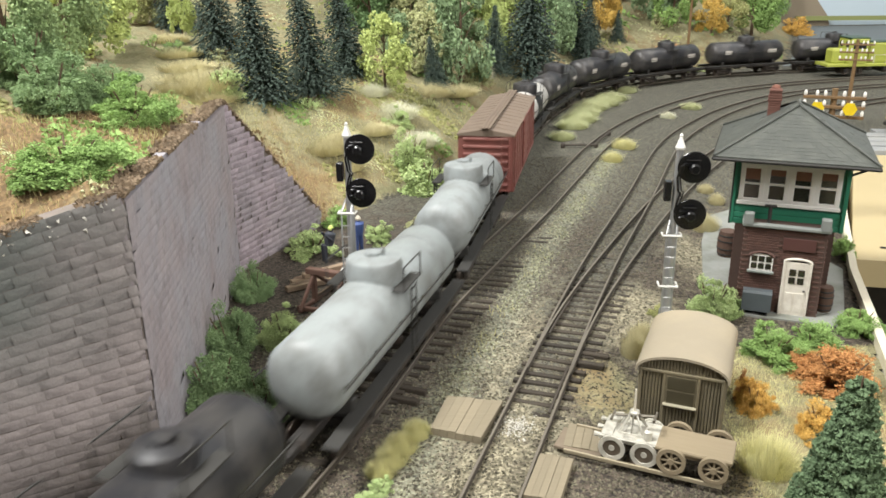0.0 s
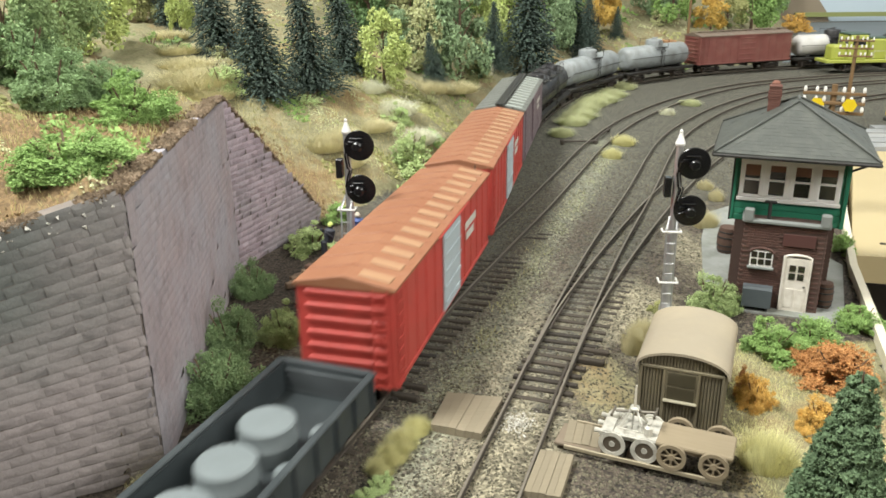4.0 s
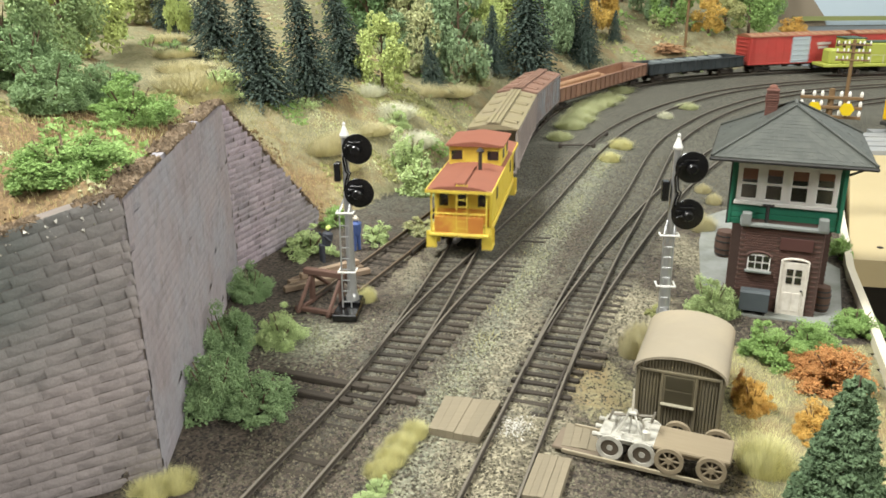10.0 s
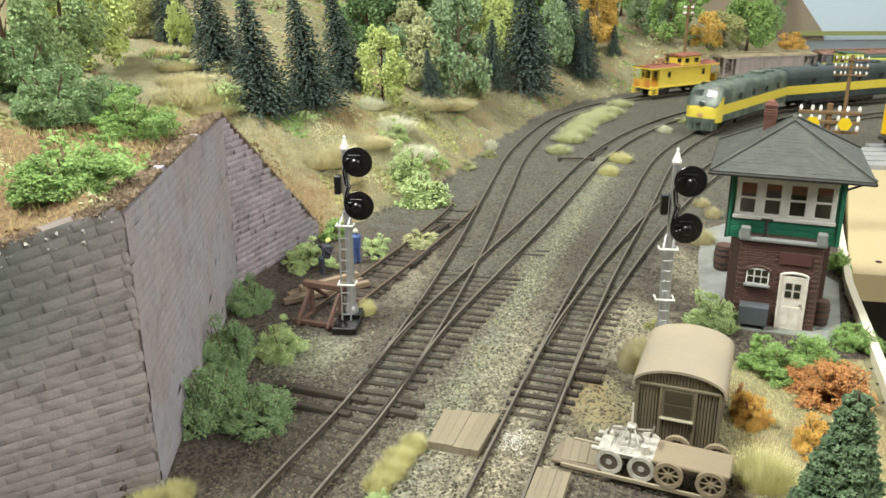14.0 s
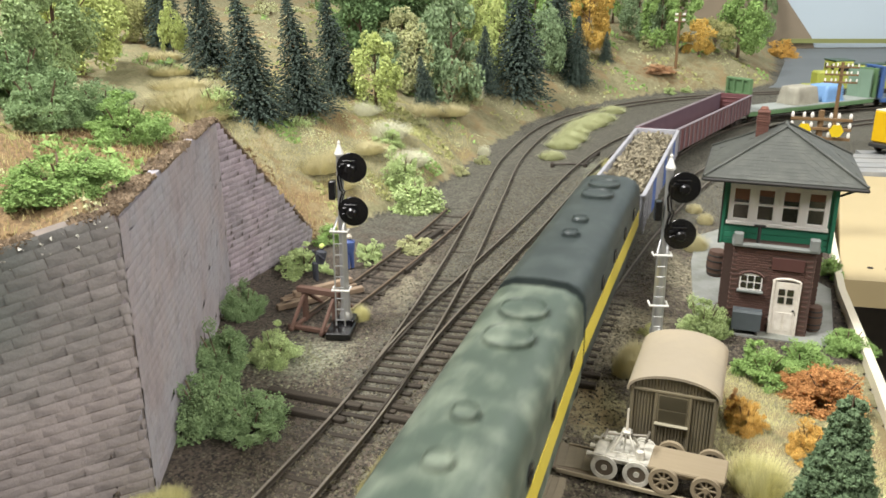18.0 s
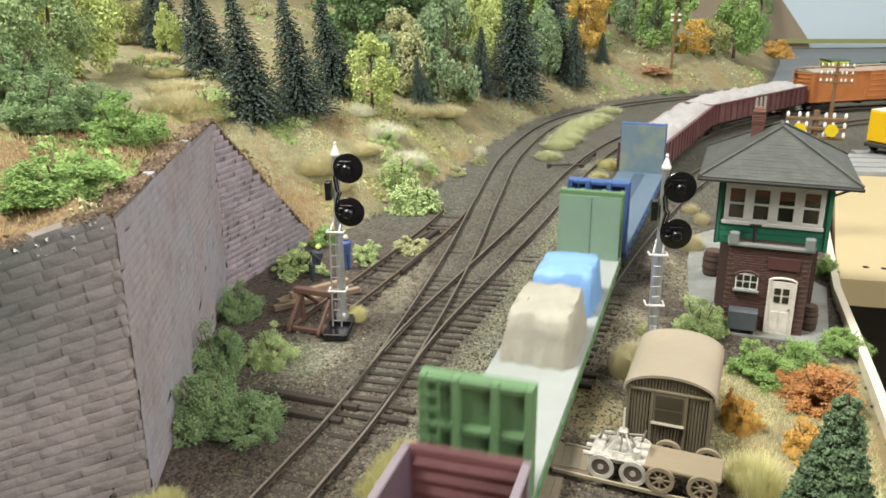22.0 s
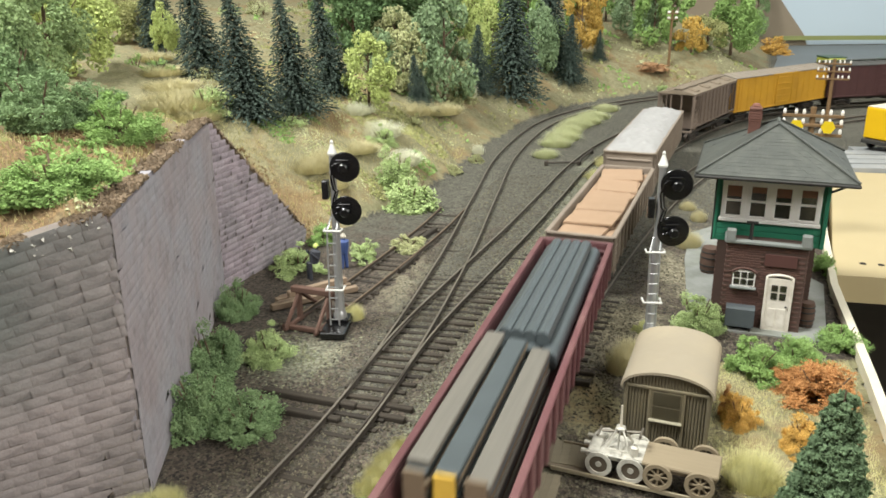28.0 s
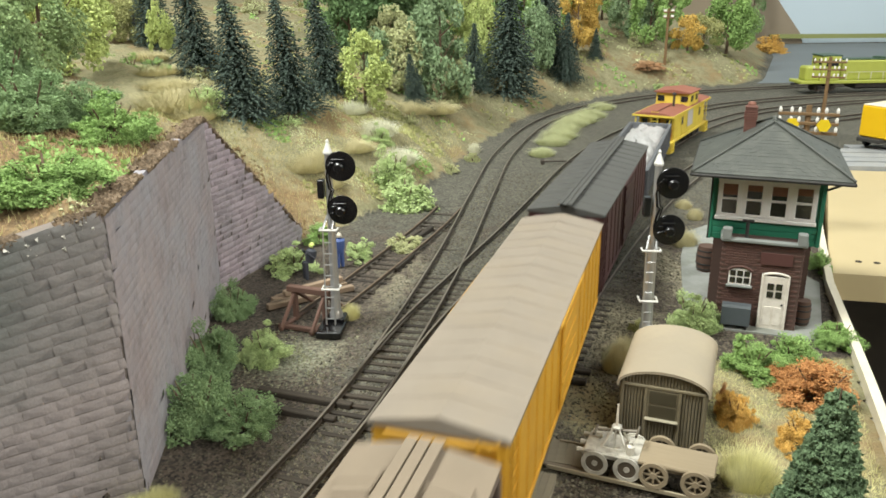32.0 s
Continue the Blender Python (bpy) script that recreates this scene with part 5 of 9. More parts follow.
# ---- colours of the trains ----
P = dict(grain=1.2, amount=0.5, rough=0.6, bump=0.15, bscale=8)
black_t = mat("tank_black", "2a2a2d", "19191c", rough=0.45, grain=1.5, amount=0.6, dirt="5e5a55", dirtamt=0.6)
grey_t = mat("tank_grey", "939999", "797f7f", rough=0.5, grain=1.2, amount=0.6, dirt="625f5a", dirtamt=0.65, dscale=0.6)
white_t = mat("tank_white", "c4c2bd", "a5a29c", rough=0.5, grain=1.2, amount=0.4, dirt="827a70", dirtamt=0.35)
dark_iron = mat("dark_fitting", "33322f", "201f1d", rough=0.7, grain=4, amount=0.6)
brown_b = mat("boxcar_brown", "7d4840", "5c3632", dirt="86665a", dirtamt=0.4, dscale=0.7, **P)
greybrown = mat("boxcar_greybrown", "6f5f64", "5a4c50", dirt="8a7e80", dirtamt=0.5, dscale=0.8, **P)
black_roof = mat("black_roof", "6e706a", "555751", rough=0.5, grain=0.8, amount=0.6, dirt="55564f", dirtamt=0.6, dscale=0.7)
red_b = mat("boxcar_red", "b5423a", "96332c", dirt="8d4a3c", dirtamt=0.35, **P)
red_roof = mat("boxcar_red_roof", "8e5e42", "784a34", rough=0.6, grain=4.0, amount=0.4, dirt="a87e60", dirtamt=0.35, dscale=0.4)
door_grey = mat("boxcar_door_grey", "a9b4b8", "8d989c", **P)
gond_dark = mat("gondola_black", "2f3638", "1f2426", dirt="4c5254", dirtamt=0.4, **P)
gond_rust = mat("gondola_rust", "866654", "6c5042", dirt="a9826a", dirtamt=0.5, dscale=0.9, streak=(1, 1, 0.3), **P)
gond_in = mat("gondola_lining", "8c6650", "705040", dirt="a5866c", dirtamt=0.5, **P)
wood_f = mat("gondola_floor", "9c7a52", "7a5c3c", rough=0.85, grain=2, amount=0.6, streak=(6, 0.4, 1))
pipe_m = mat("pipe_tan", "a07c5c", "835f44", rough=0.7, grain=1.4, amount=0.5)
drum_m = mat("drum_grey", "71797a", "565d5e", rough=0.6, grain=2, amount=0.5)
hop_brown = mat("hopper_brown", "877873", "70615b", dirt="8fa0a8", dirtamt=0.55, dscale=0.35, streak=(1, 1, 0.35), **P)
hop_brown_roof = mat("hopper_brown_roof", "80604f", "674c40", rough=0.75, grain=1.2, amount=0.6, dirt="a98a78", dirtamt=0.4)
hop_tan = mat("hopper_grey", "938984", "7a706c", dirt="a59a8e", dirtamt=0.5, dscale=0.5, streak=(1, 1, 0.35), **P)
hop_tan_roof = mat("hopper_tan_roof", "8e8464", "756c52", rough=0.75, grain=1.2, amount=0.6, dirt="877a6a", dirtamt=0.5)
cab_yel = mat("caboose_yellow", "dcc64e", "c8ae3e", rough=0.55, grain=1.4, amount=0.4, dirt="b8783a", dirtamt=0.35, dscale=0.9)
cab_roof = mat("caboose_roof", "8f5844", "784534", rough=0.75, grain=1.2, amount=0.6, dirt="8a5a48", dirtamt=0.4)
loco_g = mat("loco_green", "4a574c", "37423b", rough=0.45, grain=1.0, amount=0.7, dirt="8c9684", dirtamt=0.7, dscale=0.7)
loco_g2 = mat("loco_blue_grey", "353e3d", "272e2d", rough=0.45, grain=1.0, amount=0.6, dirt="505a56", dirtamt=0.5, dscale=0.8)
loco_y = mat("loco_yellow", "d6c44a", "bda93a", rough=0.5, grain=2, amount=0.4)
gon_grey = mat("gondola_grey", "a5a6ac", "8c8d94", dirt="75716c", dirtamt=0.4, **P)
blue_pn = mat("panel_blue", "3a5a9a", "2f4a80", rough=0.6)
gon_maroon = mat("gondola_maroon", "694244", "523234", dirt="856660", dirtamt=0.5, **P)
gon_orange = mat("gondola_floor_rust", "99694a", "80543a", rough=0.85, grain=1.2, amount=0.5)
gon_purple = mat("gondola_lining_purple", "5c4c58", "493a46", rough=0.7, grain=1, amount=0.6)
scrap_m = mat("scrap_load", "989078", "544d40", rough=0.85, grain=2, amount=0.9, island=0.6)
flat_grey = mat("flatcar_grey_deck", "9aa09b", "848a86", **P)
bulk_green = mat("bulkhead_green", "64875e", "52734d", **P)
bulk_pale = mat("bulkhead_pale_green", "7f9a86", "6b8672", **P)
flat_blue = mat("flatcar_blue", "5d7080", "4e606f", **P)
bulk_blue = mat("bulkhead_blue", "42639a", "365484", **P)
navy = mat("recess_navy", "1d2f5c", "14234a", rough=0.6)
tarp_tan = mat("tarp_tan", "aaa798", "8c897a", rough=0.8, grain=1.5, amount=0.9, bump=1.0)
tarp_blue = mat("tarp_blue", "7ba6d4", "628cbc", rough=0.5, grain=2.5, amount=0.5, bump=0.4)
salt_m = mat("white_load", "a2a19f", "898886", rough=0.9, grain=2.5, amount=0.7, bump=0.8)
snow_m = mat("pinkish_load", "a6a6a4", "8d8d8b", rough=0.9, grain=2.5, amount=0.8, bump=0.8, dirt="b0a09c", dirtamt=0.3)
orange_b = mat("boxcar_orange", "b87440", "a0602f", dirt="96582f", dirtamt=0.5, **P)
orange_roof = mat("boxcar_orange_roof", "a59686", "8c7e70", rough=0.75, grain=1.0, amount=0.6, dirt="8d7768", dirtamt=0.5)
lumber_m = mat("lumber_tan", "a58a70", "8b7058", rough=0.85, grain=1.5, amount=0.5, bump=0.2)
steel_l = mat("steel_tube_load", "5c6466", "454c4e", rough=0.4, metal=0.3, grain=1, amount=0.5)
tan_gon = mat("gondola_tan", "8f8274", "776b5e", dirt="6a5e52", dirtamt=0.4, **P)
hop_mud = mat("hopper_mud", "6f6156", "5a4d44", dirt="86786a", dirtamt=0.5, dscale=0.5, streak=(1, 1, 0.35), **P)
hop_mud_roof = mat("hopper_mud_roof", "837664", "6d6152", rough=0.8, grain=1.2, amount=0.6)
reef_y = mat("reefer_yellow", "cd9a2c", "b38322", dirt="a0752c", dirtamt=0.35, **P)
reef_roof = mat("reefer_roof", "8a8072", "72695e", rough=0.7, grain=0.9, amount=0.6, dirt="8a7c66", dirtamt=0.4)
box_dark = mat("boxcar_dark", "4a2c2a", "382020", **P)
box_dark_roof = mat("boxcar_dark_roof", "4d4d49", "3a3a37", rough=0.6, grain=0.9, amount=0.6)
gon_slate = mat("gondola_slate", "5f6164", "4b4d50", **P)
lime_m = mat("lime_paint", "a5ab4c", "8c923e", rough=0.5, grain=1.5, amount=0.4)
dkgreen_m = mat("dark_green_paint", "2f4a34", "243a29", rough=0.5)
beam_pale = mat("beam_pale_grey", "7a766d", "605d56", rough=0.5, metal=0.2, grain=1.5, amount=0.6, streak=(5, 0.3, 5))
beam_tan = mat("beam_tan", "7d6c56", "605342", rough=0.7, grain=1.5, amount=0.6, streak=(5, 0.3, 5))
crate_y = mat("crate_end_yellow", "d8b24a", "bd9636", rough=0.7)

TEXT = (2.2, 3.3, [[(0, 1.9)], [(0.2, 1.3)]])
OFF = 0.95          # coupling length lost between two cars
GA, GB = "cars of the departing freight train", "cars of the arriving freight train"


def make_cars():
    """The two trains: (car, where its middle runs, facing), in metres behind s at the time zero of each train."""
    a, b = [], []

    def put(lst, made, s0, s1, turn=False):
        lst.append((made[0], (s0 + s1) / 2, made[1], turn))

    L = lambda s0, s1: s1 - s0 - OFF
    # departing train, from its tail
    put(a, caboose("yellow caboose with a rust-red roof and orange-stained end platforms", cab_yel, cab_roof, GA, L(10.8, 22.6)), 10.8, 22.6)
    put(a, covered_hopper("tan-roofed grey covered hopper, weathered", hop_tan, hop_tan_roof, GA, L(22.6, 36.5)), 22.6, 36.5)
    put(a, covered_hopper("brown covered hopper with pale blue weathered panels", hop_brown, hop_brown_roof, GA, L(36.5, 48.4), patch=(mat("panel_pale_blue", "8f999e", "737d82", rough=0.7, grain=1.0, amount=0.7, dirt="6a5a52", dirtamt=0.5), [(-4.6, 0.9, 1.8), (-2.4, 0.9, 1.8), (2.6, 0.9, 1.8), (4.5, 0.9, 1.8)])), 36.5, 48.4)
    c = gondola("long rust-brown gondola loaded with tan pipes", gond_rust, wood_f, GA, L(48.4, 71.5), h=1.2, inner=gond_in)
    for k, (x, y0, y1) in enumerate(((-0.75, -8.6, 4.4), (0.1, -9.5, 6.6), (0.85, -5.0, 5.6))):
        part("pipe", MB().rod((x, y0, 1.5 + 0.1 * (k == 1)), (x, y1, 1.5), 0.33, 0.33, 14), pipe_m, c[0], "tan pipe lying in the gondola")
    part("pipe", MB().rod((-0.3, -9, 1.95), (-0.2, 2, 2.0), 0.3, 0.3, 14), pipe_m, c[0], "tan pipe lying in the gondola")
    put(a, c, 48.4, 71.5)
    c = gondola("dark grey gondola carrying a row of steel drums", gond_dark, gond_dark, GA, L(71.5, 87.1), h=1.1)
    for k in range(6):
        y = -5.2 + k * 1.85
        part("drum", MB().lathe([(0.72, 0), (0.76, 0.05), (0.76, 0.5), (0.79, 0.55), (0.76, 0.6), (0.76, 1.02), (0.7, 1.08), (0.3, 1.1)], 16, Matrix.Translation((0, y, 1.17))), drum_m, c[0], "grey steel drum")
    for k in range(6):
        for s in (-1, 1):
            part("drum", MB().lathe([(0.3, 0), (0.32, 0.05), (0.32, 0.4), (0.28, 0.44)], 12, Matrix.Translation((s * 1.05, -4.3 + k * 1.85, 1.17))), drum_m, c[0], "grey steel drum")
    put(a, c, 71.5, 87.1)
    for s0, s1 in ((87.1, 101.6), (101.6, 116.1)):
        put(a, boxcar("bright red boxcar with a pale grey door", red_b, red_roof, door_grey, GA, L(s0, s1), h=3.25, letters=TEXT, walk_board=False, pads=mat("roof_pad_sheen", "a5805f", "8a684e", rough=0.6, grain=1.5, amount=0.6)), s0, s1)
    put(a, boxcar("mauve-grey boxcar with a dusty roof and black running board", greybrown, black_roof, greybrown, GA, L(116.1, 130.3), h=3.2, letters=TEXT, pads=mat("roof_pad_sheen_grey", "949a92", "7b817a", rough=0.6, grain=1.5, amount=0.6), rib=mat("rib_pale_mauve", "83767a", "6d6165", **P), board=mat("black_board", "33332f", "232320", rough=0.6)), 116.1, 130.3)
    put(a, tank("black three-dome tank car", black_t, dark_iron, GA, L(130.3, 144.6), domes=3), 130.3, 144.6)
    put(a, tank("pale grey single-dome tank car, dusty", grey_t, dark_iron, GA, L(144.6, 158)), 144.6, 158)
    put(a, tank("pale grey single-dome tank car, dusty", grey_t, dark_iron, GA, L(158, 170.5)), 158, 170.5)
    put(a, boxcar("brown-red boxcar with a dusty brown roof", brown_b, mat("boxcar_brown_roof", "77685a", "5e5146", rough=0.75, grain=0.9, amount=0.6), brown_b, GA, L(170.5, 184.5), h=3.2), 170.5, 184.5)
    put(a, tank("white tank car with a black middle band", white_t, dark_iron, GA, L(184.5, 196.5), mid=black_t, dome_m=black_t), 184.5, 196.5)
    for k in range(5):
        put(a, tank("black tank car with white lettering bars", black_t, dark_iron, GA, L(196.5, 208.7), text=[(-3.2, 0.9), (3.0, 1.2)]), 196.5 + 12.2 * k, 208.7 + 12.2 * k)
    # arriving train, from its nose
    put(b, cab_unit("green and yellow streamlined diesel with a bulldog nose", GB, loco_g, loco_y, 16.2), -44.3, -27.6, True)
    put(b, cab_unit("dark blue-grey and yellow booster diesel without a cab", GB, loco_g2, loco_y, 15.5, nose=False), -27.6, -11.2, True)
    c = gondola("pale grey gondola with blue panels, heaped with scrap", gon_grey, gon_grey, GB, L(-11.2, 9.4), h=1.9, stripe=(blue_pn, [(-5.5, 1.6), (0.5, 1.6), (6.0, 1.6)]))
    heap(c[0], L(-11.2, 9.4), 2.85, 2.75, 0.2, mat("scrap_bed", "6e6452", "443c30", rough=0.9, grain=5, amount=0.8), "dark bed of the scrap", 4)
    sc = MB()
    rr = random.Random(8)
    for k in range(1500):
        x, y = rr.uniform(-1.2, 1.2), rr.uniform(-8.6, 8.6)
        m = pose(x, y, 2.75 + rr.uniform(-0.05, 0.25) - 0.12 * abs(x), rr.uniform(-50, 50), rr.uniform(-50, 50), rr.uniform(0, 180))
        sc.box((0, 0, 0), (rr.uniform(0.08, 0.4), rr.uniform(0.06, 0.2), rr.uniform(0.03, 0.12)), 0, m)
    part("scrap", sc, scrap_m, c[0], "jumbled brown and grey scrap", smooth=0)["kind"] = "stuff"
    put(b, c, -11.2, 9.4)
    put(b, gondola("long empty maroon gondola with an orange-brown floor", gon_maroon, gon_orange, GB, L(9.4, 33), h=1.75, inner=gon_purple, rim=mat("gondola_rim", "857b80", "6c6268", rough=0.6, grain=2, amount=0.5)), 9.4, 33)
    c = bulkhead_flat("pale grey bulkhead flatcar with green ends and tarped loads", flat_grey, bulk_green, GB, L(33, 53.6), h=3.2)
    tarp_load(c[0], -0.8, tarp_tan, "pale tan tarpaulin over a crate", 3.4, h=1.8)
    tarp_load(c[0], 3.5, tarp_blue, "bright blue tarpaulin over a crate", 3.0, h=1.7)
    part("bulkhead_facing", MB().box((0, 8.95, 2.62), (2.8, 0.06, 3.0)).box((0, 8.9, 2.62), (0.12, 0.05, 3.0)), bulk_pale, c[0], "pale green inner face of the bulkhead")
    put(b, c, 33, 53.6)
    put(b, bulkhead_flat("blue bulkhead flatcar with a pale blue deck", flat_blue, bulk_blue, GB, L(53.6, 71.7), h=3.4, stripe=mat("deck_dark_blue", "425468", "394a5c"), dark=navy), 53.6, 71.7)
    for sy in (-1, 1):
        part("bulkhead_facing", MB().box((0, sy * 8.17, 2.7), (2.85, 0.06, 3.25), 0.01), mat("facing_blue_grey", "647882", "566872", rough=0.7, grain=0.8, amount=0.6, dirt="8f9468", dirtamt=0.7, dscale=0.5), b[-1][0], "stained blue-grey inner face of the bulkhead")
    for s0, s1, sd in ((71.7, 92.6, 1), (92.6, 112.8, 2)):
        c = gondola("maroon gondola heaped with a pinkish-white powdery load", gon_maroon, gon_maroon, GB, L(s0, s1), h=1.75, stripe=(white_p, [(-1.5, 0.5), (-0.6, 0.5), (0.3, 0.5)]) if sd == 2 else None)
        heap(c[0], L(s0, s1) + 0.35, 3.1, 3.0, 0.4, snow_m, "pinkish-white powdery load", sd * 7, 0.22)
        put(b, c, s0, s1)
    put(b, boxcar("weathered orange-brown boxcar with a pale roof", orange_b, orange_roof, orange_b, GB, L(112.8, 130.5), h=3.1), 112.8, 130.5, True)
    c = gondola("maroon gondola carrying steel tubes and long crates", gon_maroon, gon_maroon, GB, L(130.5, 152.9), h=1.6)
    ln = L(130.5, 152.9)
    for k in range(4):
        part("steel_tube", MB().rod((-0.85 + 0.57 * k, -0.5, 2.35), (-0.85 + 0.57 * k, ln / 2 - 0.8, 2.35), 0.33, 0.33, 12), steel_l, c[0], "long dark steel tube")
        part("steel_tube", MB().rod((-0.6 + 0.4 * k, 0.0, 2.85), (-0.6 + 0.4 * k, ln / 2 - 1.2, 2.85), 0.24, 0.24, 10), steel_l, c[0], "long dark steel tube")
    for k in range(3):
        x = -0.75 + 0.72 * k
        for j in range(8 - (k == 2)):
            part("beam", MB().box((x + 0.03 * ((j * 7 + k) % 3 - 1), -4.4 + 0.1 * ((j * 5 + k) % 4), 1.45 + 0.23 * j), (0.56, 7.2, 0.2), 0.03), (steel_l, beam_pale, beam_tan)[(j + 2 * k) % 3], c[0], "long grey beam in a stack")
        part("end_packing", MB().box((x, -8.06, 2.25), (0.5, 0.1, 1.7), 0.02), crate_y if k == 1 else beam_tan, c[0], "yellow timber end packing" if k == 1 else "")
    put(b, c, 130.5, 152.9)
    c = gondola("grey-tan gondola loaded with loose tan lumber sheets", tan_gon, tan_gon, GB, L(152.9, 168), h=1.6)
    rr = random.Random(4)
    lw = L(152.9, 168)
    part("lumber_base", MB().box((0, 0, 1.75), (2.6, lw - 0.8, 1.2), 0.05), lumber_m, c[0], "packed lumber below the sheets")
    for k in range(9):
        y = -lw / 2 + 1.7 + (lw - 3.4) * ((k * 4) % 9) / 8
        m = pose(rr.uniform(-0.12, 0.12), y, 2.42 + 0.05 * (k % 4), rr.uniform(-2, 2), rr.uniform(-3, 3), rr.uniform(-9, 9))
        part("lumber_sheet", MB().box((0, 0, 0), (rr.uniform(2.0, 2.4), rr.uniform(2.2, 3.2), 0.12), 0.02, m), lumber_m, c[0], "tan lumber sheet")
    put(b, c, 152.9, 168)
    put(b, open_hopper("grey open hopper heaped with a bright white load", tan_gon, salt_m, GB, L(168, 186.2)), 168, 186.2)
    put(b, covered_hopper("mud-brown covered hopper with open end frames", hop_mud, hop_mud_roof, GB, L(188.7, 201.5), h=3.2), 188.7, 201.5)
    put(b, boxcar("yellow refrigerator boxcar with a dusty ribbed roof", reef_y, reef_roof, reef_y, GB, L(201.5, 218.5), h=3.2, walk_board=False), 201.5, 218.5)
    put(b, boxcar("dark brown boxcar with a black roof", box_dark, box_dark_roof, box_dark, GB, L(218.5, 234), h=3.3), 218.5, 234)
    c = gondola("slate grey gondola with a pinkish-white load", gon_slate, gon_slate, GB, L(234, 251), h=1.7)
    heap(c[0], L(234, 251), 2.85, 2.6, 0.4, snow_m, "pinkish-white load", 5, 0.34)
    put(b, c, 234, 251)
    put(b, caboose("yellow caboose with a red roof and a white side panel", cab_yel, cab_roof, GB, L(251, 264)), 251, 264)
    return a, b


CARS_A, CARS_B = make_cars()
for side in (-1, 1):
    part("side_panel", MB().box((side * 1.47, -0.2, 2.3), (0.02, 1.6, 1.3)), white_p, CARS_B[-1][0], "white side panel")

# locomotives parked beyond the far curve
lime1, _ = hood_unit("lime green and dark green diesel parked on the far track", "parked diesels", lime_m, dkgreen_m)
lime1.matrix_basis = pose(53.5 * K, 97.2 * K, 0, 0, 0, 92)

build_room()


def prism(pts, z0, z1):
    n = len(pts)
    return MB().add([(x, y, z0) for x, y in pts] + [(x, y, z1) for x, y in pts], [(i, (i + 1) % n, n + (i + 1) % n, n + i) for i in range(n)] + [tuple(range(n))[::-1], tuple(range(n, 2 * n))])


# ---- edges of the layout, boards and backdrop ----
def build_boards():
    white = mat("fascia_white", "d0c9b4", "bab29c", rough=0.6, grain=0.8, amount=0.4, dirt="b0a890", dirtamt=0.3)
    cream = mat("board_cream", "b0a07a", "a3946f", rough=0.65, grain=0.25, amount=0.5, bump=0.1, bscale=3)
    black = mat("black_cloth", "1d1712", "120e0b", rough=0.95, grain=1.0, amount=0.5)
    fas = MB()
    q = EDGE[2:6] + [(28.8, 58.5)]
    for (x0, y0), (x1, y1) in zip(q, q[1:]):
        d = Vector((x1 - x0, y1 - y0, 0)).normalized()
        n = Vector((d.y, -d.x, 0)) * 0.32
        a, b = Vector((x0, y0, 0)), Vector((x1, y1, 0))
        fas.add([(*p.xy, z) for z in (-7, 0.12) for p in (a, b, b + n, a + n)], [(0, 1, 2, 3), (4, 7, 6, 5), (0, 4, 5, 1), (1, 5, 6, 2), (2, 6, 7, 3), (3, 7, 4, 0)])
    solid("fascia_board", fas, white, "white painted fascia strip along the layout's edge", "board", kind="structure", smooth=0)
    bd = thing("display_board", 0, 0, 0, 0, "cream painted board with two screw holes beside the layout", "board")
    part("panel", prism([(19.35, 35.9), (60, 26), (75, 47), (29.6, 57.2)], -1.6, -0.25), cream, bd, smooth=0)
    for x, y in ((21.6, 37.4), (22.4, 37.15)):
        part("screw_hole", MB().lathe([(0.16, 0), (0.16, 0.03)], 12, Matrix.Translation((x, y, -0.26))), black, bd, "dark screw hole")
    solid("black_skirt", MB().box((40, 10, -44), (75, 110, 0.5)), black, "black cloth in the gap beside the layout", "cloth", kind="structure", smooth=0)
    deck = mat("deck_grey", "8d9090", "7a7d7d", rough=0.75, grain=0.8, amount=0.5, dirt="a9a79f", dirtamt=0.4)
    dk = thing("road_deck", 0, 0, 0, 0, "grey planked road deck beside the tracks", "deck")
    for k in range(5):
        o = 1.5 * k
        part("plank", prism([(28.6 + 0.95 * o, 57.3 + o), (75 + 0.95 * o, 50.5 + o), (75.2 + 0.95 * o, 51.9 + o), (28.8 + 0.95 * o, 58.7 + o)], -0.6, 0.05 + 0.02 * (k % 2)), deck, dk, smooth=0)
    water = mat("lake_grey", "63696b", "565c5e", rough=0.55, grain=0.15, amount=0.5, dirt="70767a", dirtamt=0.4, dscale=0.05)
    solid("grey_lot", prism([(44.0, 106.6), (47.2, 112.0), (60.5, 141), (70.5, 167.3), (150, 167.3), (400, 167), (400, 106.6)], -0.6, -0.27), water, "plain slate-grey painted ground beyond the far curve", "ground", kind="structure", smooth=0)
    sky = mat("sky_paint", "bccbd4", "aebfca", rough=0.9, grain=0.02, amount=0.5)
    solid("backdrop", MB().box((120, 171, 30), (560, 1.0, 90)), sky, "pale blue painted sky backdrop", "backdrop", kind="structure", smooth=0)
    hill = mat("painted_hill", "8e8270", "7c715f", rough=0.95, grain=0.12, amount=0.6, dirt="6f6a55", dirtamt=0.5, dscale=0.05)
    solid("painted_mountain", MB().add([(x, y, z) for y in (169.2, 169.6) for x, z in ((-140, -2), (-140, 60), (-40, 62), (20, 46), (45, 36), (60, 22), (71.6, 9), (77.5, 1.8), (79, -2))],
                                      [tuple(range(9)), tuple(range(17, 8, -1))] + [(i, (i + 1) % 9, 9 + (i + 1) % 9, 9 + i) for i in range(9)]), hill, "brown painted mountain on the backdrop", "backdrop", kind="structure", smooth=0)
    field = mat("painted_field", "868c58", "757b4b", rough=0.95, grain=0.1, amount=0.5)
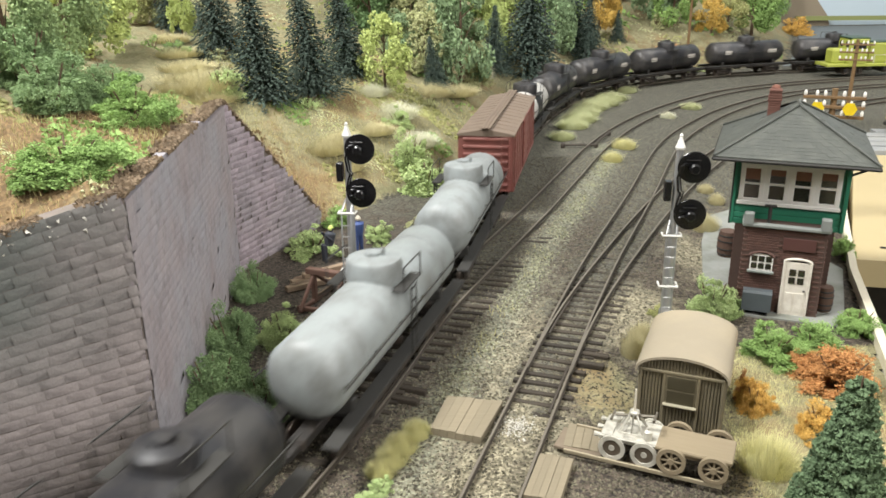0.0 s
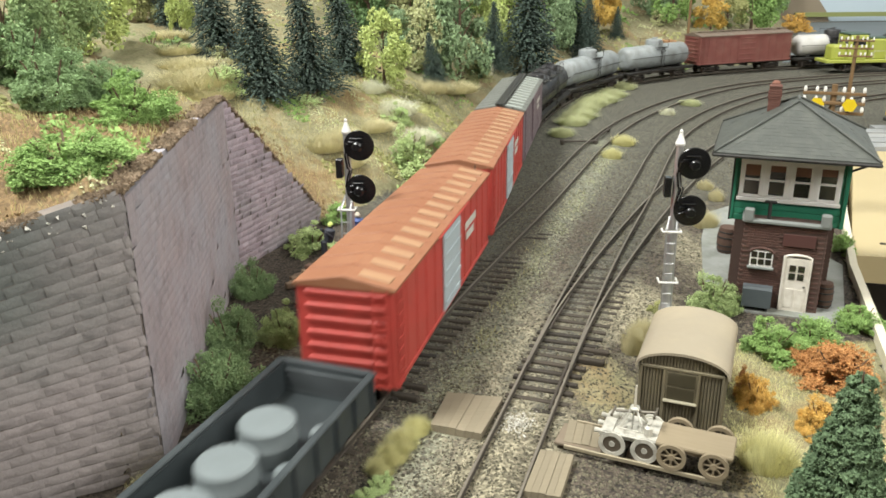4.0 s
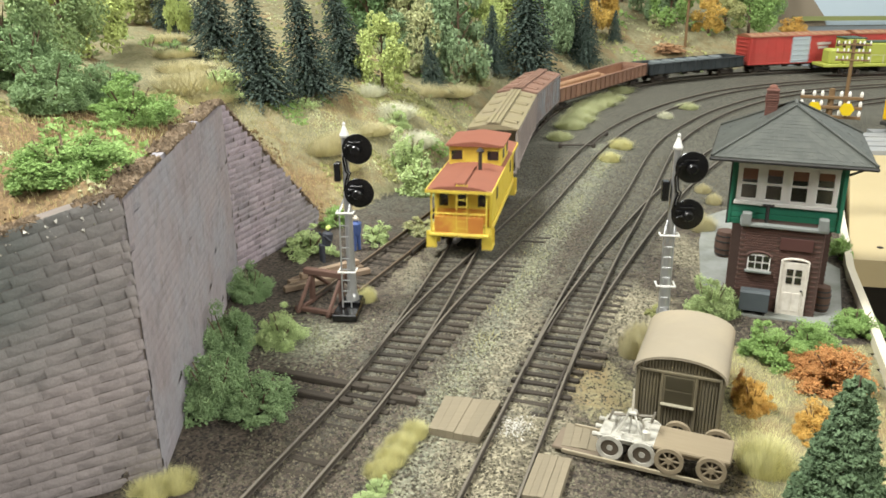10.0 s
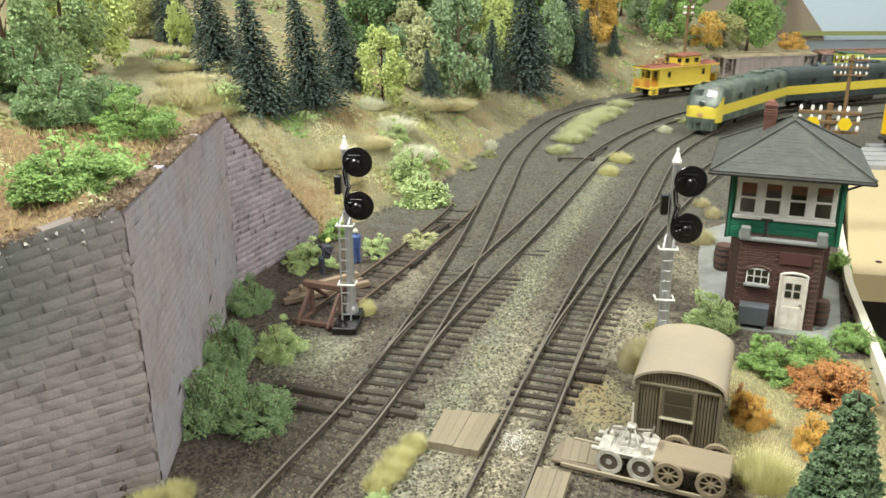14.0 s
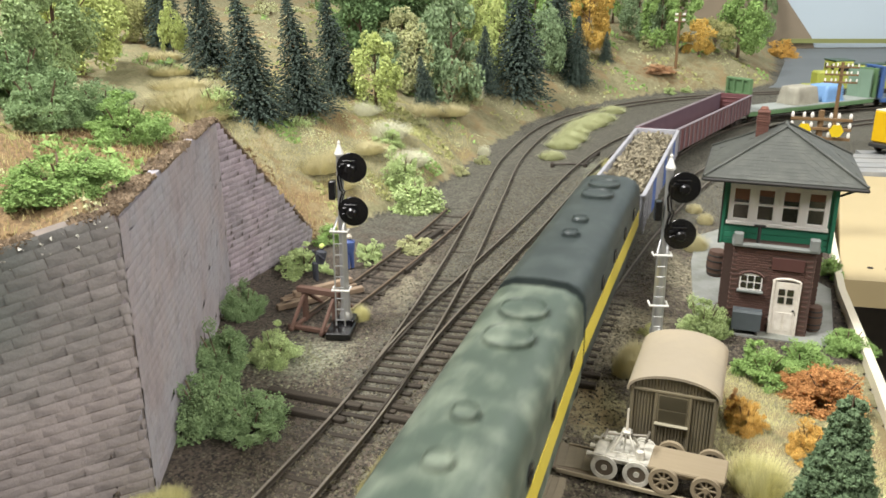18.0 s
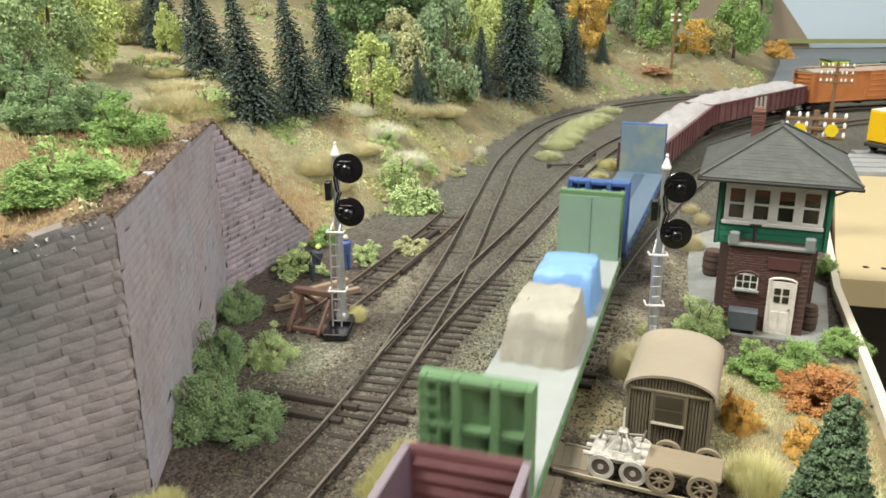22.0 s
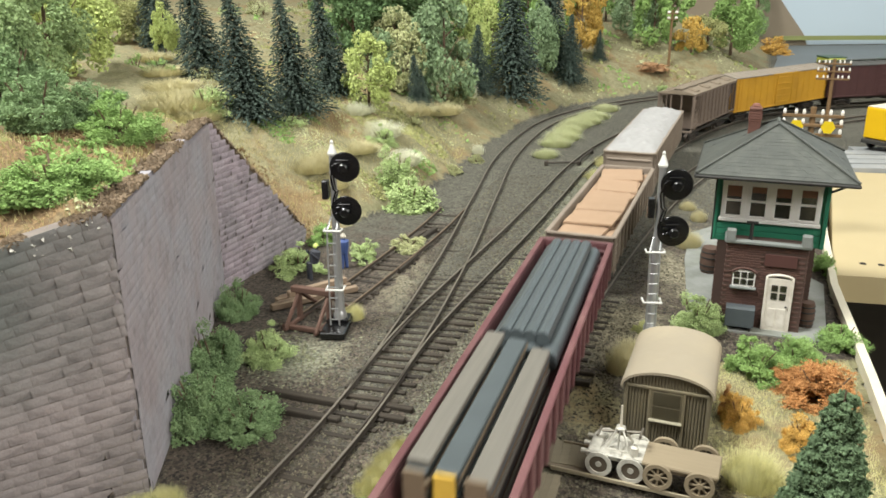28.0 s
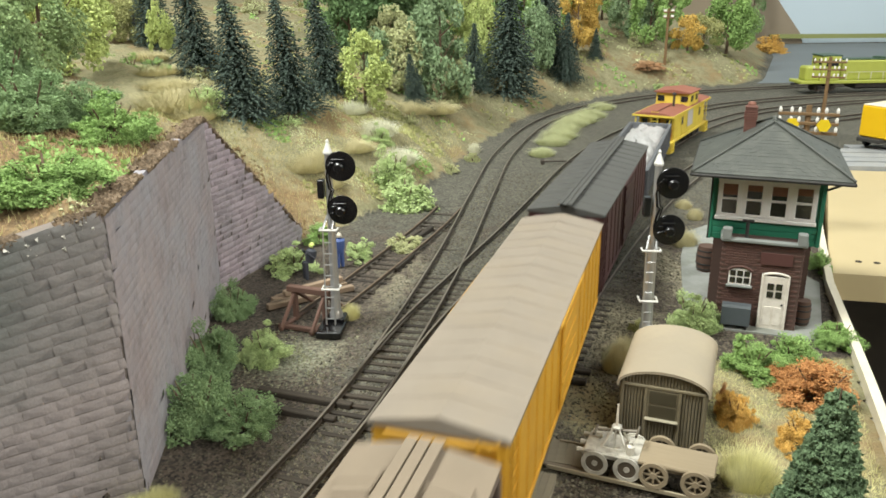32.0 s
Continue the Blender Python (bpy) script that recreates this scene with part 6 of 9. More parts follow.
    solid("painted_field", prism([(71, 168.4), (265, 158.4), (265, 158.8), (71, 168.8)], 0.75, 1.6), field, "thin green painted field line on the backdrop", "backdrop", kind="structure", smooth=0)
    tub = mat("table_ply", "8d7a5c", "766548", rough=0.8, grain=0.6, amount=0.6)
    tb = MB()
    tb.box((-115, -70, -4.5), (210, 520, 4))
    tb.box((200, 126, -4.5), (1030, 130, 4))
    solid("baseboard", tb, tub, "plywood baseboard carrying the layout", "board", kind="structure", smooth=0)


build_boards()


# ---- signal tower ----
brick_m = mat("tower_brick", "5a3f36", "442f29", rough=0.85, grain=5, amount=0.6, rnd=0.16, bump=0.2)
brick_j = mat("tower_brick_rest", "5a3f36", "442f29", rough=0.85, grain=5, amount=0.6, island=0.16, bump=0.2)
mortar_m = mat("tower_mortar", "54423a", "41322c", rough=0.95, grain=4, amount=0.5)
green_m = mat("tower_green", "2a7c60", "20644d", rough=0.5, grain=2, amount=0.4, rnd=0.06)
white_m = mat("tower_white", "f0eee9", "dedbd3", rough=0.5, grain=3, amount=0.3)
slate_m = mat("slate", "4d504b", "3c3f3b", rough=0.55, grain=1.6, amount=0.6, dirt="686a62", dirtamt=0.4, dscale=1.2, rnd=0.05, bump=0.15)
stone_cap = mat("cap_stone", "7f837f", "60655f", rough=0.8, grain=2, amount=0.5)
glass_m = mat("tower_glass", "2b2724", "201d1b", rough=0.12, grain=1, amount=0.3, spec=0.9)
blind_m = mat("blind_brown", "86614e", "704e3e", rough=0.8, grain=3, amount=0.4)
door_m = mat("door_cream", "ddd7cb", "c2b9ab", rough=0.7, grain=3, amount=0.5, dirt="8a7d66", dirtamt=0.35, dscale=1.5)


def brick_face(parent, x0, x1, z0, z1, y, holes, count, along="x", sgn=-1):
    """Courses of brick on one face; holes: (x0, x1, z0, z1) left open. Returns how many were made as parts."""
    bl, bh = 0.27, 0.105
    rest = MB()
    mesh = mesh_of("brick", MB().box((0, 0, 0), (bl - 0.02, 0.08, bh - 0.018), 0.008) if along == "x" else MB().box((0, 0, 0), (0.08, bl - 0.02, bh - 0.018), 0.008), brick_m)
    made = 0
    r = 0
    z = z0
    while z + bh <= z1 + 0.01:
        x = x0 + (bl / 2 if r % 2 else 0)
        while x + bl <= x1 + 0.01:
            cx, cz = x + bl / 2, z + bh / 2
            if not any(a - 0.08 < cx < b + 0.08 and c - 0.03 < cz < d + 0.03 for a, b, c, d in holes):
                p = (cx, y - sgn * 0.022, cz) if along == "x" else (y - sgn * 0.022, cx, cz)
                if made < count:
                    part("brick", mesh, brick_m, parent, at=p)
                    made += 1
                else:
                    rest.box(p, (bl - 0.02, 0.08, bh - 0.018) if along == "x" else (0.08, bl - 0.02, bh - 0.018))
            x += bl
        z += bh
        r += 1
    if rest.v:
        part("brickwork", rest, brick_j, parent, smooth=0)["kind"] = "stuff"


def tower():
    t = thing("signal_tower", 13.35, 29.92, -0.3, -21.4, "two-storey signal tower with brick base, green upper floor and slate roof", "signal tower")
    Z = 0.3
    wa, ha = 3.04, 3.32 + Z
    ann = part("annex", MB().box((0, 0.55, ha / 2), (wa, 1.1, ha), 0.02), mortar_m, t, "dark brick lobby with a stone parapet", smooth=0)
    xd, wd, hd = 0.61, 0.88, 2.0 + Z
    xw = -0.75
    holes = [(xd - 0.5, xd + 0.5, 0, hd + 0.12), (xw - 0.45, xw + 0.45, 1.5 + Z, 2.25 + Z), (-0.05, 1.15, 2.45 + Z, 3.0 + Z)]
    brick_face(ann, -wa / 2, wa / 2, 0.0, ha, 0.0, holes, 300)
    brick_face(ann, 0, 1.1, 0, ha, wa / 2 + 0.01, [], 0, "y", 1)
    brick_face(ann, 0, 1.1, 0, ha, -wa / 2 - 0.01, [], 0, "y", -1)
    part("sign_board", MB().box((0.55, -0.06, 2.72 + Z), (1.2, 0.05, 0.5), 0.01), mat("sign_brown", "50302a", "452823", rough=0.8), ann, "plain brown board over the door")
    # main brick base under the upper floor
    base = part("brick_base", MB().box((-0.05, 2.75, 1.55 + Z / 2), (3.7, 3.4, 3.1 + Z)), mortar_m, t, smooth=0)
    brick_face(base, 1.05, 4.45, 0, 3.1 + Z, 1.81, [], 0, "y", 1)
    brick_face(base, 1.05, 4.45, 0, 3.1 + Z, -1.91, [], 0, "y", -1)
    # parapet
    pp = MB().box((0, 0.0, ha + 0.06), (wa + 0.16, 0.3, 0.14), 0.03)
    for s in (-1, 1):
        pp.box((s * (wa / 2 - 0.12), 0.0, ha + 0.3), (0.36, 0.34, 0.5), 0.04).box((s * (wa / 2 + 0.0), 0.55, ha + 0.06), (0.24, 1.0, 0.14), 0.02)
    part("parapet", pp, stone_cap, ann)
    part("vent_pipe", MB().rod((-0.65, 0.55, ha), (-0.65, 0.55, ha + 0.75), 0.07, 0.07, 8).box((-0.65, 0.55, ha + 0.72), (0.45, 0.1, 0.1), 0.02), dark_iron, ann)
    # door
    d = part("door", MB().box((xd, -0.04, hd / 2), (wd, 0.1, hd), 0.02), door_m, t, "cream panelled door with four small panes")
    fr = MB()
    for s in (-1, 1):
        fr.box((xd + s * (wd / 2 + 0.04), -0.06, hd / 2), (0.1, 0.14, hd), 0.02)
    for k in range(7):
        a0, a1 = math.pi * (k / 7), math.pi * ((k + 1) / 7)
        fr.rod((xd - 0.5 * math.cos(a0), -0.07, hd + 0.14 * math.sin(a0)), (xd - 0.5 * math.cos(a1), -0.07, hd + 0.14 * math.sin(a1)), 0.06, 0.06, 6)
    part("door_frame", fr, door_m, d)
    for i in (-1, 1):
        for k in (0, 1):
            part("pane", MB().box((xd + i * 0.16, -0.1, hd - 0.42 - k * 0.34), (0.24, 0.03, 0.27), 0.01), glass_m, d)
    for i in (-1, 1):
        part("door_panel", MB().box((xd + i * 0.18, -0.095, 0.62), (0.28, 0.03, 0.8), 0.01), door_m, d)
    part("door_handle", MB().lathe([(0.03, 0), (0.045, 0.04), (0.02, 0.08)], 8, Matrix.Translation((xd + 0.33, -0.1, 1.15)) @ pose(0, 0, 0, 90, 0, 0)), dark_iron, d)
    # small arched window
    w = part("window", MB().box((xw, -0.03, 1.85 + Z), (0.86, 0.08, 0.7), 0.01), white_m, t, "small white arched window with six panes")
    for i in (-1, 0, 1):
        for k in (0, 1):
            part("pane", MB().box((xw + i * 0.27, -0.08, 1.7 + Z + k * 0.3), (0.22, 0.03, 0.24), 0.01), glass_m, w)
    ar = MB().tube([(xw - 0.52 * math.cos(q), -0.07, 1.95 + Z + 0.34 * math.sin(q)) for q in (0.47 + 0.275 * k for k in range(9))], 0.06, 6)
    part("window_arch", ar, brick_j, w)
    part("window_sill", MB().box((xw, -0.1, 1.46 + Z), (1.0, 0.2, 0.09), 0.02), stone_cap, w)
    # coal bunker under the window
    b = thing("coal_bunker", 0, 0, 0, 0, "dark grey metal coal bunker against the brick wall", "bunker")
    b.matrix_basis = t.matrix_basis @ pose(-0.75 * K, -0.35 * K, 0, 0, 0, 0)
    part("bin", MB().sweep([(-0.28, 0.25), (0.28, 0.25), (0.28, 0.95), (0.1, 1.1), (-0.2, 1.1), (-0.28, 1.0)], -0.55, 0.55, pose(0, 0, 0, 0, 0, 90)), mat("bunker_metal", "50575a", "3d4446", rough=0.6), b)
    for s in (-1, 1):
        part("leg", MB().box((s * 0.42, 0, 0.14), (0.1, 0.45, 0.28), 0.02), dark_iron, b)
    # upper floor, clad in green boards
    wu, dp, zb, zt, y0 = 4.19, 4.0, 3.04 + Z, 5.9 + Z, 1.06
    up = part("upper_floor", MB().box((-0.05, y0 + dp / 2, (zb + zt) / 2), (wu - 0.06, dp - 0.06, zt - zb)), green_m, t, "green boarded upper floor", smooth=0)
    nb = 11
    front_holes = (4.0 + Z - 0.08, 5.62 + Z)
    for k in range(nb):
        z = zb + (zt - zb) * (k + 0.5) / nb
        hgt = (zt - zb) / nb
        if z < front_holes[0]:
            part("board", MB().box((-0.05, y0, z), (wu, 0.05, hgt - 0.02), 0.012, None), green_m, up)
        for sx in (-1, 1):
            if z < front_holes[0]:
                part("board", MB().box((-0.05 + sx * wu / 2, y0 + dp / 2, z), (0.05, dp, hgt - 0.02), 0.012), green_m, up)
    for sx in (-1, 1):
        part("corner_board", MB().box((-0.05 + sx * (wu / 2 - 0.02), y0 - 0.02, (zb + zt) / 2), (0.16, 0.12, zt - zb), 0.02), green_m, up)
    part("header_board", MB().box((-0.05, y0 - 0.01, zt - 0.1), (wu, 0.08, 0.2), 0.01), green_m, up)
    # four front windows, each two sashes
    ww, z0, z1 = 3.73, 4.0 + Z, 5.55 + Z
    n = 4
    cw = ww / n
    part("window_band", MB().box((-0.05, y0 - 0.06, z0 - 0.02), (ww + 0.12, 0.18, 0.14), 0.02).box((-0.05, y0 - 0.04, z1), (ww + 0.04, 0.12, 0.12), 0.02), white_m, up)
    for k in range(n):
        x = -0.05 - ww / 2 + cw * (k + 0.5)
        fr = MB()
        for s in (-1, 1):
            fr.box((x + s * (cw / 2 - 0.09), y0 - 0.04, (z0 + z1) / 2), (0.19, 0.1, z1 - z0), 0.015)
        fr.box((x, y0 - 0.05, (z0 + z1) / 2 + 0.02), (cw, 0.09, 0.09), 0.015).box((x, y0 - 0.05, z0 + 0.12), (cw, 0.08, 0.12), 0.015).box((x, y0 - 0.05, z1 - 0.08), (cw, 0.08, 0.12), 0.015)
        wn = part("window", fr, white_m, up, "white two-sash window")
        part("pane", MB().box((x, y0 - 0.015, (z0 + z1) / 2 - 0.36), (cw - 0.3, 0.03, 0.62)), glass_m, wn)
        part("pane", MB().box((x, y0 - 0.015, (z0 + z1) / 2 + 0.38), (cw - 0.3, 0.03, 0.62)), glass_m, wn)
        bh = (0.5, 0.3, 0.42, 0.34)[k]
        part("blind", MB().box((x, y0 - 0.034, z1 - 0.1 - bh / 2), (cw - 0.32, 0.012, bh)), blind_m, wn, "brown half-drawn blind")
    for sx in (-1, 1):
        for k in range(3):
            y = y0 + 0.75 + 1.2 * k
            fr = MB().box((-0.05 + sx * wu / 2, y, (z0 + z1) / 2), (0.09, 1.0, z1 - z0), 0.015)
            wn = part("window", fr, white_m, up, "white two-sash window")
            for q in (-0.36, 0.38):
                part("pane", MB().box((-0.05 + sx * (wu / 2 + 0.04), y, (z0 + z1) / 2 + q), (0.03, 0.72, 0.6)), glass_m, wn)
    # hipped slate roof
    ze, we, fe, de, zp = 6.09 + Z, 5.84, -0.37, 6.38, 7.76 + Z
    cx, cy = -0.05, fe + de / 2
    r0, r1 = (cx, cy - 0.52, zp), (cx, cy + 0.52, zp)
    c = [(cx - we / 2, fe, ze), (cx + we / 2, fe, ze), (cx + we / 2, fe + de, ze), (cx - we / 2, fe + de, ze)]
    rf = MB().add([*c, r0, r1, *[(x, y, z - 0.12) for x, y, z in c]], [(0, 1, 4), (1, 2, 5, 4), (2, 3, 5), (3, 0, 4, 5), (6, 7, 1, 0), (7, 8, 2, 1), (8, 9, 3, 2), (9, 6, 0, 3), (9, 8, 7, 6)])
    roof = part("roof", rf, slate_m, t, "dark green-grey slate hip roof", smooth=0)
    # slates in courses on the two slopes towards the tracks and the front
    rest = MB()
    rnd = random.Random(2)
    made = 0
    for a, b, p, q in ((c[0], c[1], r0, r0), (c[3], c[0], r1, r0), (c[1], c[2], r0, r1)):
        a, b, p, q = Vector(a), Vector(b), Vector(p), Vector(q)
        rows = 17
        for k in range(rows):
            t0, t1 = k / rows, (k + 1.25) / rows
            L0, R0 = a.lerp(p, t0), b.lerp(q, t0)
            L1, R1 = a.lerp(p, min(t1, 1)), b.lerp(q, min(t1, 1))
            nn = (b - a).cross(p - a).normalized()
            if nn.z < 0:
                nn = -nn
            w = (R0 - L0).length
            m = max(1, int(w / 0.36))
            for i in range(m):
                if rnd.random() < 0.02:
                    continue
                u0, u1 = (i + 0.01) / m, (i + 0.99) / m
                lift = 0.014 + rnd.uniform(0, 0.008)
                q4 = [L0.lerp(R0, u0) + nn * lift, L0.lerp(R0, u1) + nn * lift, L1.lerp(R1, u1) + nn * 0.012, L1.lerp(R1, u0) + nn * 0.012]
                vs = [tuple(v) for v in q4] + [tuple(v - nn * 0.03) for v in q4]
                fs = [(0, 1, 2, 3), (0, 4, 5, 1), (1, 5, 6, 2), (3, 7, 4, 0)]
                if made < 260 and a == Vector(c[0]):
                    part("slate", MB().add(vs, fs), slate_m, roof, smooth=0)
                    made += 1
                else:
                    rest.add(vs, fs)
    sl = part("slating", rest, mat("slate_rest", "4d504b", "3c3f3b", rough=0.55, grain=1.6, amount=0.6, dirt="686a62", dirtamt=0.4, dscale=1.2, island=0.05, bump=0.15), roof, smooth=0)
    sl["kind"] = "stuff"
    hip = MB()
    for a in c:
        hip.rod(Vector(a) + Vector((0, 0, 0.05)), Vector(r0 if a[1] < cy else r1) + Vector((0, 0, 0.05)), 0.06, 0.06, 6)
    hip.rod(Vector(r0) + Vector((0, 0, 0.05)), Vector(r1) + Vector((0, 0, 0.05)), 0.08, 0.08, 6)
    part("hip_tiles", hip, slate_m, roof)
    gut = MB()
    for a, b in zip(c, c[1:] + c[:1]):
        gut.rod(Vector(a) - Vector((0, 0, 0.1)), Vector(b) - Vector((0, 0, 0.1)), 0.07, 0.07, 6)
    part("gutter", gut, dark_iron, roof)
    part("bracket", MB().rod((cx + we / 2 - 0.2, fe + 0.5, ze - 0.15), (cx + wu / 2, y0 + 0.1, ze - 0.75), 0.05, 0.05, 5), dark_iron, t)
    part("downpipe", MB().rod((cx - wu / 2 - 0.02, y0 - 0.05, zb), (cx - wu / 2 - 0.02, y0 - 0.05, zt), 0.045, 0.045, 6), dark_iron, t)
    xc, yc, zc = cx - 0.92, cy + 0.7, zp + 0.38
    brick_red = mat("chimney_brick", "6c483d", "50342c", rough=0.85, grain=6, amount=0.6, rnd=0.12)
    chp = part("chimney", MB().box((xc, yc, zc - 0.65), (0.44, 0.44, 1.3)), mortar_m, t, "brown brick chimney with corbelled courses", smooth=0)
    for k in range(13):
        out = 0.06 if k in (9, 10) else 0.03 if k in (8, 11) else 0.0
        part("brick_course", MB().box((xc, yc, zc - 1.25 + 0.1 * k), (0.48 + out, 0.48 + out, 0.085), 0.012), brick_red, chp)
    part("chimney_cap", MB().lathe([(0.36, 0), (0.36, 0.05), (0.22, 0.12)], 4, Matrix.Translation((xc, yc, zc + 0.0)) @ pose(0, 0, 0, 0, 0, 45)), brick_red, chp, smooth=0)
    part("chimney_pot", MB().lathe([(0.16, 0), (0.17, 0.05), (0.12, 0.14)], 12, Matrix.Translation((xc, yc, zc + 0.1))), mat("clay_pot", "85594a", "6b463a", rough=0.8), chp)
    return t


tower()
solid("foundation_slab", prism([(10.6, 30.3), (15.5, 28.4), (18.3, 34.6), (16.2, 44.0), (14.6, 42.8), (13.0, 38.6)], -0.36, -0.24), mat("slab_plaster", "8f918c", "71746f", rough=0.9, grain=1.2, amount=0.8, bump=0.4, bscale=5, dirt="5f6352", dirtamt=0.6, dscale=0.7),
      "pale grey plaster slab under the signal tower", "slab", kind="structure", smooth=0)


def barrel(x, y, r, h, rz, label, m):
    o = thing("barrel", x, y, -0.3, rz, label, "barrel", "barrels by the tower")
    n = 14
    part("barrel_body", MB().lathe([(r * 0.82, 0), (r * 0.95, h * 0.25), (r, h * 0.5), (r * 0.95, h * 0.75), (r * 0.82, h)], n), m, o)
    for z in (0.15, 0.35, 0.65, 0.85):
        rr = r * (0.82 + 0.18 * math.sin(math.pi * z)) + 0.012
        part("hoop", MB().lathe([(rr, z * h - 0.03), (rr + 0.01, z * h - 0.03), (rr + 0.01, z * h + 0.03), (rr, z * h + 0.03)], n), dark_iron, o)
    part("lid", MB().lathe([(r * 0.76, h * 0.96), (r * 0.76, h * 0.985)], n), m, o)


barrel_m = mat("barrel_wood", "5a4438", "45332a", rough=0.85, grain=3, amount=0.6, streak=(4, 4, 0.4))
barrel(13.6, 36.6, 0.5, 1.3, 0, "dark wooden barrel beside the tower", barrel_m)
barrel(15.35, 30.1, 0.36, 1.1, 30, "dark wooden barrel at the tower's corner", barrel_m)


# ---- colour-light signals ----
silver = mat("signal_silver", "c2c3c2", "a4a6a6", rough=0.35, metal=0.75, grain=2, amount=0.4)
gloss_black = mat("signal_black", "0f0f10", "1a1a1b", rough=0.25, grain=3, amount=0.4)
white_rail = mat("ladder_white", "dddcd6", "c4c2ba", rough=0.45, grain=4, amount=0.3)


def signal(x, y, rz, h, heads, label, lad):
    t = thing("signal_mast", x, y, -0.3, rz, label, "railway signal", "block signals")
    Z = 0.3
    if lad > 0:
        part("base_plinth", MB().box((-0.1, -0.35, 0.14), (1.0, 1.9, 0.3), 0.04).box((0, 0.1, 0.36), (0.75, 0.75, 0.2), 0.04), gloss_black, t)
    part("mast", MB().lathe([(0.27, 0.4), (0.27, 0.62), (0.22, 0.72), (0.2, 0.8), (0.17, 2.4), (0.135, h - 0.3), (0.13, h + Z - 0.15)], 16), silver, t)
    part("mast_cap", MB().lathe([(0.17, h + Z - 0.18), (0.19, h + Z - 0.1), (0.13, h + Z + 0.05), (0.05, h + Z + 0.28), (0.07, h + Z + 0.34), (0.02, h + Z + 0.42)], 14), white_rail, t, "white finial cap")
    for k, z in enumerate(heads):
        z += Z
        hd = MB().lathe([(0.05, -0.03), (0.58, -0.02), (0.6, 0.0), (0.58, 0.025), (0.3, 0.04), (0.05, 0.045)], 26, Matrix.Translation((0.52, -0.22, z)) @ pose(0, 0, 0, 90, 0, 0))
        tg = part("target", hd, gloss_black, t, "round glossy black target disc")
        bx = MB().lathe([(0.2, 0), (0.2, 0.3), (0.14, 0.36)], 12, Matrix.Translation((0.5, -0.24, z)) @ pose(0, 0, 0, 90, 0, 0)).box((0.25, -0.3, z + 0.12), (0.3, 0.14, 0.14), 0.03).box((0.45, -0.42, z + 0.3), (0.5, 0.1, 0.08), 0.02)
        part("lamp_housing", bx, gloss_black, tg)
        part("head_bracket", MB().rod((0, 0, z), (0.4, -0.2, z), 0.05, 0.05, 6), gloss_black, tg)
        part("bolt", MB().lathe([(0.03, 0), (0.02, 0.03)], 6, Matrix.Translation((0.55, -0.3, z - 0.12)) @ pose(0, 0, 0, 90, 0, 0)), silver, tg)
    z0, z1 = heads[1] + Z, heads[0] + Z
    pts = [(0.3, -0.3, z1 + 0.1), (0.05, -0.28, z1 + 0.05), (-0.05, -0.22, z1 - 0.4), (0.02, -0.2, z1 - 0.9), (0.12, -0.2, (z0 + z1) / 2 - 0.1), (0.02, -0.22, z0 + 0.5), (-0.06, -0.24, z0 + 0.1), (0.1, -0.3, z0 - 0.12), (0.35, -0.35, z0)]
    part("cable", MB().tube(pts, 0.04, 6), gloss_black, t, "looping black cable")
    part("cable", MB().tube([(p[0] + 0.1, p[1] - 0.02, p[2] + 0.04) for p in pts[1:-1]], 0.03, 5), gloss_black, t, "looping black cable")
    part("relay_box", MB().box((-0.33, 0.0, heads[0] + Z - 0.95), (0.26, 0.36, 0.75), 0.03), gloss_black, t)
    # ladder
    zt = heads[1] + Z - 0.75
    lw, yo = 0.36, -0.62
    ld = MB()
    for s in (-1, 1):
        ld.rod((s * lw / 2 - 0.1, yo, 0.35), (s * lw / 2 - 0.1, yo + 0.25, zt), 0.035, 0.035, 5)
        ld.rod((s * lw / 2 - 0.1, yo + 0.25, zt), (s * 0.14, -0.05, zt + 0.45), 0.045, 0.045, 5)
    lp = part("ladder", ld, silver, t)
    n = 9
    for k in range(n):
        z = 0.6 + (zt - 0.7) * k / (n - 1)
        yy = yo + 0.25 * (z - 0.35) / (zt - 0.35)
        part("rung", MB().rod((-lw / 2 - 0.1, yy, z), (lw / 2 - 0.1, yy, z), 0.028, 0.028, 5), silver, lp)
    for z in (zt - 0.05, 1.65 + 0.2):
        yy = yo + 0.25 * (z - 0.35) / (zt - 0.35)
        part("ladder_hoop", MB().tube([(-0.42, -0.05, z), (-0.42, yy - 0.02, z), (0.26, yy - 0.02, z), (0.26, -0.05, z), (0.05, 0.05, z)], 0.045, 6), white_rail, t)
    return t


signal(-3.8, 30.75, -6, 7.15, (6.55, 4.8), "silver two-head signal mast with black discs on a black plinth", 1)
signal(8.62, 28.95, -6, 6.95, (6.15, 4.35), "silver two-head signal mast with ladder beside the hut", 0)


